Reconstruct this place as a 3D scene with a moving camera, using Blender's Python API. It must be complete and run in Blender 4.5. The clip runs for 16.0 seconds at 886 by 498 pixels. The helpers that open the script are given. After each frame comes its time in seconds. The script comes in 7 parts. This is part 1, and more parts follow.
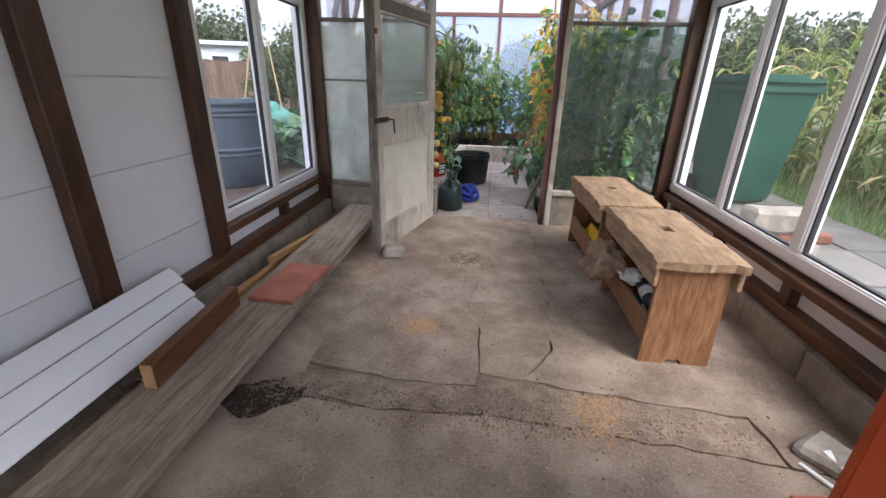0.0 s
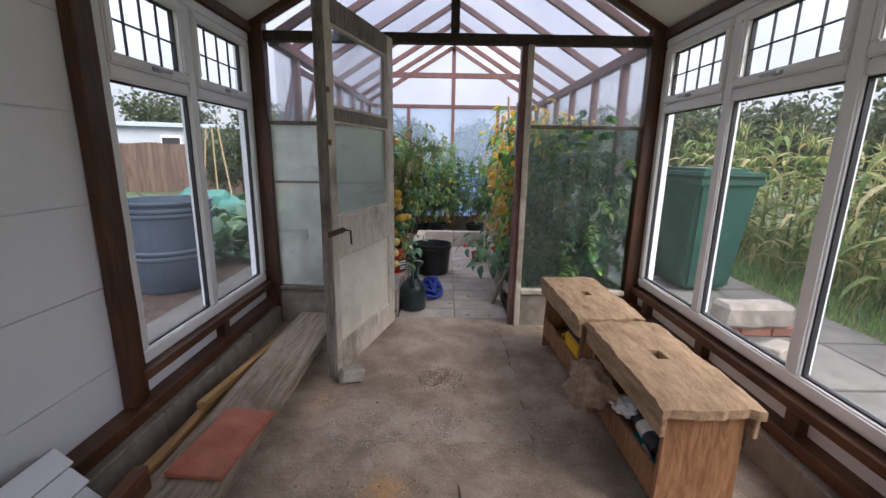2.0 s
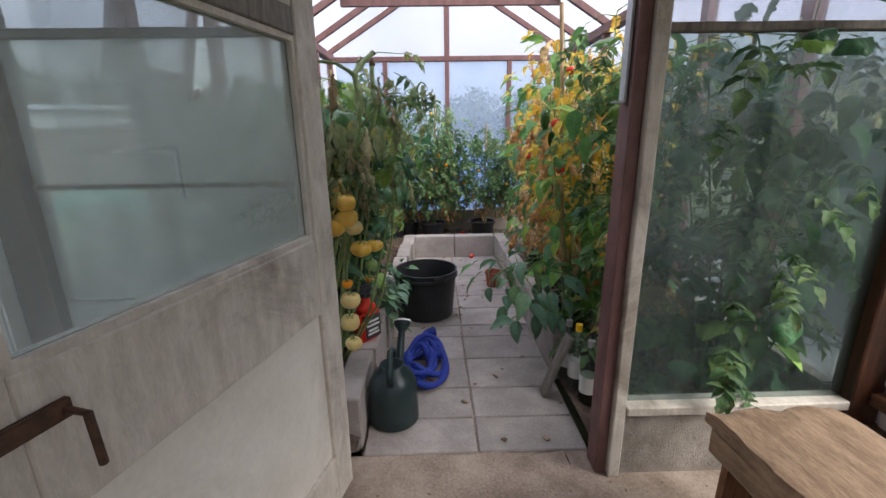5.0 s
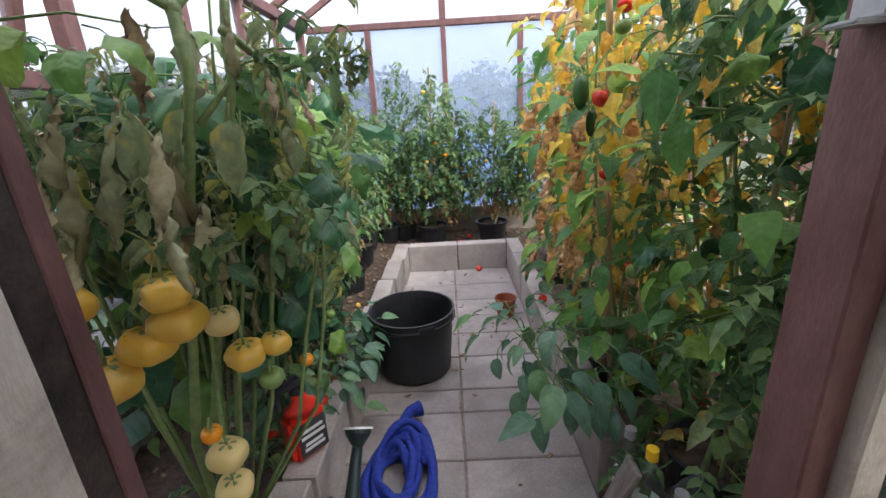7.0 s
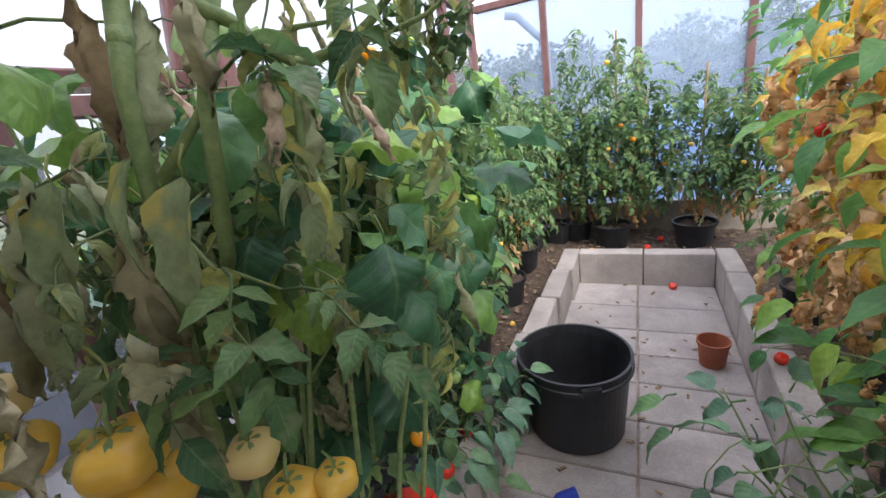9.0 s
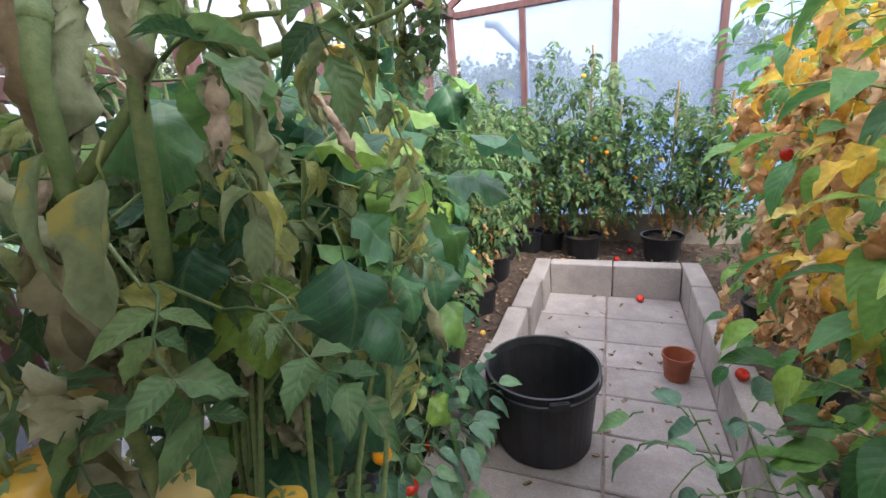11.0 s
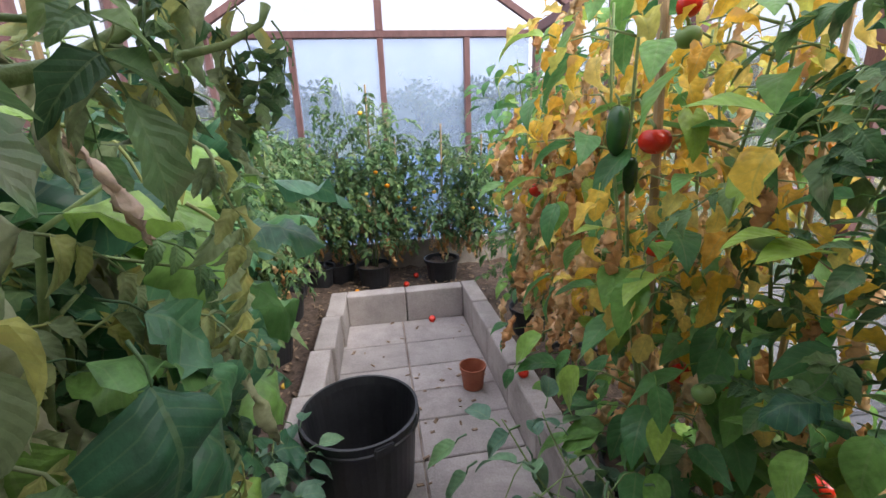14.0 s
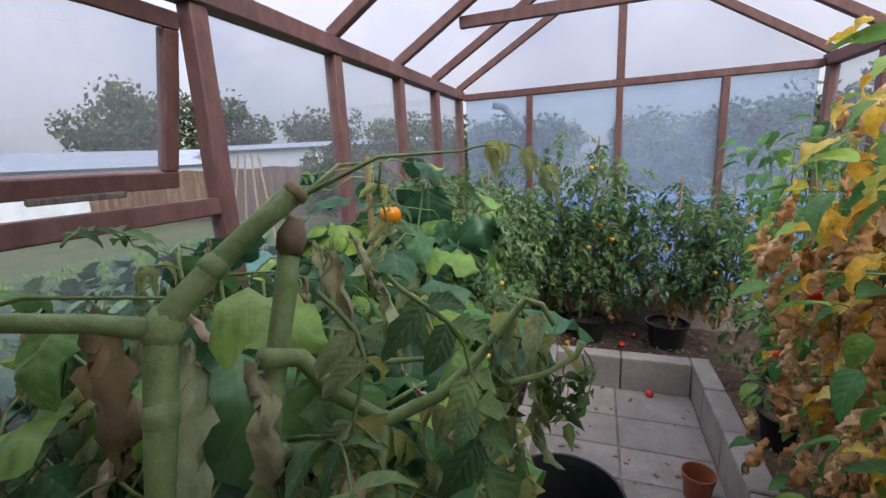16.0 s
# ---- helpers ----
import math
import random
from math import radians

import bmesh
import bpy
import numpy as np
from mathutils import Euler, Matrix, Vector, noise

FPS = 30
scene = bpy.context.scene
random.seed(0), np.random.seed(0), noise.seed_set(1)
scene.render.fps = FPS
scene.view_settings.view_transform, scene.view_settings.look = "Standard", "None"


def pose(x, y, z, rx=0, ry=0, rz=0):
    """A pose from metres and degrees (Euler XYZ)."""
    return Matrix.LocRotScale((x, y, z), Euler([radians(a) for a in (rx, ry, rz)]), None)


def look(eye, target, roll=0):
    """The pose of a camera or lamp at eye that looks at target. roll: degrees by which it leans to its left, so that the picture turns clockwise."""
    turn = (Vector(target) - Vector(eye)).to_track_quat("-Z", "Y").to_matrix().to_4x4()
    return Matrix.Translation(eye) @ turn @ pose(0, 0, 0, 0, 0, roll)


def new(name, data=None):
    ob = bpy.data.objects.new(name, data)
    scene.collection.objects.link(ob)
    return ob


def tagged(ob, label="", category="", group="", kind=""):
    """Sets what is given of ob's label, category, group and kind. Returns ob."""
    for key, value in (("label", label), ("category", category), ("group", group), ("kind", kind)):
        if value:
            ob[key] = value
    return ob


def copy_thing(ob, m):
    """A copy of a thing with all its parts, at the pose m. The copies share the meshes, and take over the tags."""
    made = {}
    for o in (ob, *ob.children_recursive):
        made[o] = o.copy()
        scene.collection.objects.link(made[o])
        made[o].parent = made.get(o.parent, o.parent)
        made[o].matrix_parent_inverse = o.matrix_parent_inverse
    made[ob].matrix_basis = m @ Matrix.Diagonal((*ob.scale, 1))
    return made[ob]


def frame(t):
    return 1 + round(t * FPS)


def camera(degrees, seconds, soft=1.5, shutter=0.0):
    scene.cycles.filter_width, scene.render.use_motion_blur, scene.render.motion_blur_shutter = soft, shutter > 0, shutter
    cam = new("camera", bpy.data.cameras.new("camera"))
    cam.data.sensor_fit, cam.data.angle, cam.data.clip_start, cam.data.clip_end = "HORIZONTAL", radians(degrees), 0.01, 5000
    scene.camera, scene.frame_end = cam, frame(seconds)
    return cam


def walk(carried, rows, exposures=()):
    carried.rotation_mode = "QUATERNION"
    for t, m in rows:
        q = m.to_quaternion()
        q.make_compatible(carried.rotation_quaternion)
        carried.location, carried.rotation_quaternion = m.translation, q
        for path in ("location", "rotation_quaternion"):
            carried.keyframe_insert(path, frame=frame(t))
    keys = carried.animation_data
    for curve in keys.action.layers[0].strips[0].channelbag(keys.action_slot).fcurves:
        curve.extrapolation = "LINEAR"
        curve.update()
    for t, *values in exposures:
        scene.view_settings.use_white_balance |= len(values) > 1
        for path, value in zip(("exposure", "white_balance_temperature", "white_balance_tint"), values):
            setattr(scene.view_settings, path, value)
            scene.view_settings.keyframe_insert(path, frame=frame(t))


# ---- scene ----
cam = camera(93.1, 16.0)
METRES, EYE, TILT, LEAN, TURN = 4.7, 1.12, 0.0, 0.0, 5.8
ROWS = [
    (0.0, 0.0, 0.0, 0.0, 0.59, -22.05, -1.45),
    (0.5, 0.0102, 0.0149, 0.0202, -2.41, -20.14, -1.25),
    (1.0, 0.0117, 0.0302, 0.0377, -3.5, -16.02, -0.28),
    (1.5, 0.0008, 0.0409, 0.0439, -4.59, -13.49, -0.56),
    (2.0, -0.0071, 0.0689, 0.0398, -5.44, -12.68, -0.94),
    (2.5, -0.0028, 0.1426, 0.0221, -5.88, -12.42, -0.77),
    (3.0, -0.0, 0.1908, 0.0249, -5.8, -12.78, -0.71),
    (3.5, -0.0054, 0.2595, 0.0193, -5.81, -13.4, -1.23),
    (6.0, 0.0475, 0.5626, 0.0295, -8.26, -17.19, 2.39),
    (6.5, 0.0689, 0.6022, 0.0308, -8.44, -17.95, 2.79),
    (7.0, 0.0696, 0.6382, 0.0289, -5.51, -17.95, 3.17),
    (7.5, 0.0574, 0.6837, 0.0287, 2.62, -17.92, 3.48),
    (8.0, 0.0701, 0.7125, 0.0339, 9.68, -18.31, 5.72),
    (8.5, 0.0799, 0.7311, 0.0351, 17.69, -18.34, 8.24),
    (11.0, 0.0796, 0.7453, 0.0356, 14.82, -18.11, 5.28),
    (11.5, 0.0517, 0.7643, 0.028, 7.31, -19.16, 3.94),
    (12.0, 0.0622, 0.7718, 0.0245, -4.29, -20.9, 1.28),
    (12.5, 0.0854, 0.7699, 0.0403, -11.83, -18.78, 0.27),
    (13.0, 0.0909, 0.7637, 0.0467, -14.9, -17.3, 2.04),
    (13.5, 0.0799, 0.7594, 0.049, -15.28, -16.32, 2.37),
    (14.0, 0.0635, 0.7588, 0.0422, -14.78, -16.29, 2.14),
    (14.5, 0.0573, 0.7618, 0.0348, -13.83, -17.24, 1.76),
    (15.0, 0.0567, 0.7645, 0.0428, -10.91, -17.85, 1.73),
    (15.5, 0.0647, 0.7739, 0.0714, -2.81, -17.14, 1.75),
    (16.0, 0.0514, 0.7607, 0.0908, 13.86, -12.29, 2.77),
]
walk(cam, [(t, pose(0, 0, EYE, TILT, LEAN, TURN) @ pose(METRES * x, METRES * y, METRES * z, 90 + pitch, roll, yaw)) for t, x, y, z, yaw, pitch, roll in ROWS],
     exposures=[(0.0, 2.1), (1.0, 1.85), (3.5, 1.65), (6.0, 1.85), (7.5, 2.1), (8.5, 2.15), (12.0, 2.3), (12.6, 2.05), (13.5, 1.85), (14.5, 2.0), (15.0, 2.05), (15.6, 1.9), (16.0, 1.15)])

# ---- world and sun: overcast autumn sky ----
world = bpy.data.worlds.new("overcast")
scene.world = world
world.use_nodes = True
wn, wl = world.node_tree.nodes, world.node_tree.links
wn.clear()
sky = wn.new("ShaderNodeTexSky")
sky.sky_type, sky.sun_disc = "NISHITA", False
sky.sun_elevation, sky.sun_rotation = radians(44), radians(128)
sky_bg = wn.new("ShaderNodeBackground")
sky_bg.inputs["Strength"].default_value = 0.07
wl.new(sky.outputs[0], sky_bg.inputs["Color"])
cloud_noise = wn.new("ShaderNodeTexNoise")
cloud_noise.inputs["Scale"].default_value, cloud_noise.inputs["Detail"].default_value = 3.2, 6
cloud_ramp = wn.new("ShaderNodeValToRGB")
cloud_ramp.color_ramp.elements[0].position, cloud_ramp.color_ramp.elements[0].color = 0.35, (0.60, 0.62, 0.76, 1)
cloud_ramp.color_ramp.elements[1].position, cloud_ramp.color_ramp.elements[1].color = 0.65, (0.86, 0.85, 0.95, 1)
wl.new(cloud_noise.outputs[0], cloud_ramp.inputs[0])
cloud_bg = wn.new("ShaderNodeBackground")
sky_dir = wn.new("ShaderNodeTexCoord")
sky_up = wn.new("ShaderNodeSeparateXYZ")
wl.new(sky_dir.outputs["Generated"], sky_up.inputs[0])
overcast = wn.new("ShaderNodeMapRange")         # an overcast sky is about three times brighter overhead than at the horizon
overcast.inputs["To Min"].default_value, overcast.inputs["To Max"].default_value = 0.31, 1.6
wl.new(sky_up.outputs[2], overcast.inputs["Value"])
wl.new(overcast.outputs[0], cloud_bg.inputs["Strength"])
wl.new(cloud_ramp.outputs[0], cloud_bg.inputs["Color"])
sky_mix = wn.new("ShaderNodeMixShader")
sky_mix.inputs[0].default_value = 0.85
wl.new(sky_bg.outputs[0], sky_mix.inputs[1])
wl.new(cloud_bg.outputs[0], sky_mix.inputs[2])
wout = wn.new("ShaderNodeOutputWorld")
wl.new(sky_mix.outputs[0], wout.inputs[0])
sun_data = bpy.data.lights.new("sun", "SUN")
sun_data.energy, sun_data.angle, sun_data.color = 1.8, radians(40), (1, 0.96, 0.9)
sun = new("sun", sun_data)
sun.matrix_world = look((9, -4, 11), (0, 3, 0))


# ---- materials ----
def socket(nt, kind, **values):
    n = nt.nodes.new(kind)
    for k, v in values.items():
        n.inputs[k].default_value = v
    return n


def material(name, a, b, rough=0.6, scale=8.0, stretch=(1, 1, 1), bump=0.2, fine=60.0, metal=0.0, stain=None, stain_amount=0.5, spec=0.4, vary=0.0, coat=0.0, distort=0.0, grain=0.45):
    """Two-tone surface with coarse variation, fine grain, stains and relief."""
    m = bpy.data.materials.new(name)
    m.use_nodes = True
    nt = m.node_tree
    p = nt.nodes["Principled BSDF"]
    p.inputs["Metallic"].default_value, p.inputs["Specular IOR Level"].default_value = metal, spec
    p.inputs["Coat Weight"].default_value = coat
    co = nt.nodes.new("ShaderNodeTexCoord")
    mp = nt.nodes.new("ShaderNodeMapping")
    mp.inputs["Scale"].default_value = stretch
    shift = nt.nodes.new("ShaderNodeObjectInfo")
    far = nt.nodes.new("ShaderNodeVectorMath")
    far.operation = "MULTIPLY_ADD"
    nt.links.new(shift.outputs["Random"], far.inputs[0])
    far.inputs[1].default_value = (7, 11, 5)
    nt.links.new(co.outputs["Object"], far.inputs[2])
    nt.links.new(far.outputs[0], mp.inputs["Vector"])
    n1 = socket(nt, "ShaderNodeTexNoise", Scale=scale, Detail=6, Roughness=0.6, Distortion=distort)
    n2 = socket(nt, "ShaderNodeTexNoise", Scale=fine, Detail=4, Roughness=0.7)
    for n in (n1, n2):
        nt.links.new(mp.outputs[0], n.inputs["Vector"])
    add = nt.nodes.new("ShaderNodeMath")
    add.operation = "MULTIPLY_ADD"
    nt.links.new(n2.outputs[0], add.inputs[0])
    add.inputs[1].default_value = grain
    sub = nt.nodes.new("ShaderNodeMath")
    sub.operation = "SUBTRACT"
    nt.links.new(n1.outputs[0], sub.inputs[0])
    sub.inputs[1].default_value = grain / 2
    nt.links.new(sub.outputs[0], add.inputs[2])
    ramp = nt.nodes.new("ShaderNodeValToRGB")
    ramp.color_ramp.elements[0].position, ramp.color_ramp.elements[1].position = 0.32, 0.68
    ramp.color_ramp.elements[0].color, ramp.color_ramp.elements[1].color = (*a, 1), (*b, 1)
    nt.links.new(add.outputs[0], ramp.inputs[0])
    col = ramp.outputs[0]
    if stain:
        n3 = socket(nt, "ShaderNodeTexNoise", Scale=scale * 0.35, Detail=8, Roughness=0.7, Distortion=0.6)
        nt.links.new(co.outputs["Object"], n3.inputs["Vector"])
        r3 = nt.nodes.new("ShaderNodeValToRGB")
        r3.color_ramp.elements[0].position, r3.color_ramp.elements[1].position = 0.5, 0.68
        r3.color_ramp.elements[1].color = (stain_amount, stain_amount, stain_amount, 1)
        nt.links.new(n3.outputs[0], r3.inputs[0])
        mx = nt.nodes.new("ShaderNodeMix")
        mx.data_type = "RGBA"
        nt.links.new(r3.outputs[0], mx.inputs["Factor"])
        nt.links.new(col, mx.inputs["A"])
        mx.inputs["B"].default_value = (*stain, 1)
        col = mx.outputs["Result"]
    if vary:
        hs = nt.nodes.new("ShaderNodeHueSaturation")
        vr = nt.nodes.new("ShaderNodeMapRange")
        vr.inputs["To Min"].default_value, vr.inputs["To Max"].default_value = 1 - vary, 1 + vary
        nt.links.new(shift.outputs["Random"], vr.inputs["Value"])
        nt.links.new(vr.outputs[0], hs.inputs["Value"])
        nt.links.new(col, hs.inputs["Color"])
        col = hs.outputs[0]
    nt.links.new(col, p.inputs["Base Color"])
    rr = nt.nodes.new("ShaderNodeMapRange")
    rr.inputs["To Min"].default_value, rr.inputs["To Max"].default_value = max(0.03, rough - 0.12), min(1, rough + 0.12)
    nt.links.new(n1.outputs[0], rr.inputs["Value"])
    nt.links.new(rr.outputs[0], p.inputs["Roughness"])
    if bump:
        bp = socket(nt, "ShaderNodeBump", Strength=bump, Distance=0.01)
        nt.links.new(add.outputs[0], bp.inputs["Height"])
        nt.links.new(bp.outputs[0], p.inputs["Normal"])
    return m


def glass(name, tint=(0.95, 0.97, 0.97), dirt=0.1, dirt_haze_colour=(0.7, 0.72, 0.7), scale=3.0, gloss=0.07, rough=0.02):
    """Thin pane: clear, a Fresnel gloss and a film of dirt that scatters light; at the far end the film also paints
    distance haze.
    """
    m = bpy.data.materials.new(name)
    m.use_nodes = True
    nt = m.node_tree
    nt.nodes.clear()
    tr = socket(nt, "ShaderNodeBsdfTransparent", Color=(*[c ** 0.5 for c in tint], 1))
    gl = socket(nt, "ShaderNodeBsdfGlossy", Color=(1, 1, 1, 1), Roughness=rough)
    fr = socket(nt, "ShaderNodeLayerWeight", Blend=0.5)
    pw = nt.nodes.new("ShaderNodeMath")
    pw.operation = "POWER"
    pw.inputs[1].default_value = 4.0
    nt.links.new(fr.outputs["Facing"], pw.inputs[0])
    sc = nt.nodes.new("ShaderNodeMath")
    sc.operation = "MULTIPLY_ADD"
    sc.inputs[1].default_value, sc.inputs[2].default_value = 0.35, gloss * 0.5
    nt.links.new(pw.outputs[0], sc.inputs[0])
    mix1 = nt.nodes.new("ShaderNodeMixShader")
    nt.links.new(sc.outputs[0], mix1.inputs[0])
    nt.links.new(tr.outputs[0], mix1.inputs[1])
    nt.links.new(gl.outputs[0], mix1.inputs[2])
    df = socket(nt, "ShaderNodeBsdfDiffuse", Color=(*dirt_haze_colour, 1))
    tl = socket(nt, "ShaderNodeBsdfTranslucent", Color=(*dirt_haze_colour, 1))
    film = nt.nodes.new("ShaderNodeMixShader")
    film.inputs[0].default_value = 0.65
    nt.links.new(df.outputs[0], film.inputs[1])
    nt.links.new(tl.outputs[0], film.inputs[2])
    co = nt.nodes.new("ShaderNodeTexCoord")
    n = socket(nt, "ShaderNodeTexNoise", Scale=scale, Detail=8, Roughness=0.65)
    nt.links.new(co.outputs["Object"], n.inputs["Vector"])
    mr = nt.nodes.new("ShaderNodeMapRange")
    mr.inputs["From Min"].default_value, mr.inputs["From Max"].default_value = 0.3, 0.7
    mr.inputs["To Min"].default_value, mr.inputs["To Max"].default_value = dirt * 0.3, min(1, dirt * 0.7)
    nt.links.new(n.outputs[0], mr.inputs["Value"])
    mix2 = nt.nodes.new("ShaderNodeMixShader")
    nt.links.new(mr.outputs[0], mix2.inputs[0])
    nt.links.new(mix1.outputs[0], mix2.inputs[1])
    nt.links.new(film.outputs[0], mix2.inputs[2])
    out = nt.nodes.new("ShaderNodeOutputMaterial")
    nt.links.new(mix2.outputs[0], out.inputs[0])
    return m


def leaf_material(name, stops, rough=0.45, through_light=0.3, spot=None, bump=0.35, veins=True):
    """Leaf colour chosen leaf by leaf from the stops, with veins of relief, blotches and light coming through."""
    m = bpy.data.materials.new(name)
    m.use_nodes = True
    nt = m.node_tree
    p = nt.nodes["Principled BSDF"]
    p.inputs["Specular IOR Level"].default_value = 0.3
    info = nt.nodes.new("ShaderNodeObjectInfo")
    geo = nt.nodes.new("ShaderNodeNewGeometry")
    add = nt.nodes.new("ShaderNodeMath")
    nt.links.new(info.outputs["Random"], add.inputs[0])
    nt.links.new(geo.outputs["Random Per Island"], add.inputs[1])
    fr = nt.nodes.new("ShaderNodeMath")
    fr.operation = "FRACT"
    nt.links.new(add.outputs[0], fr.inputs[0])
    ramp = nt.nodes.new("ShaderNodeValToRGB")
    els = ramp.color_ramp.elements
    for i, (pos, c) in enumerate(stops):
        e = els[i] if i < 2 else els.new(pos)
        e.position, e.color = pos, (*c, 1)
    nt.links.new(fr.outputs[0], ramp.inputs[0])
    co = nt.nodes.new("ShaderNodeTexCoord")
    n = socket(nt, "ShaderNodeTexNoise", Scale=26, Detail=6, Roughness=0.65)
    nt.links.new(co.outputs["Object"], n.inputs["Vector"])
    hs = nt.nodes.new("ShaderNodeHueSaturation")
    mr = nt.nodes.new("ShaderNodeMapRange")
    mr.inputs["From Min"].default_value, mr.inputs["From Max"].default_value = 0.3, 0.7
    mr.inputs["To Min"].default_value, mr.inputs["To Max"].default_value = 0.65, 1.35
    nt.links.new(n.outputs[0], mr.inputs["Value"])
    nt.links.new(mr.outputs[0], hs.inputs["Value"])
    nt.links.new(ramp.outputs[0], hs.inputs["Color"])
    col = hs.outputs[0]
    if spot:
        n3 = socket(nt, "ShaderNodeTexNoise", Scale=14, Detail=5)
        nt.links.new(co.outputs["Object"], n3.inputs["Vector"])
        r3 = nt.nodes.new("ShaderNodeValToRGB")
        r3.color_ramp.elements[0].position, r3.color_ramp.elements[1].position = 0.56, 0.64
        nt.links.new(n3.outputs[0], r3.inputs[0])
        mx = nt.nodes.new("ShaderNodeMix")
        mx.data_type = "RGBA"
        nt.links.new(r3.outputs[0], mx.inputs["Factor"])
        nt.links.new(col, mx.inputs["A"])
        mx.inputs["B"].default_value = (*spot, 1)
        col = mx.outputs["Result"]
    height = n.outputs[0]
    if veins:
        # u runs -1..1 across the blade, v 0..1 along it
        uv = nt.nodes.new("ShaderNodeSeparateXYZ")
        nt.links.new(co.outputs["UV"], uv.inputs[0])

        def calc(op, a, b=None, c=None):
            q = nt.nodes.new("ShaderNodeMath")
            q.operation = op
            for i, val in enumerate((a, b, c)):
                if val is None:
                    continue
                if isinstance(val, (int, float)):
                    q.inputs[i].default_value = val
                else:
                    nt.links.new(val, q.inputs[i])
            return q.outputs[0]
        au = calc("ABSOLUTE", uv.outputs[0])
        rib = calc("LESS_THAN", au, 0.06)
        side = calc("PINGPONG", calc("MULTIPLY_ADD", au, -1.6, calc("MULTIPLY", uv.outputs[1], 7.0)), 0.5)
        lines = calc("MAXIMUM", rib, calc("MULTIPLY", calc("LESS_THAN", side, 0.05), 0.6))
        vm = nt.nodes.new("ShaderNodeMix")
        vm.data_type = "RGBA"
        nt.links.new(calc("MULTIPLY", lines, 0.22), vm.inputs["Factor"])
        nt.links.new(col, vm.inputs["A"])
        vm.inputs["B"].default_value = (0.30, 0.38, 0.16, 1)
        col = vm.outputs["Result"]
        height = calc("MULTIPLY_ADD", side, 0.7, n.outputs[0])
    nt.links.new(col, p.inputs["Base Color"])
    p.inputs["Roughness"].default_value = rough
    bp = socket(nt, "ShaderNodeBump", Strength=bump, Distance=0.006)
    nt.links.new(height, bp.inputs["Height"])
    nt.links.new(bp.outputs[0], p.inputs["Normal"])
    tl = nt.nodes.new("ShaderNodeBsdfTranslucent")
    nt.links.new(col, tl.inputs["Color"])
    mix = nt.nodes.new("ShaderNodeMixShader")
    mix.inputs[0].default_value = through_light
    out = nt.nodes["Material Output"]
    nt.links.new(p.outputs[0], mix.inputs[1])
    nt.links.new(tl.outputs[0], mix.inputs[2])
    nt.links.new(mix.outputs[0], out.inputs[0])
    return m


M_CONCRETE = material("concrete", (0.19, 0.142, 0.11), (0.40, 0.32, 0.26), 0.85, 4.5, bump=0.55, fine=90, stain=(0.15, 0.108, 0.08), stain_amount=0.75, vary=0.03, grain=0.62)
M_ROUGH = material("rough_mortar", (0.17, 0.125, 0.098), (0.38, 0.30, 0.24), 0.9, 10, bump=1.0, fine=110, stain=(0.13, 0.09, 0.07), grain=0.62)
M_EARTHGAP = material("dark_earth", (0.03, 0.024, 0.02), (0.07, 0.055, 0.045), 0.95, 20, bump=0.8)
M_BLOCK = material("concrete_block", (0.22, 0.19, 0.165), (0.36, 0.32, 0.28), 0.9, 10, bump=0.8, fine=140, stain=(0.14, 0.12, 0.1), vary=0.08, grain=0.62)
M_SLAB = material("paving_slab", (0.27, 0.24, 0.225), (0.42, 0.375, 0.35), 0.85, 5, bump=0.35, fine=120, stain=(0.2, 0.165, 0.15), stain_amount=0.6, vary=0.1, grain=0.7)
M_WHITEPANEL = material("white_cladding", (0.76, 0.78, 0.84), (0.82, 0.84, 0.89), 0.5, 2, bump=0.04, vary=0.02)
M_UPVC = material("white_upvc", (0.78, 0.78, 0.79), (0.84, 0.84, 0.85), 0.35, 4, bump=0.03)
M_GASKET = material("black_gasket", (0.015, 0.015, 0.018), (0.03, 0.03, 0.035), 0.5, 10, bump=0)
M_CREAM = material("cream_ceiling", (0.74, 0.70, 0.64), (0.82, 0.78, 0.72), 0.7, 3, bump=0.08)
M_STAINED = material("dark_stained_wood", (0.022, 0.008, 0.004), (0.085, 0.03, 0.012), 0.45, 6, (9, 9, 1), 0.3, 30, stain=(0.15, 0.055, 0.02), stain_amount=0.4, spec=0.5)
M_STAINED_Y = material("dark_stained_beam", (0.03, 0.011, 0.005), (0.11, 0.04, 0.016), 0.45, 6, (9, 1, 9), 0.3, 30, stain=(0.22, 0.095, 0.04), stain_amount=0.5, spec=0.5)
M_BLACKWOOD = material("weathered_black_wood", (0.015, 0.012, 0.011), (0.06, 0.045, 0.038), 0.75, 8, (3, 3, 3), 0.4, 50)
M_OLDPAINT = material("peeling_cream_paint", (0.46, 0.41, 0.35), (0.64, 0.59, 0.52), 0.65, 7, (4, 4, 1), 0.35, 60, stain=(0.16, 0.12, 0.09), stain_amount=0.8)
M_GREYWOOD = material("weathered_grey_wood", (0.11, 0.095, 0.082), (0.26, 0.23, 0.2), 0.8, 8, (7, 7, 1), 0.45, 50, stain=(0.07, 0.05, 0.04), stain_amount=0.8)
M_DOORPANEL = material("door_panel_white", (0.62, 0.58, 0.50), (0.76, 0.72, 0.64), 0.6, 4, bump=0.15, stain=(0.40, 0.36, 0.30), stain_amount=0.7)
M_MAROON = material("maroon_paint", (0.12, 0.058, 0.055), (0.20, 0.10, 0.095), 0.55, 6, (4, 4, 1.5), 0.25, 50, stain=(0.24, 0.16, 0.14), stain_amount=0.35)
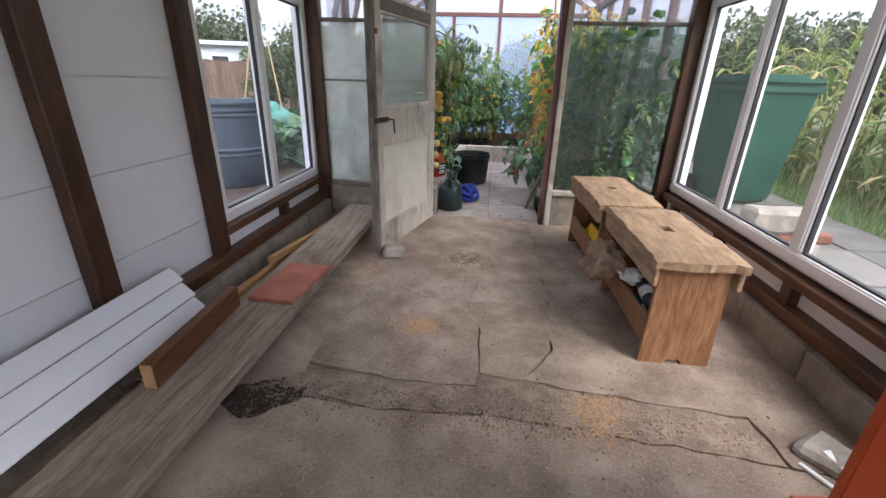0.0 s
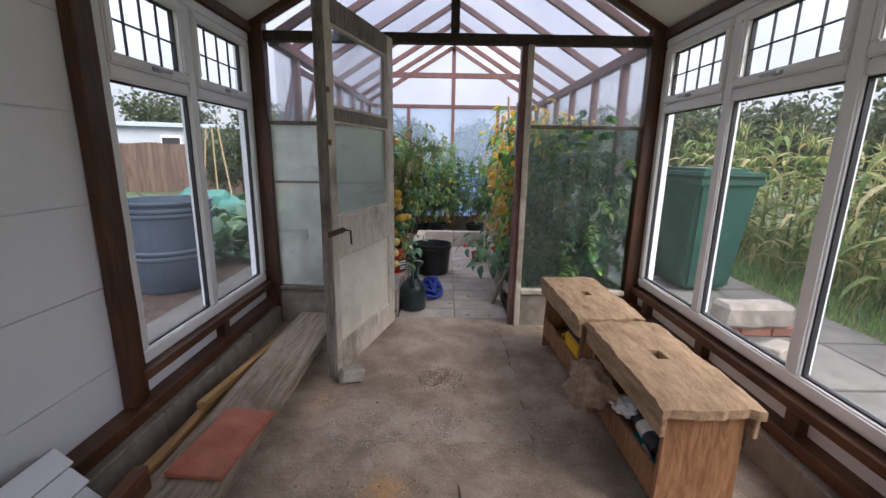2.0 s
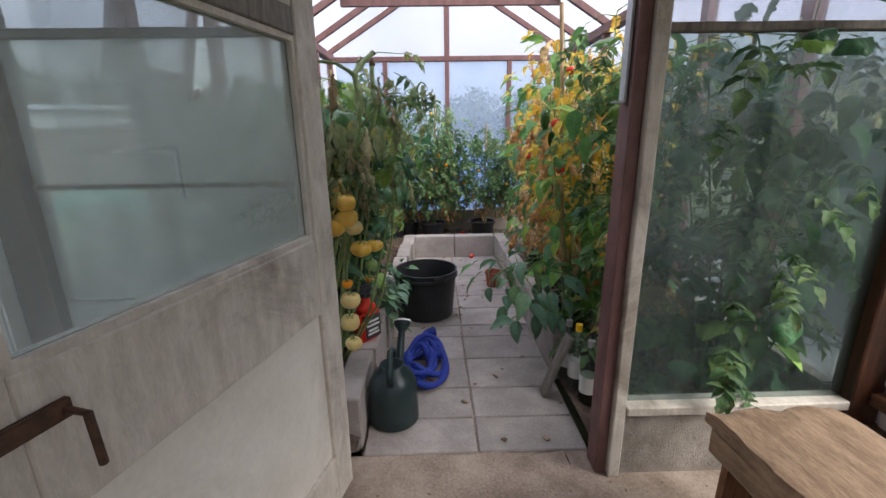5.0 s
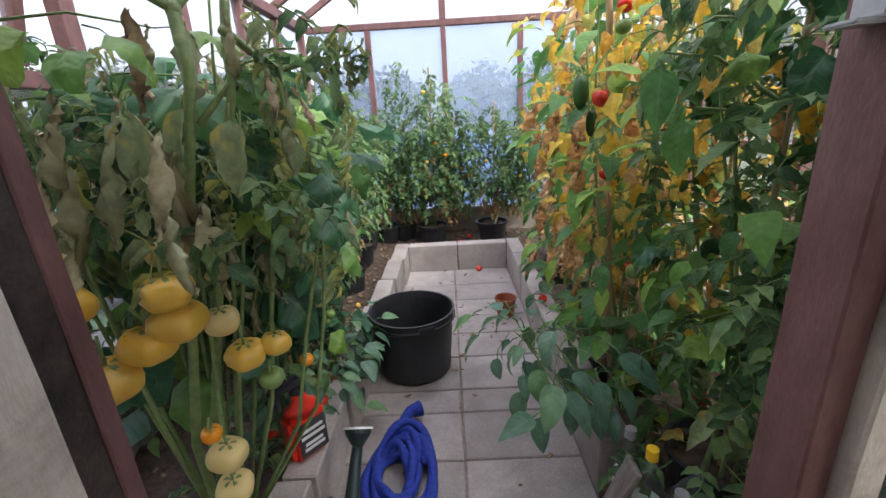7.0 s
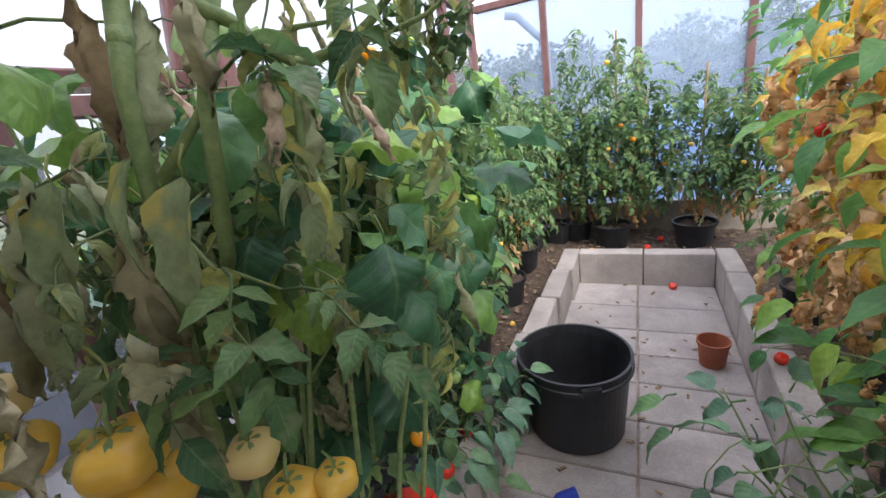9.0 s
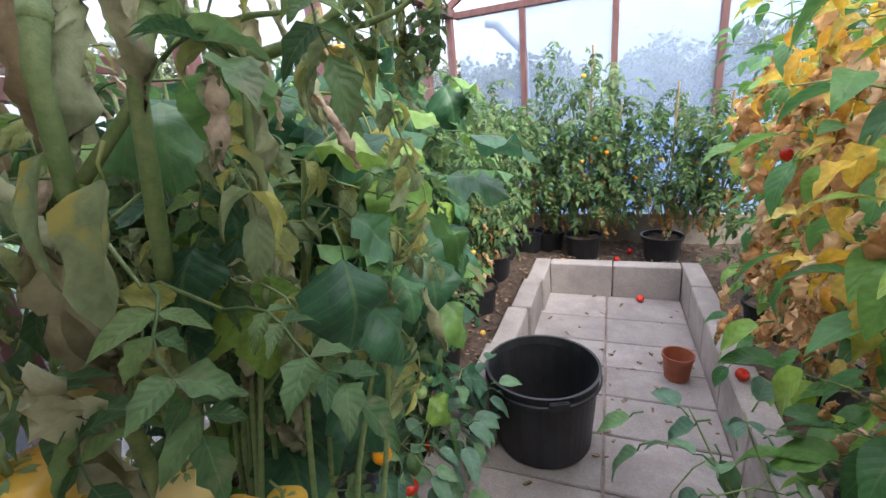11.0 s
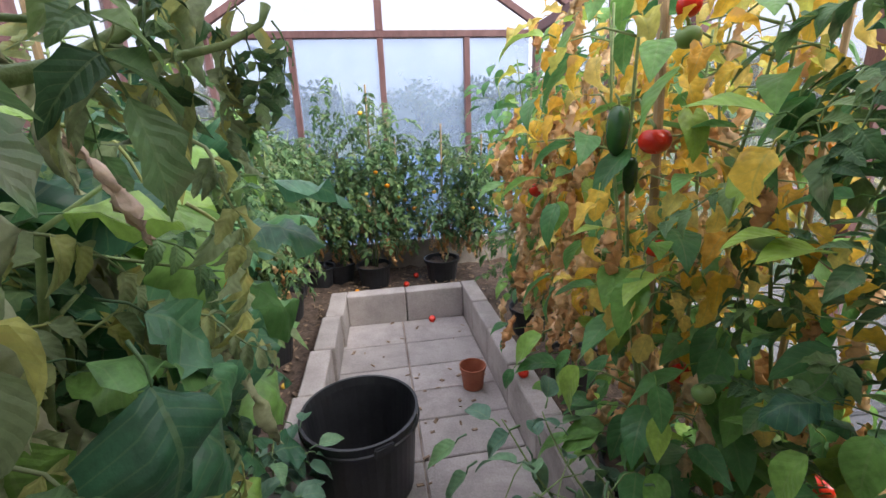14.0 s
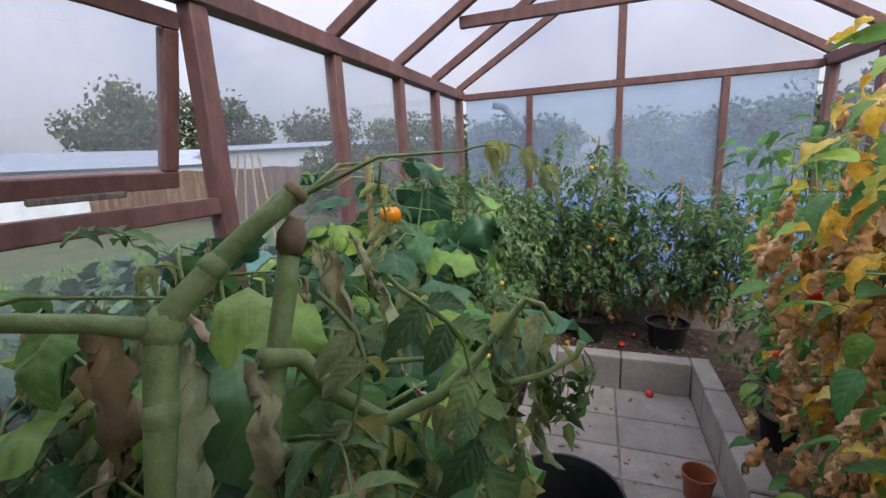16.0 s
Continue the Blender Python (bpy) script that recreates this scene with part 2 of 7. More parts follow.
M_PLANK = material("scaffold_plank", (0.17, 0.125, 0.09), (0.36, 0.30, 0.24), 0.85, 5, (8, 0.6, 8), 0.7, 22, stain=(0.11, 0.06, 0.035), stain_amount=0.7, distort=0.6, grain=0.62)
M_BATTEN = material("yellow_batten", (0.28, 0.15, 0.055), (0.42, 0.25, 0.1), 0.7, 6, (10, 0.8, 10), 0.3, 40)
M_OFFCUT = material("brown_offcut", (0.075, 0.028, 0.012), (0.19, 0.075, 0.03), 0.5, 7, (8, 0.8, 8), 0.3, 40)
M_ENDGRAIN = material("end_grain", (0.36, 0.2, 0.1), (0.46, 0.28, 0.15), 0.8, 20)
M_REDTILE = material("red_board", (0.30, 0.085, 0.05), (0.44, 0.15, 0.095), 0.75, 9, bump=0.25, stain=(0.26, 0.16, 0.12))
M_PLY = material("stool_plywood", (0.16, 0.072, 0.032), (0.34, 0.175, 0.088), 0.65, 5, (6, 6, 0.8), 0.25, 26, stain=(0.13, 0.06, 0.03), stain_amount=0.5, distort=1.4)
M_STOOLTOP = material("worn_stool_top", (0.22, 0.14, 0.085), (0.44, 0.30, 0.19), 0.8, 6, (5, 1, 5), 0.5, 40, stain=(0.22, 0.13, 0.075), stain_amount=0.6, grain=0.62)
M_RAG = material("brown_rag", (0.22, 0.145, 0.10), (0.37, 0.26, 0.19), 0.95, 20, bump=0.5)
M_SOIL = material("soil_with_debris", (0.035, 0.024, 0.018), (0.13, 0.09, 0.068), 0.95, 24, bump=1.0, fine=90, stain=(0.2, 0.14, 0.10), stain_amount=0.5, grain=0.62)
M_BLACKPLASTIC = material("black_plastic", (0.012, 0.013, 0.015), (0.028, 0.029, 0.033), 0.42, 6, bump=0.08, stain=(0.06, 0.055, 0.05), stain_amount=0.4)
M_TERRACOTTA = material("terracotta_plastic", (0.26, 0.075, 0.04), (0.36, 0.12, 0.065), 0.6, 8, bump=0.1)
M_REDPLASTIC = material("red_plastic", (0.62, 0.022, 0.012), (0.74, 0.04, 0.022), 0.35, 5, bump=0.02)
M_BLUEHOSE = material("blue_fabric_hose", (0.008, 0.022, 0.19), (0.02, 0.05, 0.36), 0.7, 60, bump=0.5, fine=200)
M_GREENCAN = material("dark_green_plastic", (0.012, 0.025, 0.026), (0.024, 0.043, 0.043), 0.4, 6, bump=0.05)
M_PATIO = material("patio_slab", (0.11, 0.105, 0.095), (0.19, 0.18, 0.165), 0.85, 4, bump=0.4, fine=100, stain=(0.1, 0.095, 0.085), stain_amount=0.6, vary=0.15)
M_BIN = material("green_bin_plastic", (0.012, 0.06, 0.045), (0.022, 0.09, 0.066), 0.5, 4, bump=0.05, stain=(0.05, 0.12, 0.1), stain_amount=0.4)
M_BARREL = material("blue_grey_barrel", (0.05, 0.068, 0.10), (0.085, 0.11, 0.15), 0.5, 3, bump=0.06, stain=(0.13, 0.14, 0.16), stain_amount=0.5)
M_STONE = material("grey_stone", (0.26, 0.235, 0.21), (0.42, 0.39, 0.355), 0.9, 12, bump=0.8)
M_BRICK = material("red_brick", (0.24, 0.09, 0.06), (0.36, 0.16, 0.115), 0.9, 14, bump=0.7, vary=0.15)
M_GALV = material("galvanised_metal", (0.34, 0.35, 0.36), (0.5, 0.5, 0.5), 0.45, 12, metal=0.8, bump=0.1)
M_IRON = material("rusty_iron", (0.05, 0.03, 0.022), (0.13, 0.07, 0.045), 0.7, 20, metal=0.4, bump=0.5)
M_WHITEPVC = material("white_plastic", (0.70, 0.71, 0.72), (0.78, 0.79, 0.8), 0.4, 4, bump=0.02)
M_CANE = material("bamboo_cane", (0.30, 0.20, 0.10), (0.46, 0.33, 0.19), 0.6, 10, (6, 6, 1), 0.2)
M_YELLOWTOOL = material("yellow_plastic", (0.72, 0.42, 0.01), (0.8, 0.5, 0.02), 0.45, 6, bump=0.03)
M_TEAL = material("teal_plastic", (0.0, 0.22, 0.27), (0.01, 0.30, 0.36), 0.4, 6, bump=0.02)
M_LABELWHITE = material("white_label", (0.66, 0.66, 0.64), (0.75, 0.75, 0.72), 0.6, 9, bump=0.02)
M_LABELDARK = material("dark_label", (0.02, 0.02, 0.025), (0.05, 0.05, 0.06), 0.5, 9, bump=0.02)
M_GRASS = material("grass", (0.045, 0.06, 0.025), (0.11, 0.13, 0.06), 0.9, 1.5, bump=0.8, fine=40, stain=(0.14, 0.12, 0.06), stain_amount=0.5)
M_FENCE = material("brown_fence", (0.09, 0.055, 0.04), (0.18, 0.12, 0.095), 0.85, 3, (4, 4, 0.6), 0.4, 20, vary=0.2)
M_RENDERWHITE = material("pale_render", (0.40, 0.43, 0.48), (0.50, 0.53, 0.58), 0.7, 2, bump=0.1)
M_ROOFSHEET = material("grey_roof_sheet", (0.20, 0.235, 0.29), (0.29, 0.325, 0.38), 0.8, 3, bump=0.1)
M_ROOFTILE = material("brown_roof_tiles", (0.12, 0.075, 0.06), (0.2, 0.13, 0.11), 0.8, 6, bump=0.5)
M_BARK = material("bark", (0.05, 0.038, 0.028), (0.11, 0.085, 0.065), 0.9, 12, bump=0.8)
M_BLUETARP = material("blue_tarpaulin", (0.02, 0.07, 0.18), (0.05, 0.13, 0.28), 0.5, 4, bump=0.4)
M_NET = material("teal_netting", (0.03, 0.13, 0.11), (0.06, 0.2, 0.17), 0.7, 30, bump=0.6)
M_ORANGEPAINT = material("orange_red_paint", (0.36, 0.05, 0.012), (0.44, 0.075, 0.02), 0.5, 5, bump=0.05)
M_DEBRIS = material("dry_debris", (0.13, 0.085, 0.055), (0.34, 0.24, 0.16), 0.9, 30, bump=0.3)
M_SAWDUST = material("sawdust", (0.42, 0.235, 0.11), (0.56, 0.36, 0.2), 0.95, 40, bump=0.6, fine=220)

M_GLASS = glass("window_glass", (0.84, 0.86, 0.88), dirt=0.025, gloss=0.045)
M_GLASS_DIRTY = glass("dirty_glass", (0.72, 0.74, 0.78), 0.16, (0.64, 0.66, 0.73), 2.2, 0.06, 0.06)
M_GLASS_GREEN = glass("algae_glass", (0.46, 0.55, 0.54), 0.2, (0.34, 0.41, 0.4), 2.6, 0.07, 0.05)
M_GLASS_FROST = glass("whitewashed_glass", (0.75, 0.8, 0.76), 0.8, (0.66, 0.69, 0.65), 3.5, 0.03, 0.3)
M_GLASS_DOOR = glass("grimy_door_glass", (0.66, 0.72, 0.70), 0.42, (0.50, 0.54, 0.51), 3.0, 0.05, 0.25)
# Blue tint and heavy film put distance haze into the dirty end glass.
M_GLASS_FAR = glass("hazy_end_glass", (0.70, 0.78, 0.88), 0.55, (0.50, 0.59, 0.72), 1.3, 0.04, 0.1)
M_ROOFGLASS = glass("milky_roof_sheet", (0.60, 0.60, 0.655), 0.25, (0.85, 0.85, 0.88), 1.4, 0.03, 0.2)
M_BOTTLE = glass("bottle_glass", (0.72, 0.8, 0.78), 0.10, (0.6, 0.64, 0.62), 12, 0.1, 0.05)
M_BOTTLE_GREEN = glass("green_bottle_glass", (0.2, 0.26, 0.2), 0.15, (0.08, 0.1, 0.08), 12, 0.1, 0.05)

M_LEAF_TOM = leaf_material("tomato_leaf", [(0, (0.04, 0.10, 0.04)), (0.45, (0.08, 0.165, 0.06)), (0.75, (0.135, 0.23, 0.09)), (1, (0.20, 0.30, 0.10))], 0.5, 0.35, spot=(0.17, 0.21, 0.10))
M_LEAF_BROAD = leaf_material("broad_leaf", [(0, (0.035, 0.105, 0.055)), (0.5, (0.06, 0.16, 0.075)), (0.75, (0.10, 0.23, 0.09)), (0.9, (0.19, 0.34, 0.07)), (1, (0.28, 0.42, 0.08))], 0.36, 0.28)
M_LEAF_PEPPER = leaf_material("pepper_leaf", [(0, (0.06, 0.18, 0.065)), (0.4, (0.10, 0.25, 0.075)), (0.8, (0.18, 0.36, 0.08)), (1, (0.32, 0.46, 0.08))], 0.36, 0.35)
M_LEAF_CHILLI = leaf_material("chilli_leaf", [(0, (0.07, 0.16, 0.10)), (0.6, (0.13, 0.24, 0.16)), (1, (0.17, 0.31, 0.12))], 0.36, 0.25)
M_LEAF_YELLOW = leaf_material("yellow_leaf", [(0, (0.70, 0.38, 0.05)), (0.4, (0.80, 0.54, 0.07)), (0.8, (0.82, 0.66, 0.22)), (1, (0.50, 0.52, 0.10))], 0.6, 0.5, (0.62, 0.36, 0.11))
M_LEAF_DEAD = leaf_material("dead_leaf", [(0, (0.26, 0.18, 0.10)), (0.3, (0.36, 0.33, 0.20)), (0.75, (0.36, 0.40, 0.23)), (0.93, (0.45, 0.40, 0.25)), (1, (0.64, 0.46, 0.36))], 0.85, 0.25, None, 0.6, veins=False)
M_LEAF_TAN = leaf_material("withered_tan_leaf", [(0, (0.55, 0.29, 0.12)), (0.5, (0.70, 0.45, 0.22)), (1, (0.76, 0.57, 0.37))], 0.85, 0.35, None, 0.6, veins=False)
M_LEAF_FADING = leaf_material("fading_leaf", [(0, (0.19, 0.25, 0.12)), (0.5, (0.30, 0.36, 0.18)), (1, (0.46, 0.46, 0.13))], 0.6, 0.35, (0.46, 0.40, 0.12))
M_LEAF_CORN = leaf_material("maize_leaf", [(0, (0.09, 0.16, 0.04)), (0.45, (0.17, 0.23, 0.07)), (0.75, (0.36, 0.34, 0.13)), (1, (0.50, 0.42, 0.22))], 0.6, 0.3, veins=False)
M_LEAF_TREE = leaf_material("tree_leaf", [(0, (0.05, 0.075, 0.04)), (0.6, (0.09, 0.12, 0.065)), (1, (0.16, 0.16, 0.08))], 0.7, 0.25, veins=False)
M_LEAF_CABBAGE = leaf_material("cabbage_leaf", [(0, (0.035, 0.085, 0.05)), (0.6, (0.075, 0.14, 0.09)), (1, (0.10, 0.19, 0.06))], 0.5, 0.2)
M_STEM = material("green_stem", (0.13, 0.20, 0.065), (0.25, 0.32, 0.13), 0.6, 12, (3, 3, 3), 0.3)
M_STEM_DRY = material("dry_stem", (0.14, 0.10, 0.06), (0.28, 0.21, 0.13), 0.8, 12, bump=0.4)
M_TOM_YELLOW = material("yellow_tomato_skin", (0.68, 0.38, 0.03), (0.76, 0.50, 0.10), 0.32, 7, bump=0.03, spec=0.5, stain=(0.6, 0.46, 0.16), stain_amount=0.5)
M_TOM_PALE = material("pale_tomato_skin", (0.64, 0.50, 0.20), (0.70, 0.54, 0.22), 0.4, 7, bump=0.03, spec=0.5, stain=(0.55, 0.40, 0.2), stain_amount=0.5)
M_TOM_ORANGE = material("orange_tomato_skin", (0.74, 0.24, 0.01), (0.8, 0.33, 0.015), 0.28, 7, bump=0.02, spec=0.5)
M_TOM_RED = material("red_skin", (0.55, 0.018, 0.01), (0.66, 0.045, 0.018), 0.28, 8, bump=0.12, spec=0.5)
M_TOM_GREEN = material("green_tomato_skin", (0.14, 0.24, 0.06), (0.22, 0.33, 0.11), 0.3, 7, bump=0.02, spec=0.5)
M_PEPPER_GREEN = material("green_pepper_skin", (0.012, 0.055, 0.012), (0.03, 0.10, 0.022), 0.22, 7, bump=0.04, spec=0.6)


# ---- mesh helpers ----
def link_mesh(name, bm, mat, smooth=False):
    me = bpy.data.meshes.new(name)
    bm.normal_update()
    bm.to_mesh(me)
    bm.free()
    me.materials.append(mat)
    if smooth:
        me.polygons.foreach_set("use_smooth", [True] * len(me.polygons))
    return me


def part(name, bm, mat, parent, label="", smooth=False):
    ob = new(name, link_mesh(name, bm, mat, smooth))
    ob.parent = parent
    if label:
        tagged(ob, label)
    return ob


def thing(name, label, category, m=None, bm=None, mat=None, group="", kind="", smooth=False):
    ob = new(name, link_mesh(name, bm, mat, smooth) if bm else None)
    if m is not None:
        ob.matrix_world = m
    return tagged(ob, label, category, group, kind)


def box(x0, x1, y0, y1, z0, z1, bm=None, bevel=0.0, m=None):
    bm = bm or bmesh.new()
    r = bmesh.ops.create_cube(bm, size=1, matrix=(m or Matrix()) @ Matrix.Translation(((x0 + x1) / 2, (y0 + y1) / 2, (z0 + z1) / 2)) @ Matrix.Diagonal((x1 - x0, y1 - y0, z1 - z0, 1)))
    if bevel:
        es = list({e for v in r["verts"] for e in v.link_edges})
        bmesh.ops.bevel(bm, geom=es, offset=bevel, segments=2, affect="EDGES")
    return bm


def worn_box(x0, x1, y0, y1, z0, z1, cuts=8, rough=0.004, bevel=0.006, seed=0, bm=None):
    """A sawn piece whose edges and faces are slightly uneven."""
    bm = bm or bmesh.new()
    r = bmesh.ops.create_cube(bm, size=1, matrix=Matrix.Translation(((x0 + x1) / 2, (y0 + y1) / 2, (z0 + z1) / 2)) @ Matrix.Diagonal((x1 - x0, y1 - y0, z1 - z0, 1)))
    bmesh.ops.bevel(bm, geom=list({e for v in r["verts"] for e in v.link_edges}), offset=bevel, segments=1, affect="EDGES")
    d = (x1 - x0, y1 - y0, z1 - z0)
    ax = d.index(max(d))
    es = [e for e in bm.edges if abs((e.verts[0].co - e.verts[1].co)[ax]) > 0.7 * d[ax]]
    bmesh.ops.subdivide_edges(bm, edges=es, cuts=cuts, use_grid_fill=True)
    for v in bm.verts:
        v.co += noise.noise_vector(v.co * 9 + Vector((seed, seed * 2, 0))) * rough
    return bm


def lathe(profile, seg=28, bm=None, m=None, cap=True):
    bm = bm or bmesh.new()
    m = m or Matrix()
    rings = []
    for r, z in profile:
        rings.append([bm.verts.new(m @ Vector((r * math.cos(2 * math.pi * i / seg), r * math.sin(2 * math.pi * i / seg), z))) for i in range(seg)])
    for a, b in zip(rings, rings[1:]):
        for i in range(seg):
            bm.faces.new((a[i], a[(i + 1) % seg], b[(i + 1) % seg], b[i]))
    if cap and profile[0][0] > 1e-4:
        bm.faces.new(rings[0][::-1])
    if cap and profile[-1][0] > 1e-4:
        bm.faces.new(rings[-1])
    return bm


def tube(points, radii, seg=8, bm=None):
    bm = bm or bmesh.new()
    pts = [Vector(p) for p in points]
    if not isinstance(radii, (list, tuple)):
        radii = [radii] * len(pts)
    rings = []
    for i, p in enumerate(pts):
        d = (pts[min(i + 1, len(pts) - 1)] - pts[max(i - 1, 0)]).normalized()
        u = d.orthogonal().normalized() if not rings else (prev - d * prev.dot(d)).normalized()
        prev = u
        w = d.cross(u)
        rings.append([bm.verts.new(p + (u * math.cos(2 * math.pi * k / seg) + w * math.sin(2 * math.pi * k / seg)) * radii[i]) for k in range(seg)])
    for a, b in zip(rings, rings[1:]):
        for k in range(seg):
            bm.faces.new((a[k], a[(k + 1) % seg], b[(k + 1) % seg], b[k]))
    bm.faces.new(rings[0][::-1])
    bm.faces.new(rings[-1])
    return bm


def prism(poly, z0, z1, bm=None):
    """An upright prism over a plan polygon."""
    bm = bm or bmesh.new()
    lo = [bm.verts.new((x, y, z0)) for x, y in poly]
    hi = [bm.verts.new((x, y, z1)) for x, y in poly]
    n = len(poly)
    bm.faces.new(lo[::-1])
    bm.faces.new(hi)
    for i in range(n):
        bm.faces.new((lo[i], lo[(i + 1) % n], hi[(i + 1) % n], hi[i]))
    return bm


def ragged(poly, step=0.06, amount=0.006, seed=1.0):
    """The polygon with its sides broken up into small uneven steps."""
    out = []
    for i, (x, y) in enumerate(poly):
        x2, y2 = poly[(i + 1) % len(poly)]
        n = max(1, int(math.hypot(x2 - x, y2 - y) / step))
        for k in range(n):
            px, py = x + (x2 - x) * k / n, y + (y2 - y) * k / n
            d = noise.noise_vector(Vector((px * 11, py * 11, seed))) * amount
            out.append((px + d.x, py + d.y))
    return out


def beam(a, b, w, h, bm=None, bevel=0.003):
    """A straight timber from a to b, w wide and h deep."""
    a, b = Vector(a), Vector(b)
    d = b - a
    m = Matrix.Translation((a + b) / 2) @ d.to_track_quat("Y", "Z").to_matrix().to_4x4()
    return box(-w / 2, w / 2, -d.length / 2, d.length / 2, -h / 2, h / 2, bm, bevel, m)


# ---- the large structure: porch ----
LX, RX, PY, BACK = -1.45, 1.45, 3.45, -1.5      # inner wall faces, partition, back wall
EAVE, RIDGE = 2.13, 2.97

ground = thing("ground", "rough garden grass and soil", "ground", bm=box(-400, 400, -400, 400, -0.4, -0.09), mat=M_GRASS, kind="structure")


def wall_with_hole(name, label, x0, x1, y0, y1, z1, hy0, hy1, hz0, hz1, mat):
    bm = box(x0, x1, y0, hy0, -0.09, z1)
    box(x0, x1, hy0, hy1, -0.09, hz0, bm)
    box(x0, x1, hy0, hy1, hz1, z1, bm)
    if y1 > hy1:
        box(x0, x1, hy1, y1, -0.09, z1, bm)
    return thing(name, label, "wall", bm=bm, mat=mat, kind="structure")


wall_left = wall_with_hole("wall_left", "white panelled porch wall with dark posts", LX - 0.09, LX - 0.012, BACK, PY + 0.05, EAVE, 2.05, 3.42, 0.36, 2.09, M_WHITEPANEL)
wall_right = wall_with_hole("wall_right", "white porch wall below wide windows", RX + 0.012, RX + 0.09, BACK, PY + 0.05, EAVE, 0.55, 3.42, 0.39, 2.09, M_WHITEPANEL)
wall_back = thing("wall_back", "white end wall with a wide doorway", "wall", bm=box(-1.15, 1.15, BACK - 0.1, BACK, 2.1, RIDGE + 0.1, box(-1.15, 1.15, BACK - 0.1, BACK, -0.09, 0.1, box(LX - 0.09, -1.15, BACK - 0.1, BACK, -0.09, RIDGE + 0.1, box(1.15, RX + 0.09, BACK - 0.1, BACK, -0.09, RIDGE + 0.1)))), mat=M_WHITEPANEL, kind="structure")

for wall, x0, x1, yb, yw in ((wall_left, LX - 0.012, LX, BACK, 2.02), (wall_right, RX, RX + 0.012, BACK, 0.53)):
    for k in range(6):
        z0 = 0.07 + 0.342 * k
        part("cladding_board", box(x0, x1, yb, yw, z0 + 0.002, min(z0 + 0.340, EAVE), bevel=0.002), M_WHITEPANEL, wall)
    # white strip under the window
for wall, s, y0, y1 in ((wall_left, -1, 2.05, 3.40), (wall_right, 1, 0.55, 3.40)):
    xf = s * 1.45
    part("white_strip", box(min(xf - s * 0.015, xf + s * 0.012), max(xf - s * 0.015, xf + s * 0.012), y0, y1, 0.2, 0.30), M_WHITEPANEL, wall)
    part("sill_board", worn_box(min(xf, xf - s * 0.075), max(xf, xf - s * 0.075), y0 - 0.05, y1, 0.298, 0.345, 12, 0.002, 0.004), M_STAINED_Y, wall, "dark brown stained sill board")
    part("bottom_beam", worn_box(min(xf, xf - s * 0.09), max(xf, xf - s * 0.09), BACK, y1 + 0.03, 0.142, 0.205, 20, 0.002, 0.004, 3), M_STAINED_Y, wall, "dark brown stained bottom beam")
    part("top_plate", box(min(xf, xf - s * 0.05), max(xf, xf - s * 0.05), BACK, y1 + 0.03, 2.095, 2.155, bevel=0.004), M_STAINED_Y, wall)
    y = y0 + 0.66
    while y < y1 - 0.1:
        part("stud", box(min(xf - s * 0.016, xf - s * 0.066), max(xf - s * 0.016, xf - s * 0.066), y - 0.035, y + 0.035, 0.2045, 0.2985, bevel=0.003), M_STAINED, wall)
        y += 0.66
    yb = BACK
    while yb < PY - 0.06:
        ye = min(yb + 0.44, PY - 0.05)
        part("block", worn_box(min(xf + s * 0.02, xf - s * 0.125), max(xf + s * 0.02, xf - s * 0.125), yb + 0.004, ye - 0.004, -0.05, 0.14, 5, 0.003, 0.006, yb), M_BLOCK, wall)
        yb += 0.44

for y in (1.985, 1.275, 0.55, -0.2, -0.95):
    part("post", worn_box(LX + 0.0005, LX + 0.06, y - 0.047, y + 0.047, 0.2055, EAVE, 14, 0.0025, 0.005, y), M_STAINED, wall_left, "dark-stained timber post")
for y in (0.5, -0.25, -1.0):
    part("post", worn_box(RX - 0.06, RX - 0.0005, y - 0.047, y + 0.047, 0.2055, EAVE, 14, 0.0025, 0.005, y), M_STAINED, wall_right, "dark-stained timber post")


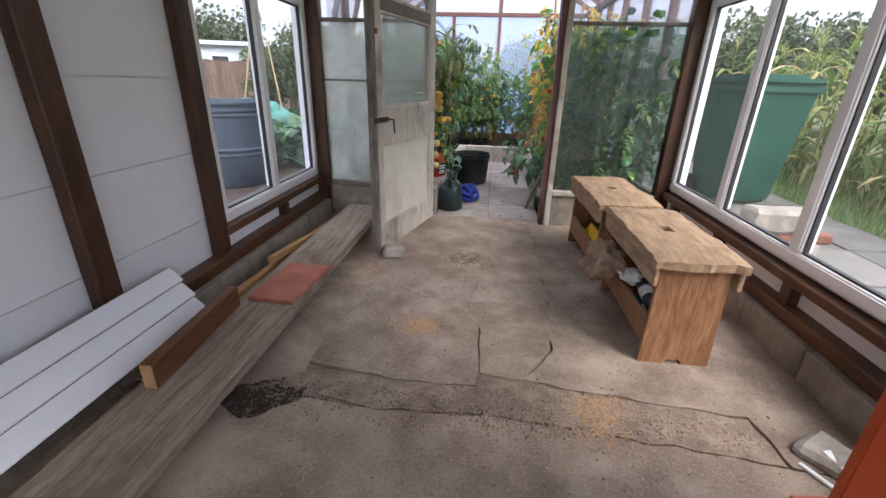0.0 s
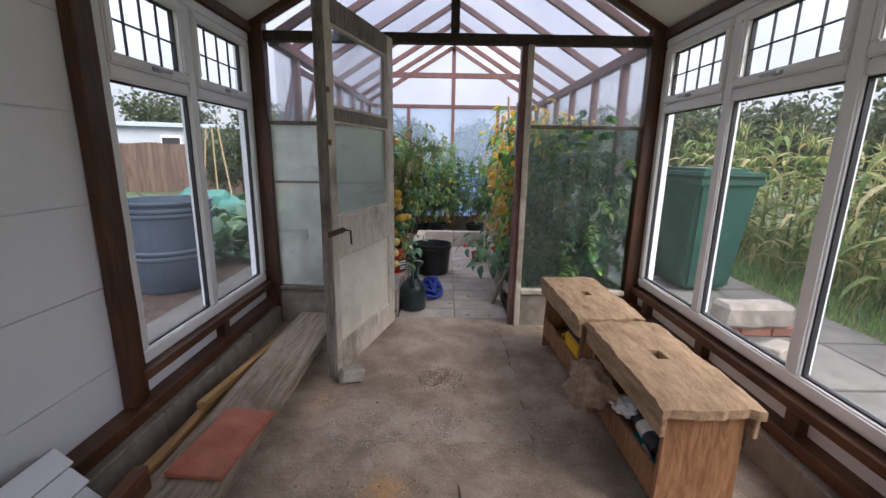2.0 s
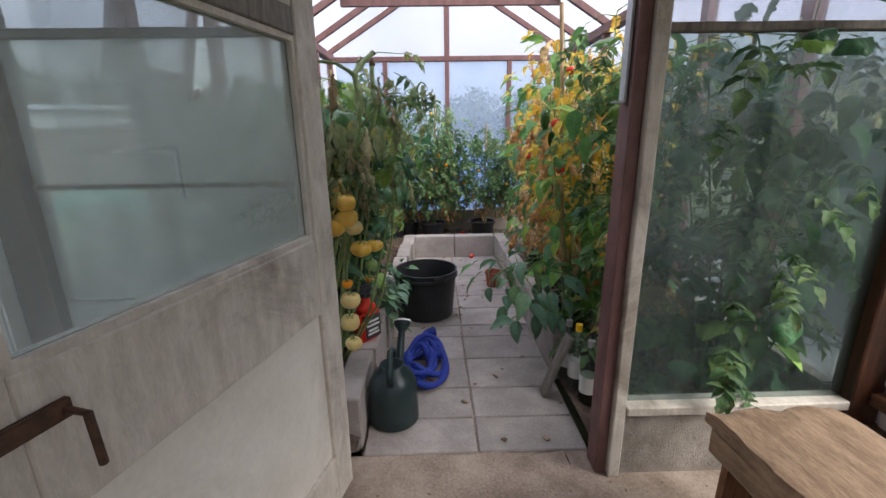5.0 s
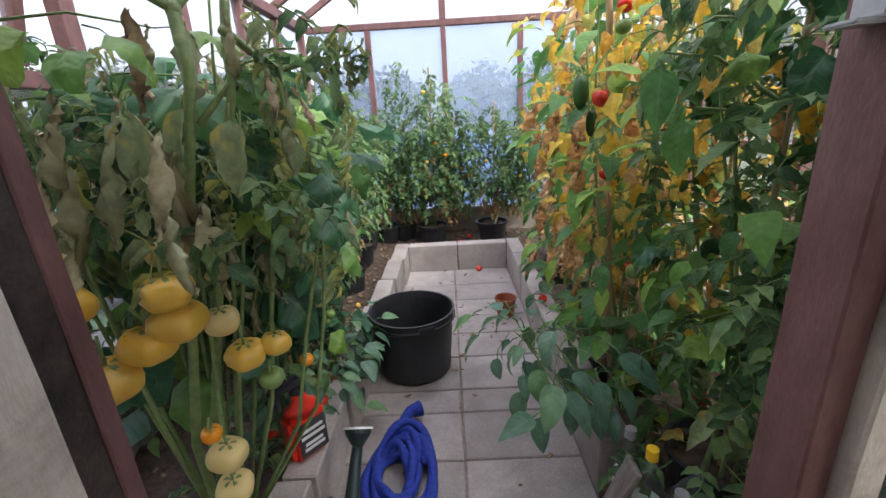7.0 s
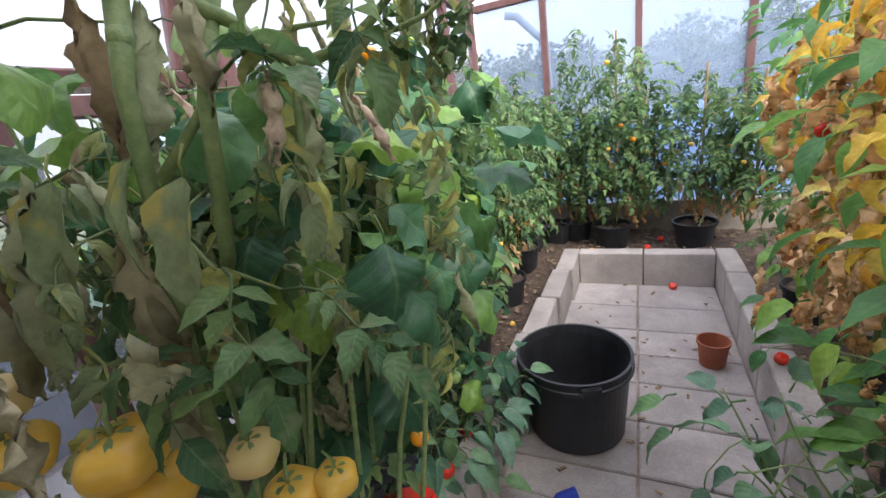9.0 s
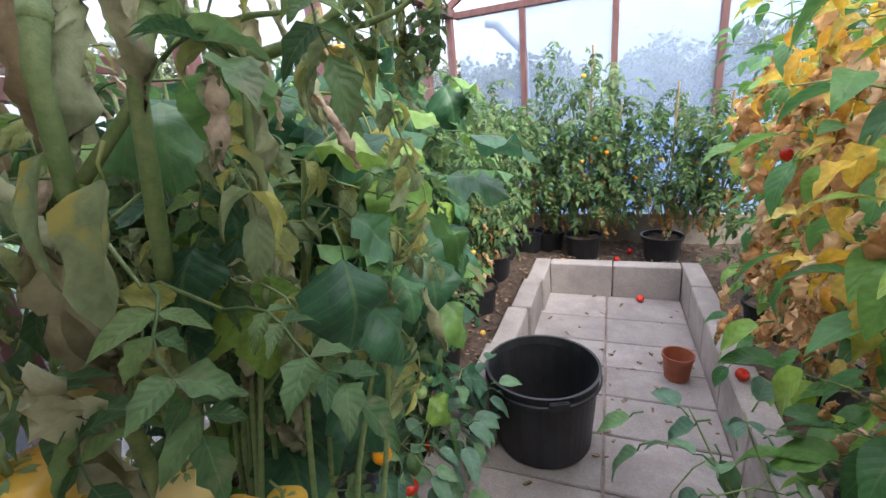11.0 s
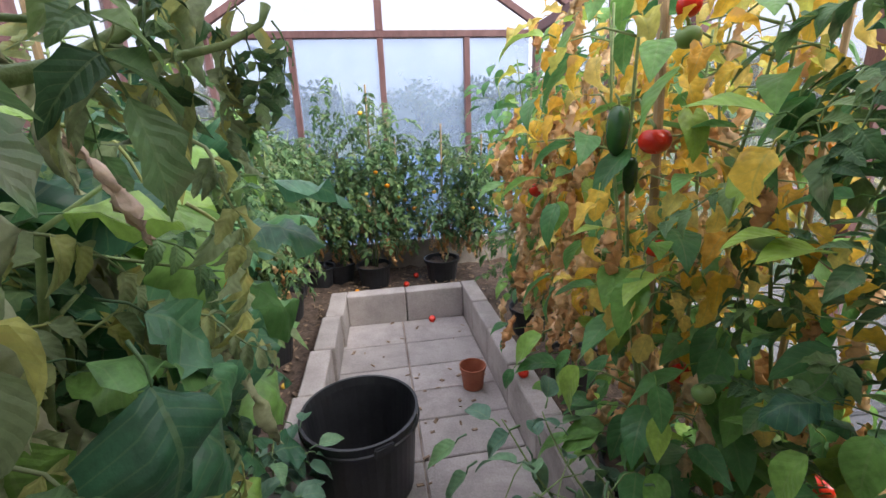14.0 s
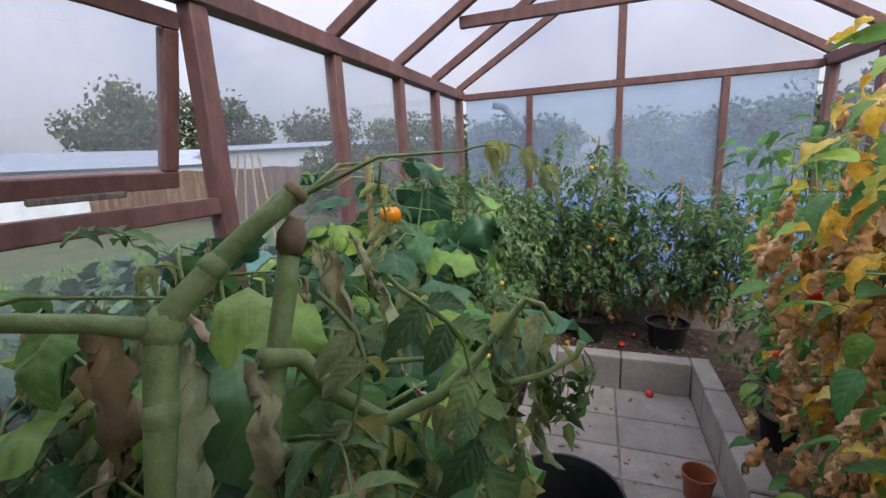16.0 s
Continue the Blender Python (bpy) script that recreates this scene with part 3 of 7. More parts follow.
def upvc_window(name, label, s, y0, y1, z0, z1, mullions, transom, openers):
    """White plastic window in a side wall; s: the side it faces."""
    x = s * 1.45
    w = thing(name, label, "window", kind="structure")

    def bx(d0, d1):
        return (min(x - s * d0, x - s * d1), max(x - s * d0, x - s * d1))
    f0, f1 = bx(-0.035, 0.03)
    for a, b, c, d in ((y0, y1, z0, z0 + 0.065), (y0, y1, z1 - 0.06, z1), (y0, y0 + 0.06, z0 + 0.0655, z1 - 0.0605), (y1 - 0.06, y1, z0 + 0.0655, z1 - 0.0605)):
        part("frame", box(f0, f1, a, b, c, d, bevel=0.008), M_UPVC, w, smooth=False)
    edges = [y0 + 0.06, *mullions, y1 - 0.06]
    for my in mullions:
        part("mullion", box(*bx(-0.035, 0.028), my - 0.037, my + 0.037, z0 + 0.0655, z1 - 0.0605, bevel=0.008), M_UPVC, w)
    for i in range(len(edges) - 1):
        a = edges[i] + (0.0375 if i else 0.0005)
        b = edges[i + 1] - (0.0375 if i < len(edges) - 2 else 0.0005)
        part("transom", box(*bx(-0.035, 0.027), a, b, transom - 0.03, transom + 0.03, bevel=0.008), M_UPVC, w)
        for zz0, zz1, up in ((z0 + 0.066, transom - 0.0305, False), (transom + 0.0305, z1 - 0.061, True)):
            aa, bb, c, d = a, b, zz0, zz1
            if up:
                t = 0.045
                sash = part("sash", box(*bx(-0.02, 0.04), aa, bb, c, c + t, bevel=0.008), M_UPVC, w)
                for q in ((aa, bb, d - t, d), (aa, aa + t, c + t + 0.0005, d - t - 0.0005), (bb - t, bb, c + t + 0.0005, d - t - 0.0005)):
                    part("sash_rail", box(*bx(-0.02, 0.04), *q, bevel=0.008), M_UPVC, sash)
                aa, bb, c, d = aa + t, bb - t, c + t, d - t
                for k in (1, 2, 3):
                    yy = aa + (bb - aa) * k / 4
                    part("lead_bar", box(*bx(-0.008, 0.003), yy - 0.0028, yy + 0.0028, c, d), M_GASKET, sash)
                zz = c + (d - c) * 0.48
                part("lead_bar", box(*bx(-0.0085, 0.0035), aa, bb, zz - 0.0028, zz + 0.0028), M_GASKET, sash)
                ym = (aa + bb) / 2
                hb = box(*bx(0.04, 0.052), ym - 0.03, ym + 0.03, c - 0.035, c - 0.012, bevel=0.004)
                box(*bx(0.052, 0.066), ym - 0.02, ym + 0.09, c - 0.03, c - 0.014, hb, 0.004)
                part("window_handle", hb, M_GALV, sash)
            g = 0.008
            gb = box(*bx(-0.012, 0.01), aa, bb, c, c + g)
            box(*bx(-0.012, 0.01), aa, bb, d - g, d, gb)
            box(*bx(-0.012, 0.01), aa, aa + g, c + g, d - g, gb)
            box(*bx(-0.012, 0.01), bb - g, bb, c + g, d - g, gb)
            part("gasket", gb, M_GASKET, w)
            pane = part("pane", box(*bx(-0.006, -0.002), aa + 0.002, bb - 0.002, c + 0.002, d - 0.002), M_GLASS, w)
            pane.visible_shadow = False
    # outside sill
    part("window_sill", box(*bx(-0.14, -0.036), y0 - 0.03, y1 + 0.03, z0 - 0.06, z0 - 0.012, bevel=0.006), M_UPVC, w)
    return w


upvc_window("window_1", "white plastic window with leaded top lights", -1, 2.05, 3.40, 0.345, 2.09, [2.69], 1.615, True)
upvc_window("window_2", "wide white plastic window with leaded top lights", 1, 0.55, 3.41, 0.36, 2.09, [1.25, 1.965, 2.68], 1.635, True)

ceiling = bmesh.new()
for s in (-1, 1):
    prof = [(s * 1.56, EAVE - 0.05), (s * 0.0, RIDGE), (s * 0.0, RIDGE + 0.06), (s * 1.56, EAVE + 0.01)]
    a = [ceiling.verts.new((x, BACK - 0.05, z)) for x, z in prof]
    b = [ceiling.verts.new((x, PY - 0.045, z)) for x, z in prof]
    for k in range(4):
        ceiling.faces.new((a[k], a[(k + 1) % 4], b[(k + 1) % 4], b[k]))
    ceiling.faces.new(a)
    ceiling.faces.new(b)
bmesh.ops.recalc_face_normals(ceiling, faces=ceiling.faces)
thing("ceiling", "sloping cream boarded porch ceiling", "ceiling", bm=ceiling, mat=M_CREAM, kind="structure")

# ---- partition between porch and greenhouse ----
partition = thing("wall_partition", "old glazed timber partition with dark frame", "wall", kind="structure")
for s in (-1, 1):
    part("corner_post", worn_box(min(s * 1.33, s * 1.44), max(s * 1.33, s * 1.44), PY - 0.04, PY + 0.05, 0, 2.2, 12, 0.002, 0.005, s), M_STAINED, partition, "dark-stained corner post")
    part("rafter", beam((s * 1.46, PY - 0.005, 2.135), (0, PY - 0.005, 2.955), 0.09, 0.075), M_STAINED, partition, "dark-stained gable rafter")
part("head_beam", worn_box(-1.329, 1.329, PY - 0.03, PY + 0.04, 2.05, 2.115, 16, 0.002, 0.004, 5), M_BLACKWOOD, partition, "blackened head beam")
part("gable_mullion", box(-0.045, 0.015, PY - 0.025, PY + 0.035, 2.116, 2.92, bevel=0.004), M_BLACKWOOD, partition)
part("jamb", worn_box(0.490, 0.532, PY - 0.035, PY + 0.04, 0.0, 2.05, 14, 0.002, 0.004, 8), M_OLDPAINT, partition, "jamb with peeling cream paint")
part("jamb_lining", worn_box(0.450, 0.4895, PY - 0.012, PY + 0.07, 0.0, 2.05, 14, 0.002, 0.003, 9), M_MAROON, partition, "maroon painted jamb lining")
part("jamb", worn_box(-0.53, -0.475, PY - 0.03, PY + 0.04, 0.0, 2.05, 14, 0.002, 0.004, 10), M_BLACKWOOD, partition, "dark weathered hinge jamb")
part("jamb_lining", worn_box(-0.5295, -0.475, PY + 0.041, PY + 0.075, 0.0, 2.05, 14, 0.002, 0.003, 11), M_MAROON, partition, "maroon painted jamb lining")
for x0, x1, glow, ghigh in ((-1.329, -0.531, M_GLASS_FROST, M_GLASS_DIRTY), (0.533, 1.329, M_GLASS_GREEN, M_GLASS_DIRTY)):
    part("kick_board", box(x0, x1, PY - 0.015, PY + 0.03, 0.0, 0.262), M_BLOCK, partition, "grey board under the glazing")
    part("glazing_sill", worn_box(x0, x1, PY - 0.04, PY + 0.04, 0.2625, 0.298, 8, 0.002, 0.004, x0), M_OLDPAINT if x0 > 0 else M_GREYWOOD, partition)
    part("glazing_bar", worn_box(x0, x1, PY - 0.012, PY + 0.02, 1.50, 1.525, 8, 0.0015, 0.003, x1), M_GREYWOOD, partition)
    for z0, z1, g in ((0.299, 1.4995, glow), (1.5255, 2.0495, ghigh)):
        p = part("pane", box(x0, x1, PY + 0.002, PY + 0.006, z0, z1), g, partition)
        p.visible_shadow = False
part("glazing_bar", box(-1.329, -0.531, PY - 0.008, PY + 0.0015, 1.085, 1.1, bevel=0.002), M_GREYWOOD, partition)
for z0, z1, y0 in ((1.19, 1.33, -0.98), (0.72, 0.775, -1.2)):
    part("taped_patch", box(y0 - 0.1, y0 + 0.08, PY - 0.004, PY + 0.001, z0, z0 + 0.012), M_GALV, partition)
    part("taped_patch", box(y0 + 0.081, y0 + 0.095, PY - 0.0045, PY + 0.001, z0 - (z1 - z0), z0 + 0.012), M_GALV, partition)
for s in (-1, 1):
    gx = 0.015 if s > 0 else -0.045
    bm = bmesh.new()
    tri = [(gx, 2.116), (s * 1.4, 2.116), (s * 1.4, 2.145), (gx, 2.93)]
    a = [bm.verts.new((x, PY + 0.003, z)) for x, z in tri]
    b = [bm.verts.new((x, PY + 0.007, z)) for x, z in tri]
    for k in range(4):
        bm.faces.new((a[k], a[(k + 1) % 4], b[(k + 1) % 4], b[k]))
    bm.faces.new(a)
    bm.faces.new(b)
    bmesh.ops.recalc_face_normals(bm, faces=bm.faces)
    p = part("gable_pane", bm, M_GLASS_DIRTY, partition)
    p.visible_shadow = False


def old_door():
    """Old half-glazed timber door, standing open into the porch."""
    hinge, free = Vector((-0.462, PY - 0.03, 0)), Vector((-0.705, 2.525, 0))
    yaw = math.atan2(free.y - hinge.y, free.x - hinge.x)
    d = thing("door_1", "old half-glazed timber door standing open, paint peeling", "door", Matrix.Translation(hinge) @ Matrix.Rotation(yaw, 4, "Z"), kind="structure")
    L, T = (free - hinge).length, 0.022
    part("stile", worn_box(L - 0.105, L - 0.0405, -T, T, 0.03, 2.07, 16, 0.002, 0.003, 1), M_OLDPAINT, d)
    part("stile_edge", worn_box(L - 0.04, L, -T, T, 0.03, 2.07, 16, 0.003, 0.004, 1), M_GREYWOOD, d, "bare grey weathered edge")
    part("stile", worn_box(0, 0.10, -T, T, 0.03, 2.07, 16, 0.002, 0.004, 2), M_OLDPAINT, d)
    for z0, z1, mt in ((0.03, 0.21, M_OLDPAINT), (0.72, 0.95, M_OLDPAINT), (1.475, 1.54, M_GREYWOOD), (1.95, 2.07, M_GREYWOOD)):
        part("rail", worn_box(0.1005, L - 0.1055, -T + 0.001, T - 0.001, z0, z1, 8, 0.002, 0.004, z0), mt, d)
    part("lower_panel", box(0.1005, L - 0.1055, -0.007, 0.007, 0.2105, 0.7195), M_DOORPANEL, d, "stained white lower panel")
    for z0, z1, mt in ((0.9505, 1.4745, M_GLASS_DOOR), (1.5405, 1.9495, M_GLASS_DIRTY)):
        p = part("pane", box(0.1005, L - 0.1055, -0.002, 0.002, z0, z1), mt, d)
        p.visible_shadow = False
        for sy in (-1, 1):
            bd = box(0.101, L - 0.106, sy * 0.0095 - 0.007, sy * 0.0095 + 0.007, z0, z0 + 0.014)
            box(0.101, L - 0.106, sy * 0.0095 - 0.007, sy * 0.0095 + 0.007, z1 - 0.014, z1, bd)
            box(0.101, 0.115, sy * 0.0095 - 0.007, sy * 0.0095 + 0.007, z0 + 0.014, z1 - 0.014, bd)
            box(L - 0.12, L - 0.106, sy * 0.0095 - 0.007, sy * 0.0095 + 0.007, z0 + 0.014, z1 - 0.014, bd)
            part("bead", bd, M_OLDPAINT, d)
    lt = box(L - 0.16, L + 0.012, T, T + 0.012, 0.865, 0.895, bevel=0.003)
    tube([(L - 0.15, T + 0.012, 0.88), (L - 0.15, T + 0.05, 0.88), (L - 0.15, T + 0.055, 0.80)], 0.006, 6, lt)
    part("latch", lt, M_IRON, d, "rusty iron latch")
    for z in (1.36, 1.62):
        part("screw_hole", lathe([(0.0, 0.0), (0.016, 0.0), (0.016, 0.004), (0.0, 0.005)], 12, m=Matrix.Translation((L - 0.05, T, z)) @ Matrix.Rotation(-math.pi / 2, 4, "X")), M_OFFCUT, d)
    return d


old_door()

# ---- porch floor ----
floor = thing("floor", "worn brown-grey concrete floor, cracked and patched", "floor", bm=box(LX - 0.01, RX + 0.01, BACK, 3.56, -0.088, -0.012), mat=M_ROUGH, kind="structure")
polys = [
    ([(-1.44, BACK + 0.01), (1.44, BACK + 0.01), (1.44, 1.02), (1.1, 1.09), (0.5, 1.15), (0.1, 1.19), (-0.35, 1.17), (-0.62, 1.2), (-0.8, 1.06), (-1.0, 1.16), (-1.44, 1.18)], -0.004, M_CONCRETE),
    ([(-0.60, 1.215), (-0.35, 1.18), (0.1, 1.2), (0.5, 1.16), (1.02, 1.105), (1.0, 1.3), (0.75, 1.33), (0.42, 1.36), (0.2, 1.40), (0.0, 1.34), (-0.25, 1.33), (-0.5, 1.36)], -0.003, M_ROUGH),
    ([(-0.52, 1.37), (-0.25, 1.338), (0.0, 1.348), (0.012, 1.42), (0.012, 2.05), (-0.62, 2.06), (-0.715, 1.62), (-0.705, 1.4)], 0.0, M_CONCRETE),
    ([(0.02, 1.42), (0.2, 1.41), (0.33, 1.63), (0.38, 2.03), (0.008, 2.03)], 0.001, M_CONCRETE),
    ([(0.21, 1.408), (0.43, 1.37), (0.76, 1.338), (1.01, 1.31), (1.035, 1.1), (1.44, 1.06), (1.44, 3.55), (0.37, 3.55), (0.37, 2.0), (0.34, 1.62)], 0.0, M_CONCRETE),
    ([(-1.44, 1.2), (-0.98, 1.2), (-0.7, 1.33), (-0.70, 1.62), (-0.60, 2.03), (0.371, 2.012), (0.371, 3.55), (-1.44, 3.55)], 0.0005, M_CONCRETE),
]
for i, (poly, z, mt) in enumerate(polys):
    part("concrete_slab", prism(ragged(poly, 0.03, 0.016, i * 3.1), -0.0115, z), mt, floor)


def scatter(name, label, cx, cy, sx, sy, count, size, mat, z=0.0, seed=0, category="dust"):
    """Loose flakes strewn most thickly at the middle."""
    r = random.Random(seed)
    verts, faces = [], []
    for k in range(count):
        x, y = r.gauss(0, sx), r.gauss(0, sy)
        d = 0.5 * noise.noise(Vector((x * 14, y * 14, seed)))
        x, y = x * (1 + d), y * (1 + d)
        a, s, h = r.uniform(0, 6.28), size * r.uniform(0.4, 1.5), size * r.uniform(0.15, 0.5)
        n0 = len(verts)
        for i in range(3):
            verts.append((x + s * math.cos(a + i * 2.1), y + s * math.sin(a + i * 2.1), 0.0004))
        verts.append((x, y, h))
        faces += [(n0, n0 + 1, n0 + 3), (n0 + 1, n0 + 2, n0 + 3), (n0 + 2, n0, n0 + 3)]
    me = bpy.data.meshes.new(name)
    me.from_pydata(verts, [], faces)
    me.materials.append(mat)
    ob = new(name, me)
    ob.matrix_world = Matrix.Translation((cx, cy, z))
    return tagged(ob, label, category, kind="stuff")

# ---- greenhouse structure ----
GL, GR, G0, G1, GE, GRZ, GMX = -1.30, 1.38, 3.53, 7.40, 2.04, 2.94, 0.04
greenhouse = thing("wall_greenhouse", "maroon painted timber greenhouse frame with milky glazing", "wall", kind="structure")
ys_posts = [3.97, 4.66, 5.41, 6.12, 6.76, 7.37]
for x in (GL, GR):
    s = -1 if x < 0 else 1
    for y in ys_posts:
        part("post", worn_box(x - 0.03, x + 0.03, y - 0.032, y + 0.032, 0.301, GE - 0.001, 10, 0.002, 0.004, y), M_MAROON, greenhouse)
    part("eave_plate", box(x - 0.04, x + 0.04, G0, G1 + 0.03, GE, GE + 0.075, bevel=0.004), M_MAROON, greenhouse)
    part("base_wall", box(x - 0.05, x + 0.05, G0, G1 + 0.05, -0.09, 0.30, bevel=0.006), M_BLOCK, greenhouse, "low concrete base wall")
    part("side_rail", box(x - 0.025, x + 0.025, 4.70, G1 - 0.066, 1.02, 1.065, bevel=0.003), M_MAROON, greenhouse)
    ys = [G0, *ys_posts]
    for a, b in zip(ys, ys[1:]):
        for z0, z1 in ((0.302, 1.02), (1.066, GE - 0.002)):
            if s < 0 and a > 3.9 and a < 4.0 and z0 > 1:
                z1 = 1.40
            p = part("pane", box(x + s * 0.01, x + s * 0.014, a + 0.0325, b - 0.0325, z0, z1), M_GLASS_DIRTY, greenhouse)
            p.visible_shadow = False
part("side_rail", box(GL - 0.025, GL + 0.03, 4.003, 4.627, 1.40, 1.455, bevel=0.004), M_MAROON, greenhouse)
# far end
part("base_wall", box(GL + 0.051, GR - 0.051, G1 - 0.03, G1 + 0.05, -0.09, 0.30, bevel=0.006), M_BLOCK, greenhouse)
part("end_rail", box(GL + 0.041, GR - 0.041, G1 - 0.03, G1 + 0.03, GE - 0.01, GE + 0.045, bevel=0.004), M_MAROON, greenhouse)
for x in (-0.675, 0.04, 0.765):
    part("end_post", worn_box(x - 0.025, x + 0.025, G1 - 0.028, G1 + 0.028, 0.301, GE - 0.011, 8, 0.002, 0.003, x), M_MAROON, greenhouse)
part("king_post", box(GMX - 0.03, GMX + 0.03, G1 - 0.028, G1 + 0.028, GE + 0.046, GRZ - 0.02, bevel=0.003), M_MAROON, greenhouse)
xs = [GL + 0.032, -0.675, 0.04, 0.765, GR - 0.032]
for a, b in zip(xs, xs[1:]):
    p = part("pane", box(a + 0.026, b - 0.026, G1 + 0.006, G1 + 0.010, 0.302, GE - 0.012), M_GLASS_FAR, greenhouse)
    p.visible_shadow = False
bm = bmesh.new()
f = [bm.verts.new((x, G1 + 0.008, z)) for x, z in ((GL, GE + 0.05), (GR, GE + 0.05), (GMX, GRZ))]
bm.faces.new(f)
bmesh.ops.solidify(bm, geom=bm.faces[:], thickness=0.004)
part("gable_pane", bm, M_ROOFGLASS, greenhouse).visible_shadow = False

roof = thing("roof_greenhouse", "pitched greenhouse roof of milky sheets on maroon rafters", "roof", kind="structure")
part("ridge_beam", box(GMX - 0.022, GMX + 0.022, G0, G1 + 0.03, GRZ - 0.05, GRZ + 0.04, bevel=0.003), M_MAROON, roof)
ry = [3.58, 3.97, 4.66, 5.41, 6.12, 6.76, 7.37]
for x in (GL, GR):
    s = -1 if x < 0 else 1
    for y in ry:
        part("rafter", beam((x, y, GE + 0.085), (GMX + s * 0.023, y, GRZ - 0.012), 0.044, 0.055), M_MAROON, roof)
    for a, b in zip(ry, ry[1:]):
        bm = bmesh.new()
        q = [bm.verts.new(v) for v in ((x + s * 0.05, a, GE + 0.098), (x + s * 0.05, b, GE + 0.098), (GMX + s * 0.01, b, GRZ + 0.045), (GMX + s * 0.01, a, GRZ + 0.045))]
        bm.faces.new(q)
        bmesh.ops.solidify(bm, geom=bm.faces[:], thickness=0.005)
        part("roof_sheet", bm, M_ROOFGLASS, roof).visible_shadow = False
for y in (6.12,):
    zt = 2.31
    fx = (zt - GE) / (GRZ - GE)
    part("collar_tie", box(GL + (GMX - GL) * fx, GR + (GMX - GR) * fx, y + 0.026, y + 0.062, zt - 0.03, zt + 0.035, bevel=0.003), M_MAROON, roof)


def vent():
    """Top-hung vent sash in the left side, propped a little open."""
    v = thing("vent_window", "maroon top-hung vent window propped ajar", "window", Matrix.Translation((GL - 0.02, 4.318, GE - 0.03)) @ Matrix.Rotation(radians(14), 4, "Y"), kind="structure")
    w, hgt = 0.30, 0.53
    for y0, y1, z0, z1 in ((-w, w, -0.05, 0), (-w, w, -hgt, -hgt + 0.055), (-w, -w + 0.05, -hgt + 0.056, -0.051), (w - 0.05, w, -hgt + 0.056, -0.051)):
        part("sash_rail", worn_box(-0.02, 0.02, y0, y1, z0, z1, 5, 0.003, 0.004, y0), M_MAROON, v)
    part("pane", box(-0.002, 0.002, -w + 0.051, w - 0.051, -hgt + 0.056, -0.051), M_GLASS_DIRTY, v).visible_shadow = False
    part("stay", box(0.02, 0.032, -0.12, 0.12, -hgt - 0.012, -hgt + 0.006, bevel=0.003), M_GREYWOOD, v)


vent()

# beds, kerbs and path slabs
path = thing("path", "grey concrete slab path sunk between block kerbs", "path", bm=box(-0.44, 0.475, 3.56, 6.335, -0.088, -0.012), mat=M_ROUGH, kind="structure")
rows = [3.565, 3.78, 4.01, 4.29, 4.56, 4.72, 5.0, 5.25, 5.48, 5.725, 6.005, 6.33]
for k, (a, b) in enumerate(zip(rows, rows[1:])):
    for x0, x1 in ((-0.436, 0.03 - 0.003), (0.03 + 0.003, 0.473)):
        part("slab", worn_box(x0 + 0.001, x1 - 0.001, a + 0.003, b - 0.003, -0.0295, -0.003 + 0.004 * noise.noise(Vector((k, x0 * 9, 0))), 3, 0.0025, 0.005, k + x0), M_SLAB, path)
kerb = thing("kerb", "low kerb of grey concrete blocks", "kerb", kind="structure")
for x0, x1, y0, y1, n in ((-0.455, -0.345, 3.62, 6.44, 7), (0.477, 0.585, 4.13, 6.44, 6), (-0.344, 0.476, 6.335, 6.44, 2)):
    for k in range(n):
        if x1 - x0 > 0.5:
            a, b = x0 + (x1 - x0) * k / n, x0 + (x1 - x0) * (k + 1) / n
            part("kerb_block", worn_box(a + 0.004, b - 0.004, y0, y1, -0.05, 0.215, 4, 0.003, 0.006, k), M_SLAB, kerb)
        else:
            a, b = y0 + (y1 - y0) * k / n, y0 + (y1 - y0) * (k + 1) / n
            dx = 0.042 * ((a + b) / 2 - 6.2) if x0 < 0 else 0.0
            part("kerb_block", worn_box(x0 + dx, x1 + dx, a + 0.004, b - 0.004, -0.05, 0.215 + 0.004 * (k % 2), 4, 0.003, 0.006, k + x0), M_SLAB, kerb)


def soil_bed(name, x0, x1, y0, y1):
    bm = bmesh.new()
    nx, ny = max(2, int((x1 - x0) / 0.05)), max(2, int((y1 - y0) / 0.05))
    g = [[bm.verts.new((x0 + (x1 - x0) * i / nx, y0 + (y1 - y0) * j / ny, 0.05 + 0.03 * noise.noise(Vector((i * 0.6, j * 0.6, x0))) + 0.012 * noise.noise(Vector((i * 2.1, j * 2.3, 5))))) for j in range(ny + 1)] for i in range(nx + 1)]
    for i in range(nx):
        for j in range(ny):
            bm.faces.new((g[i][j], g[i + 1][j], g[i + 1][j + 1], g[i][j + 1]))
    return thing(name, "dark soil bed littered with dry leaves", "soil", bm=bm, mat=M_SOIL, kind="structure", smooth=True)


soil_bed("ground_bed_left", -1.25, -0.45, 3.54, 7.37)
soil_bed("ground_bed_right", 0.585, 1.33, 3.54, 7.37)
soil_bed("ground_bed_corner", 0.477, 0.585, 3.58, 4.13)
soil_bed("ground_bed_far", -0.455, 0.585, 6.44, 7.37)

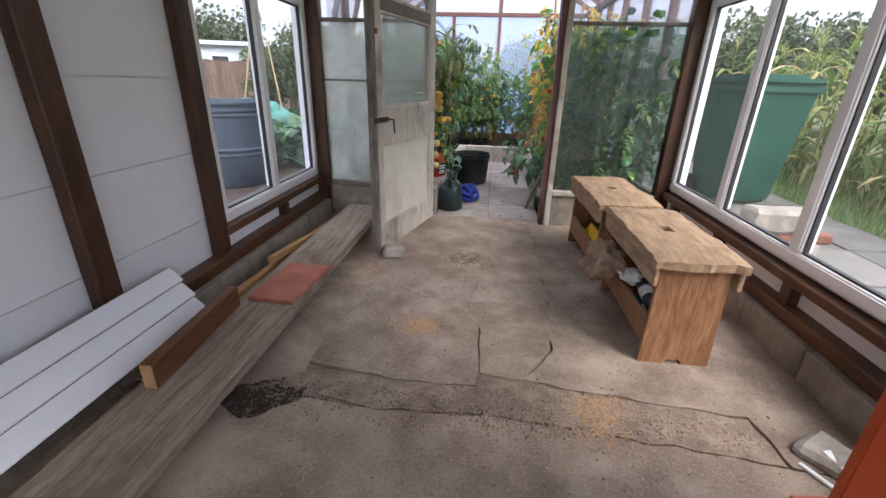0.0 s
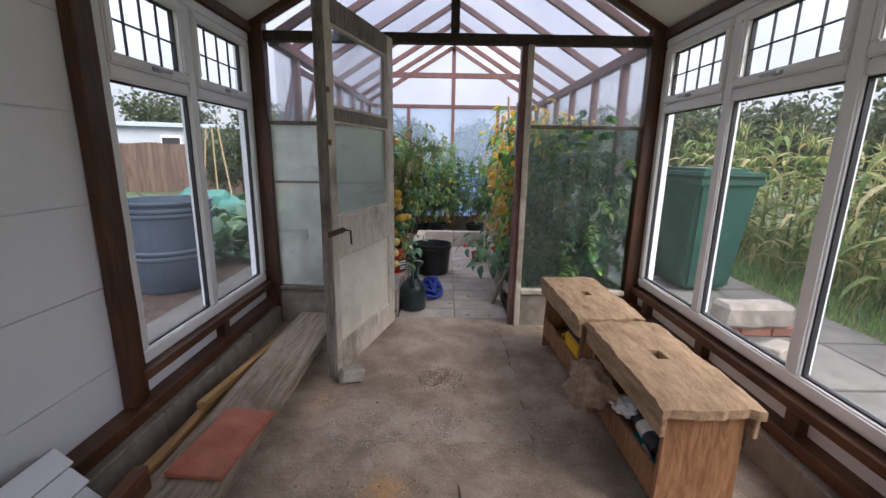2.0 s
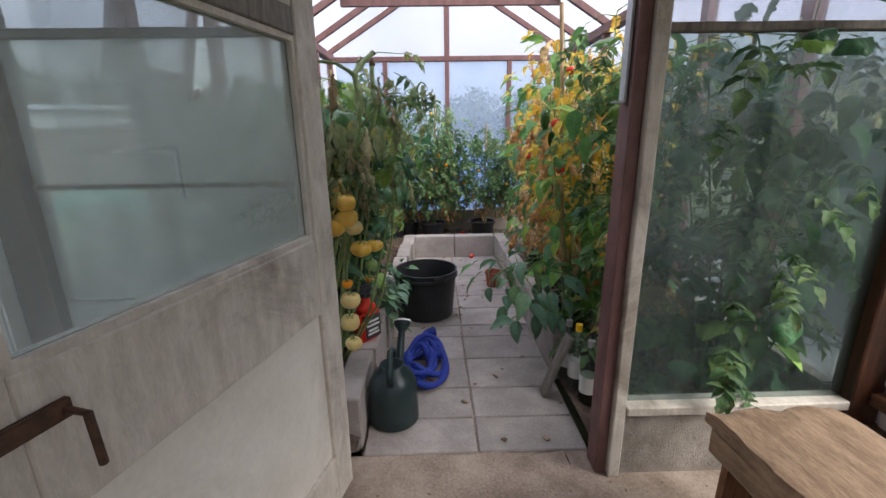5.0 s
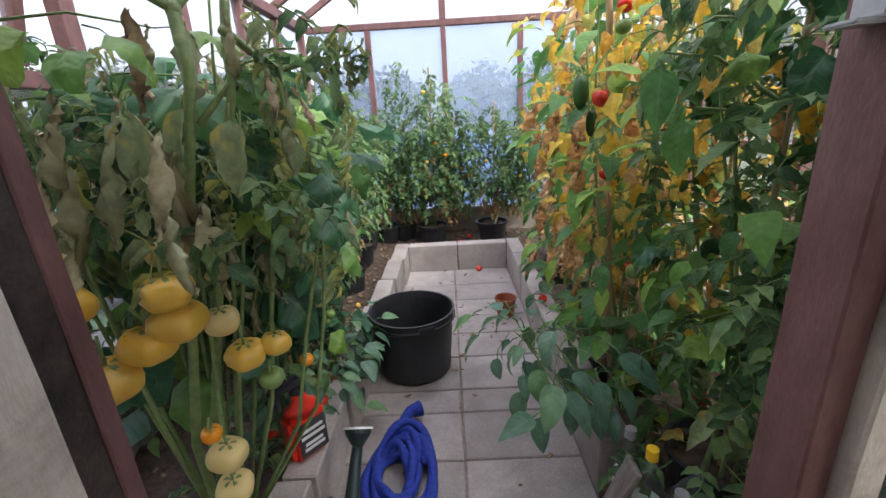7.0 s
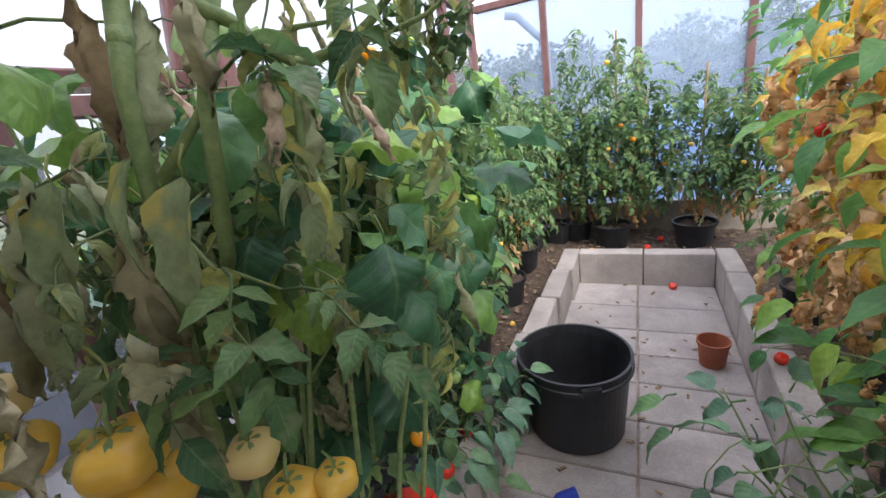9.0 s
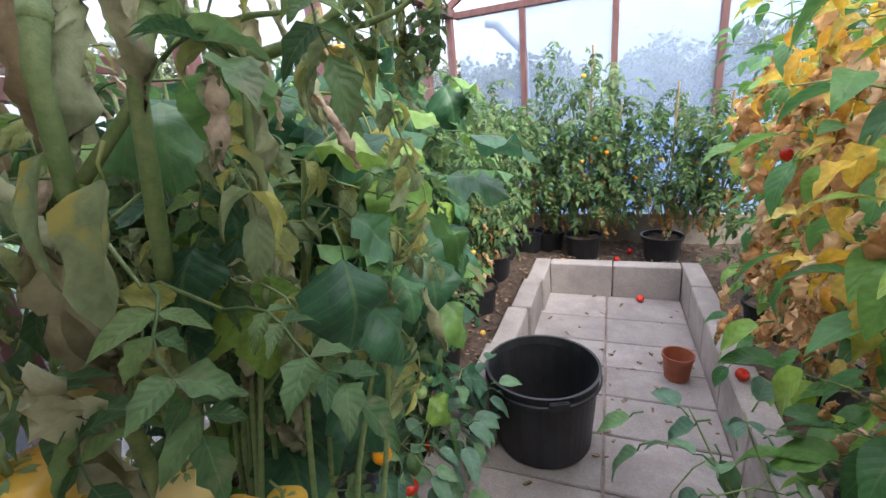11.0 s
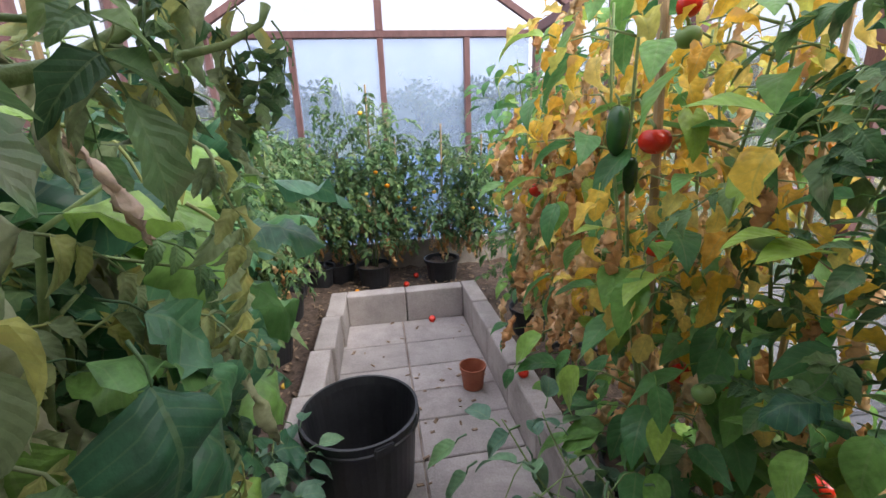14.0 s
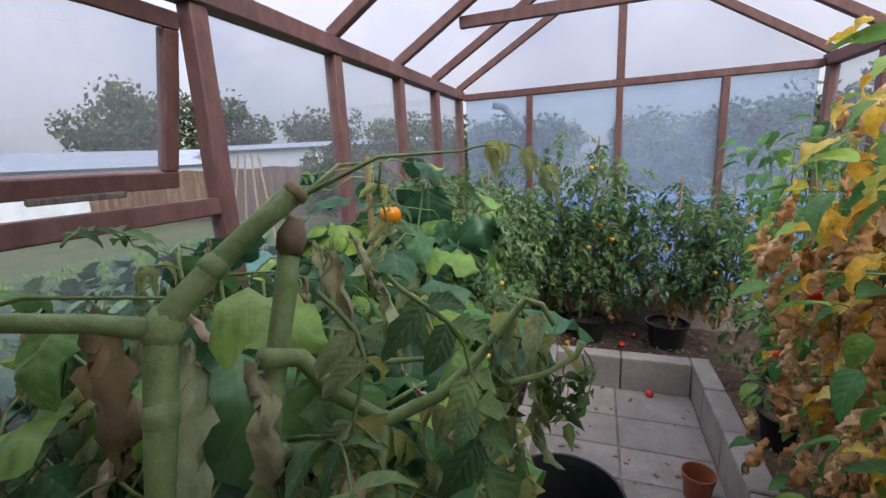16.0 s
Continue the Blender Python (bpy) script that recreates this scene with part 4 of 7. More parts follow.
# ---- things in the porch ----
scatter("sawdust", "thin pale patch of orange sawdust on concrete", -0.28, 1.74, 0.055, 0.04, 1500, 0.0035, M_SAWDUST, 0.0, 1)
scatter("sawdust", "thin spill of orange sawdust on concrete", 0.46, 1.27, 0.05, 0.075, 2600, 0.0035, M_SAWDUST, -0.003, 2)
scatter("sawdust", "thin scatter of pale sawdust by the door", -0.70, 2.30, 0.05, 0.10, 1200, 0.0035, M_SAWDUST, 0.0, 3)
scatter("sawdust", "stray sawdust along the broken strip", 0.3, 1.15, 0.5, 0.12, 2200, 0.003, M_SAWDUST, -0.002, 6)
scatter("mortar_crumbs", "pale crumbs along the floor joint", 0.0, 2.05, 0.35, 0.03, 900, 0.005, M_STONE, 0.0, 7)
scatter("gravel", "loose grit and crumbled mortar in the broken strip", 0.2, 1.24, 0.38, 0.06, 3200, 0.006, M_ROUGH, -0.003, 8, "grit")
scatter("gravel", "dark grit trodden into the broken strip", 0.0, 1.22, 0.45, 0.05, 700, 0.0045, M_SOIL, -0.003, 9, "grit")
scatter("mortar_crumbs", "pale crumbs scraped up on the concrete", -0.05, 2.2, 0.3, 0.06, 1000, 0.006, M_STONE, 0.0, 10)
scatter("dirt", "small scatter of dark dirt on the floor", -0.10, 2.60, 0.09, 0.07, 2000, 0.0038, M_SOIL, 0.0, 4, "dirt")
scatter("dirt", "damp black debris in the broken floor", -0.84, 1.13, 0.15, 0.07, 2400, 0.007, M_EARTHGAP, -0.008, 5, "dirt")

plank = thing("scaffold_plank", "long weathered grey scaffold plank along the wall", "plank", bm=worn_box(-1.135, -0.845, 0.1, 3.30, 0.078, 0.132, 40, 0.004, 0.006, 7), mat=M_PLANK)
for y in (0.35, 2.0, 3.1):
    thing("support_block", "rough grey block propping up the plank", "block", bm=worn_box(-1.09, -0.93, y, y + 0.1, 0.0, 0.078, 3, 0.004, 0.006, y), mat=M_BLOCK, group="blocks under the plank")
thing("red_board", "flat terracotta-red board lying on the plank", "board", Matrix.Translation((-0.955, 1.83, 0.132)) @ Matrix.Rotation(radians(-4), 4, "Z"),
      worn_box(-0.112, 0.112, -0.205, 0.205, 0.001, 0.021, 6, 0.002, 0.003, 4), M_REDTILE)
off = thing("timber_offcut", "dark brown timber offcut standing on edge on the plank", "timber", Matrix.Translation((-1.09, 1.29, 0.132)) @ Matrix.Rotation(radians(4), 4, "Z"))
part("timber", worn_box(-0.022, 0.022, -0.275, 0.29, 0.001, 0.10, 10, 0.002, 0.003, 2), M_OFFCUT, off)
part("end_grain", box(-0.02, 0.02, -0.2775, -0.2755, 0.004, 0.096), M_ENDGRAIN, off, "pale sawn end grain")
for dx, y0, y1, a in ((-1.20, 1.4, 2.98, 3.0), (-1.19, 2.05, 3.2, 0.5)):
    thing("batten", "thin yellowish timber batten lying behind the plank", "batten", Matrix.Translation((dx, (y0 + y1) / 2, 0.066)) @ Matrix.Rotation(radians(a), 4, "Z") @ Matrix.Rotation(math.atan2(-0.13, y1 - y0), 4, "X"),
          worn_box(-0.02, 0.02, (y0 - y1) / 2, (y1 - y0) / 2, 0.001, 0.036, 14, 0.0015, 0.003, y0), M_BATTEN, group="battens by the wall")
thing("door_stone", "small grey stone wedged against the open door", "stone", Matrix.Translation((-0.60, 2.56, 0.0)) @ Matrix.Rotation(radians(25), 4, "Z"),
      worn_box(-0.07, 0.07, -0.05, 0.05, 0, 0.085, 4, 0.014, 0.018, 6), M_STONE)


def cladding_offcuts():
    """A few tongue-and-groove plastic boards leaning on the wall."""
    slope = math.atan2(0.17, -0.185)
    for k in range(3):
        c = Vector((-1.20, 0, 0.14)).lerp(Vector((-1.385, 0, 0.31)), (k + 0.5) / 3)
        m = Matrix.Translation((c.x, 0.75, c.z)) @ Matrix.Rotation(-slope, 4, "Y")
        b = thing("cladding_offcut", "white plastic cladding board leaning against the wall", "board", m, group="leaning cladding boards")
        part("board", box(-0.040, 0.040, -0.95, 0.765 + 0.02 * k, -0.007, 0.007, bevel=0.003), M_WHITEPANEL, b)
        part("tongue", box(0.0405, 0.0425, -0.95, 0.755 + 0.02 * k, -0.006, 0.0), M_GREYWOOD, b, "dirty tongue edge")


cladding_offcuts()


def stool(m, label):
    """Home-made box stool: worn thick top with a hand slot, plank sides, a low shelf with a front lip."""
    s = thing("step_stool", label, "stool", m, group="worn wooden stools")
    H, L, W = 0.50, 0.765, 0.33
    top = bmesh.new()
    nx, ny = 14, 34
    grid = []
    for i in range(nx + 1):
        col = []
        for j in range(ny + 1):
            x, y = -W / 2 - 0.01 + (W + 0.02) * i / nx, -L / 2 + L * j / ny
            n = noise.noise(Vector((x * 13, y * 13, 1.5)))
            e = max(0, abs(y) - L / 2 + 0.06) / 0.06
            x += 0.012 * noise.noise(Vector((0.3 if x > 0 else 9, y * 16, 2))) * (1 if i in (0, nx) else 0.2)
            if j in (0, ny):
                y += 0.022 * noise.noise(Vector((x * 22, y, 7)))
            z = H + 0.006 * n - 0.012 * e * e - 0.012 * max(0, abs(x) / (W / 2) - 0.8)
            col.append(top.verts.new((x, y, z)))
        grid.append(col)
    for i in range(nx):
        for j in range(ny):
            if i in (6, 7) and 15 <= j <= 18:
                continue
            top.faces.new((grid[i][j], grid[i + 1][j], grid[i + 1][j + 1], grid[i][j + 1]))
    ext = bmesh.ops.extrude_face_region(top, geom=top.faces[:])
    for v in ext["geom"]:
        if isinstance(v, bmesh.types.BMVert):
            v.co.z = H - 0.045 + 0.003 * noise.noise(v.co * 12)
    bmesh.ops.recalc_face_normals(top, faces=top.faces)
    part("seat", top, M_STOOLTOP, s, "worn splintered top with a hand slot")
    for y in (-L / 2 + 0.045, L / 2 - 0.045):
        bm = bmesh.new()
        prof = [(-0.145, 0.0), (-0.04, 0.0), (-0.02, 0.022), (0.0, 0.014), (0.02, 0.024), (0.04, 0.0), (0.145, 0.0), (0.135, H - 0.049), (-0.135, H - 0.049)]
        a = [bm.verts.new((x, y - 0.011, z)) for x, z in prof]
        b = [bm.verts.new((x, y + 0.011, z)) for x, z in prof]
        bm.faces.new(a)
        bm.faces.new(b[::-1])
        for k in range(len(prof)):
            bm.faces.new((a[k], b[k], b[(k + 1) % len(prof)], a[(k + 1) % len(prof)]))
        bmesh.ops.recalc_face_normals(bm, faces=bm.faces)
        part("side_panel", bm, M_PLY, s, "brown plywood end with a notched foot")
    part("apron", worn_box(-W / 2 - 0.004, -W / 2 + 0.016, -L / 2 + 0.01, L / 2 - 0.01, H - 0.125, H - 0.05, 10, 0.004, 0.004, 3), M_STOOLTOP, s)
    part("apron", worn_box(W / 2 - 0.016, W / 2 + 0.004, -L / 2 + 0.01, L / 2 - 0.01, H - 0.125, H - 0.05, 10, 0.004, 0.004, 4), M_STOOLTOP, s)
    part("shelf", box(-0.12, 0.128, -L / 2 + 0.057, L / 2 - 0.057, 0.10, 0.118, bevel=0.002), M_PLY, s)
    part("shelf_lip", worn_box(-0.143, -0.122, -L / 2 + 0.057, L / 2 - 0.057, 0.085, 0.205, 8, 0.002, 0.003, 5), M_PLY, s)
    part("back_board", box(0.123, 0.135, -L / 2 + 0.057, L / 2 - 0.057, 0.12, 0.33, bevel=0.002), M_PLY, s)
    return s


ST1 = Matrix.Translation((0.845, 1.955, 0.0)) @ Matrix.Rotation(radians(0.5), 4, "Z")
ST2 = Matrix.Translation((0.80, 2.755, 0.0)) @ Matrix.Rotation(radians(2), 4, "Z")
stool(ST1, "worn wooden step stool with rag and spray cans inside")
stool(ST2, "worn wooden step stool with yellow tools on its shelf")


def rag():
    bm = bmesh.new()
    bmesh.ops.create_icosphere(bm, subdivisions=4, radius=1)
    for v in bm.verts:
        d = 1 + 0.35 * noise.noise(v.co * 2.1) + 0.18 * noise.noise(v.co * 6) + 0.1 * math.sin(v.co.y * 16 + 5 * noise.noise(v.co * 2))
        v.co = Vector((v.co.x * 0.095 * d, v.co.y * 0.16 * d, max(-0.085, v.co.z * 0.075 * d - (0.05 if v.co.x < -0.5 else 0))))
    return thing("rag", "crumpled brown cloth stuffed in the stool", "cloth", ST1 @ Matrix.Translation((-0.20, 0.19, 0.26)), bm, M_RAG, smooth=True)


rag()


def can(m, r, L, mat, capmat, label, stripe=None):
    c = thing("spray_can", label, "can", m, group="cans in the stool")
    part("body", lathe([(r * 0.9, 0), (r, 0.004), (r, L * 0.82), (r * 0.7, L * 0.88), (r * 0.45, L * 0.9)], 20), mat, c, smooth=False)
    part("cap", lathe([(r * 0.72, L * 0.9005), (r * 0.72, L * 0.985), (r * 0.6, L)], 18), capmat, c)
    if stripe:
        part("label_band", lathe([(r + 0.0008, L * 0.25), (r + 0.0008, L * 0.5)], 20), stripe, c)


for k, (x, y, z, ma, cp, st) in enumerate(((-0.06, -0.13, 0.22, M_LABELDARK, M_ORANGEPAINT, M_LABELWHITE), (-0.075, -0.18, 0.155, M_TEAL, M_WHITEPVC, M_LABELWHITE), (-0.01, -0.15, 0.15, M_WHITEPVC, M_LABELDARK, M_TEAL))):
    can(ST1 @ Matrix.Translation((x, y + 0.12, z)) @ Matrix.Rotation(radians(100 + 4 * k), 4, "X") @ Matrix.Rotation(0.2 * k, 4, "Y"), 0.032, 0.24, ma, cp, "used sealant can lying on the stool shelf", st)
bag = bmesh.new()
bmesh.ops.create_icosphere(bag, subdivisions=3, radius=1)
for v in bag.verts:
    v.co = Vector((v.co.x * 0.05, v.co.y * 0.07, v.co.z * 0.035)) * (1 + 0.5 * noise.noise(v.co * 3))
thing("plastic_bag", "crumpled white plastic bag under the rag", "bag", ST1 @ Matrix.Translation((-0.1, 0.03, 0.235)), bag, M_WHITEPVC)
tool = thing("tool_box", "yellow plastic tool caddy with black tools", "tool box", ST2 @ Matrix.Translation((-0.075, -0.13, 0.119)))
part("body", box(-0.04, 0.05, -0.13, 0.10, 0, 0.15, bevel=0.008), M_YELLOWTOOL, tool)
part("lid", box(-0.03, 0.04, -0.12, 0.09, 0.1505, 0.165, bevel=0.005), M_LABELDARK, tool)
part("grip", tube([(-0.01, -0.06, 0.166), (-0.01, -0.05, 0.2), (-0.005, 0.05, 0.205), (0.0, 0.08, 0.167)], 0.012, 8), M_LABELDARK, tool)
clampo = thing("black_clamp", "black and yellow hand clamp on the shelf", "clamp", ST2 @ Matrix.Translation((-0.07, 0.06, 0.119)))
part("bar", beam((0, -0.05, 0.02), (0.02, 0.07, 0.09), 0.02, 0.025), M_LABELDARK, clampo)
part("jaw", box(-0.02, 0.02, 0.03, 0.06, 0.0, 0.07, bevel=0.006), M_YELLOWTOOL, clampo)
ring = bmesh.new()
tube([(0.03 * math.cos(a * 0.3927), 0, 0.03 * math.sin(a * 0.3927)) for a in range(17)], 0.005, 6, ring)
thing("tape_roll", "small roll of tape leaning in the stool", "tape", ST2 @ Matrix.Translation((-0.02, 0.2, 0.153)) @ Matrix.Rotation(radians(70), 4, "Z"), ring, M_LABELDARK)

# broken corner of the floor by the right wall
thing("broken_stone", "broken lump of pale concrete by the wall", "stone", Matrix.Translation((1.16, 1.16, -0.012)) @ Matrix.Rotation(0.6, 4, "Z"), worn_box(-0.075, 0.075, -0.06, 0.06, 0, 0.055, 4, 0.018, 0.018, 3), M_STONE)
thing("white_board", "broken piece of white plastic board on the floor", "board", Matrix.Translation((1.20, 1.06, 0.02)) @ Matrix.Rotation(0.35, 4, "Z") @ Matrix.Rotation(0.15, 4, "X"), box(-0.045, 0.045, -0.10, 0.10, 0, 0.012, bevel=0.002), M_WHITEPVC)
thing("white_strip_offcut", "thin white plastic offcut on the floor", "offcut", Matrix.Translation((1.10, 1.04, -0.003)) @ Matrix.Rotation(0.5, 4, "Z"), box(-0.008, 0.008, -0.09, 0.09, 0, 0.01, bevel=0.002), M_WHITEPVC)
thing("terracotta_tile", "square terracotta tile lying on the floor", "tile", Matrix.Translation((1.04, 0.90, -0.003)) @ Matrix.Rotation(0.1, 4, "Z"), worn_box(-0.09, 0.09, -0.09, 0.09, 0, 0.02, 3, 0.002, 0.003, 3), M_REDTILE)
thing("orange_panel", "orange-red painted board standing by the wall", "board", bm=box(0.815, 1.30, 0.745, 0.77, -0.004, 0.62, bevel=0.004), mat=M_ORANGEPAINT)

# ---- things in the greenhouse ----


def tub(m, r0, r1, h, name="black_tub", label="large empty black plastic tub on the slabs"):
    b = thing(name, label, "tub", m)
    body = lathe([(r0 * 0.94, 0), (r0, 0.006), (r0 + (r1 - r0) * 0.83, h * 0.83), (r1 * 1.0, h * 0.85), (r1 * 1.02, h * 0.98), (r1 * 1.035, h), (r1 * 0.985, h), (r1 * 0.95, h * 0.9), (r0 * 0.93, 0.012), (0.0001, 0.012)], 48)
    part("body", body, M_BLACKPLASTIC, b, smooth=False)
    part("rim", lathe([(r1 * 1.02, h * 0.86), (r1 * 1.05, h * 0.87), (r1 * 1.05, h * 0.90), (r1 * 1.02, h * 0.91)], 48, cap=False), M_BLACKPLASTIC, b)
    for a in (0.4, 3.54):
        part("handle_lug", box(-0.035, 0.035, -0.006, 0.012, -0.02, 0.015, bevel=0.004, m=Matrix.Rotation(a, 4, "Z") @ Matrix.Translation((0, r1 * 1.03, h * 0.93))), M_BLACKPLASTIC, b)
    return b


tub(Matrix.Translation((-0.198, 4.935, 0.0)), 0.183, 0.209, 0.335)


def pot(x, y, r, h, mat, label, name="plant_pot", z=0.03, group="black plant pots", full=True, m=None):
    p = thing(name, label, "pot", m or Matrix.Translation((x, y, z)), group=group)
    part("body", lathe([(r * 0.78, 0), (r * 0.8, 0.004), (r * 0.96, h * 0.86), (r * 1.04, h * 0.87), (r * 1.06, h), (r * 0.98, h), (r * 0.92, h * 0.8), (r * 0.76, h * 0.06), (0.0001, h * 0.06)], 26), mat, p)
    if full:
        s = bmesh.new()
        n = 16
        c = s.verts.new((0, 0, h * 0.86))
        rg = [s.verts.new((r * 0.93 * math.cos(2 * math.pi * i / n), r * 0.93 * math.sin(2 * math.pi * i / n), h * (0.80 + 0.05 * (i % 3)))) for i in range(n)]
        for i in range(n):
            s.faces.new((c, rg[i], rg[(i + 1) % n]))
        part("compost", s, M_SOIL, p, "dark crumbly compost")
    return p


for x, y, r in ((-0.75, 5.88, 0.135), (-0.78, 6.45, 0.14), (-0.93, 5.62, 0.14), (-0.82, 6.85, 0.15), (-0.155, 6.98, 0.14), (0.42, 6.98, 0.145), (0.735, 4.60, 0.14), (-0.95, 6.15, 0.13), (-0.62, 7.08, 0.13), (-0.78, 5.25, 0.14), (0.82, 5.3, 0.13), (0.82, 5.9, 0.13), (0.80, 4.05, 0.14), (-0.45, 7.15, 0.13)):
    pot(x, y, r, r * 1.45, M_BLACKPLASTIC, "black plastic plant pot full of compost, on soil")
pot(0.345, 5.46, 0.066, 0.125, M_TERRACOTTA, "small empty terracotta plastic pot on the slabs", "small_pot", 0.0, "", False)


def spray_bottle():
    b = thing("spray_bottle", "red plastic spray bottle with black trigger on kerb", "bottle", Matrix.Translation((-0.485, 4.13, 0.219)) @ Matrix.Rotation(radians(50), 4, "Z") @ Matrix.Scale(1.22, 4))
    body = box(-0.052, 0.052, -0.03, 0.03, 0, 0.135, bevel=0.012)
    part("body", body, M_REDPLASTIC, b)
    part("shoulder", lathe([(0.048, 0.134), (0.044, 0.15), (0.022, 0.165), (0.019, 0.19)], 20, m=Matrix.Diagonal((1, 0.65, 1, 1))), M_REDPLASTIC, b, smooth=True)
    part("collar", lathe([(0.021, 0.1905), (0.021, 0.208)], 18), M_LABELDARK, b)
    t = box(-0.075, 0.03, -0.016, 0.016, 0.2085, 0.24, bevel=0.01)
    box(-0.065, -0.05, -0.008, 0.008, 0.165, 0.21, t, 0.004)
    part("trigger", t, M_LABELDARK, b, "black trigger head")
    lb = part("label", box(-0.035, 0.045, -0.0325, -0.0305, 0.015, 0.115), M_LABELDARK, b, "dark label with white lettering")
    for z, w in ((0.09, 0.03), (0.072, 0.034), (0.05, 0.026), (0.035, 0.03)):
        part("lettering", box(0.005 - w, 0.005 + w, -0.034, -0.033, z - 0.004, z + 0.005), M_LABELWHITE, lb)


spray_bottle()


def hose():
    b = thing("garden_hose", "tangled blue fabric hose lying on the slabs", "hose", Matrix.Translation((-0.21, 4.2, 0.0)))
    pts = []
    for k in range(260):
        a = k * 0.16
        r = 0.105 + 0.03 * math.sin(k * 0.071) + 0.02 * math.sin(k * 0.23)
        pts.append((r * math.cos(a) * 0.85 + 0.02 * math.sin(k * 0.05), r * math.sin(a) * 1.55 + 0.03 * math.cos(k * 0.037), 0.02 + 0.075 * (0.5 + 0.5 * math.sin(k * 0.31 + 1)) * (0.4 + 0.6 * k / 260)))
    part("tube", tube(pts, [0.0155 + 0.0025 * math.sin(k * 1.1) for k in range(260)], 9), M_BLUEHOSE, b, smooth=True)
    part("nozzle", tube([(0.03, 0.12, 0.06), (0.0, 0.20, 0.055), (-0.005, 0.26, 0.05), (0.015, 0.31, 0.048), (0.06, 0.335, 0.045)], [0.016, 0.017, 0.02, 0.024, 0.034], 14), M_BLUEHOSE, b, "blue spray nozzle")


hose()


def watering_can():
    b = thing("watering_can", "dark green plastic watering can on the slabs", "watering can", Matrix.Translation((-0.328, 3.79, 0.0)) @ Matrix.Scale(1.2, 4))
    part("body", lathe([(0.085, 0), (0.092, 0.006), (0.088, 0.15), (0.07, 0.19), (0.045, 0.21), (0.045, 0.225), (0.038, 0.225), (0.036, 0.2)], 28), M_GREENCAN, b, smooth=True)
    part("spout", tube([(0, 0.08, 0.05), (0.01, 0.15, 0.14), (0.02, 0.24, 0.24)], [0.026, 0.018, 0.014], 12), M_GREENCAN, b, smooth=True)
    part("rose", lathe([(0.014, 0), (0.034, 0.03), (0.036, 0.042), (0.0001, 0.046)], 20, m=Matrix.Translation((0.02, 0.235, 0.235)) @ Matrix.Rotation(radians(-42), 4, "X")), M_GREENCAN, b)
    part("rose_rim", lathe([(0.036, 0.0405), (0.0385, 0.0405), (0.0385, 0.046), (0.036, 0.046)], 20, m=Matrix.Translation((0.02, 0.235, 0.235)) @ Matrix.Rotation(radians(-42), 4, "X")), M_WHITEPVC, b, "pale rim of the rose")
    part("handle", tube([(0, -0.07, 0.18), (0, -0.1, 0.25), (0, -0.03, 0.29), (0, 0.05, 0.26), (0, 0.06, 0.195)], 0.011, 8), M_GREENCAN, b, smooth=True)


watering_can()


def wine_bottle(x, y, h, mat, capmat, label, cap=True):
    b = thing("bottle", label, "bottle", Matrix.Translation((x, y, 0.045)), group="bottles by the door jamb")
    r = 0.038
    part("glass_body", lathe([(r * 0.9, 0), (r, 0.006), (r, h * 0.6), (r * 0.8, h * 0.68), (r * 0.38, h * 0.76), (r * 0.36, h * 0.93)], 24), mat, b, smooth=True)
    part("cap", lathe([(r * 0.42, h * 0.9), (r * 0.42, h), (0.0001, h)], 16), capmat, b)
    part("label", lathe([(r + 0.0008, h * 0.2), (r + 0.0008, h * 0.46)], 24), M_LABELWHITE, b, "off-white paper label")


wine_bottle(0.545, 3.80, 0.31, M_BOTTLE_GREEN, M_GALV, "dark wine bottle with grey capsule")
wine_bottle(0.53, 3.92, 0.33, M_BOTTLE, M_YELLOWTOOL, "clear glass bottle with yellow cap")
wine_bottle(0.52, 4.03, 0.30, M_BOTTLE, M_GALV, "clear glass bottle, dusty")
thing("leaning_slate", "broken slab of dark wood leaning at the jamb", "board", Matrix.Translation((0.38, 3.93, 0.0)) @ Matrix.Rotation(radians(20), 4, "Y"), worn_box(-0.01, 0.01, -0.03, 0.04, 0, 0.33, 10, 0.004, 0.004, 5), M_GREYWOOD)
pb = thing("water_bottle", "cut clear plastic bottle cloche in the bed", "bottle", Matrix.Translation((0.62, 3.86, 0.04)))
part("body", lathe([(0.06, 0), (0.065, 0.02), (0.065, 0.2), (0.03, 0.27), (0.016, 0.29)], 22), M_GLASS_DIRTY, pb, smooth=True)
br = thing("angle_bracket", "pale metal latch bracket on the door jamb", "bracket", Matrix.Translation((0.442, PY + 0.03, 1.32)))
part("plate", box(-0.004, 0.004, -0.02, 0.02, 0.0, 0.36, bevel=0.002), M_GALV, br)
part("hook", box(-0.03, 0.004, -0.02, 0.02, -0.006, -0.0005, bevel=0.002), M_GALV, br)


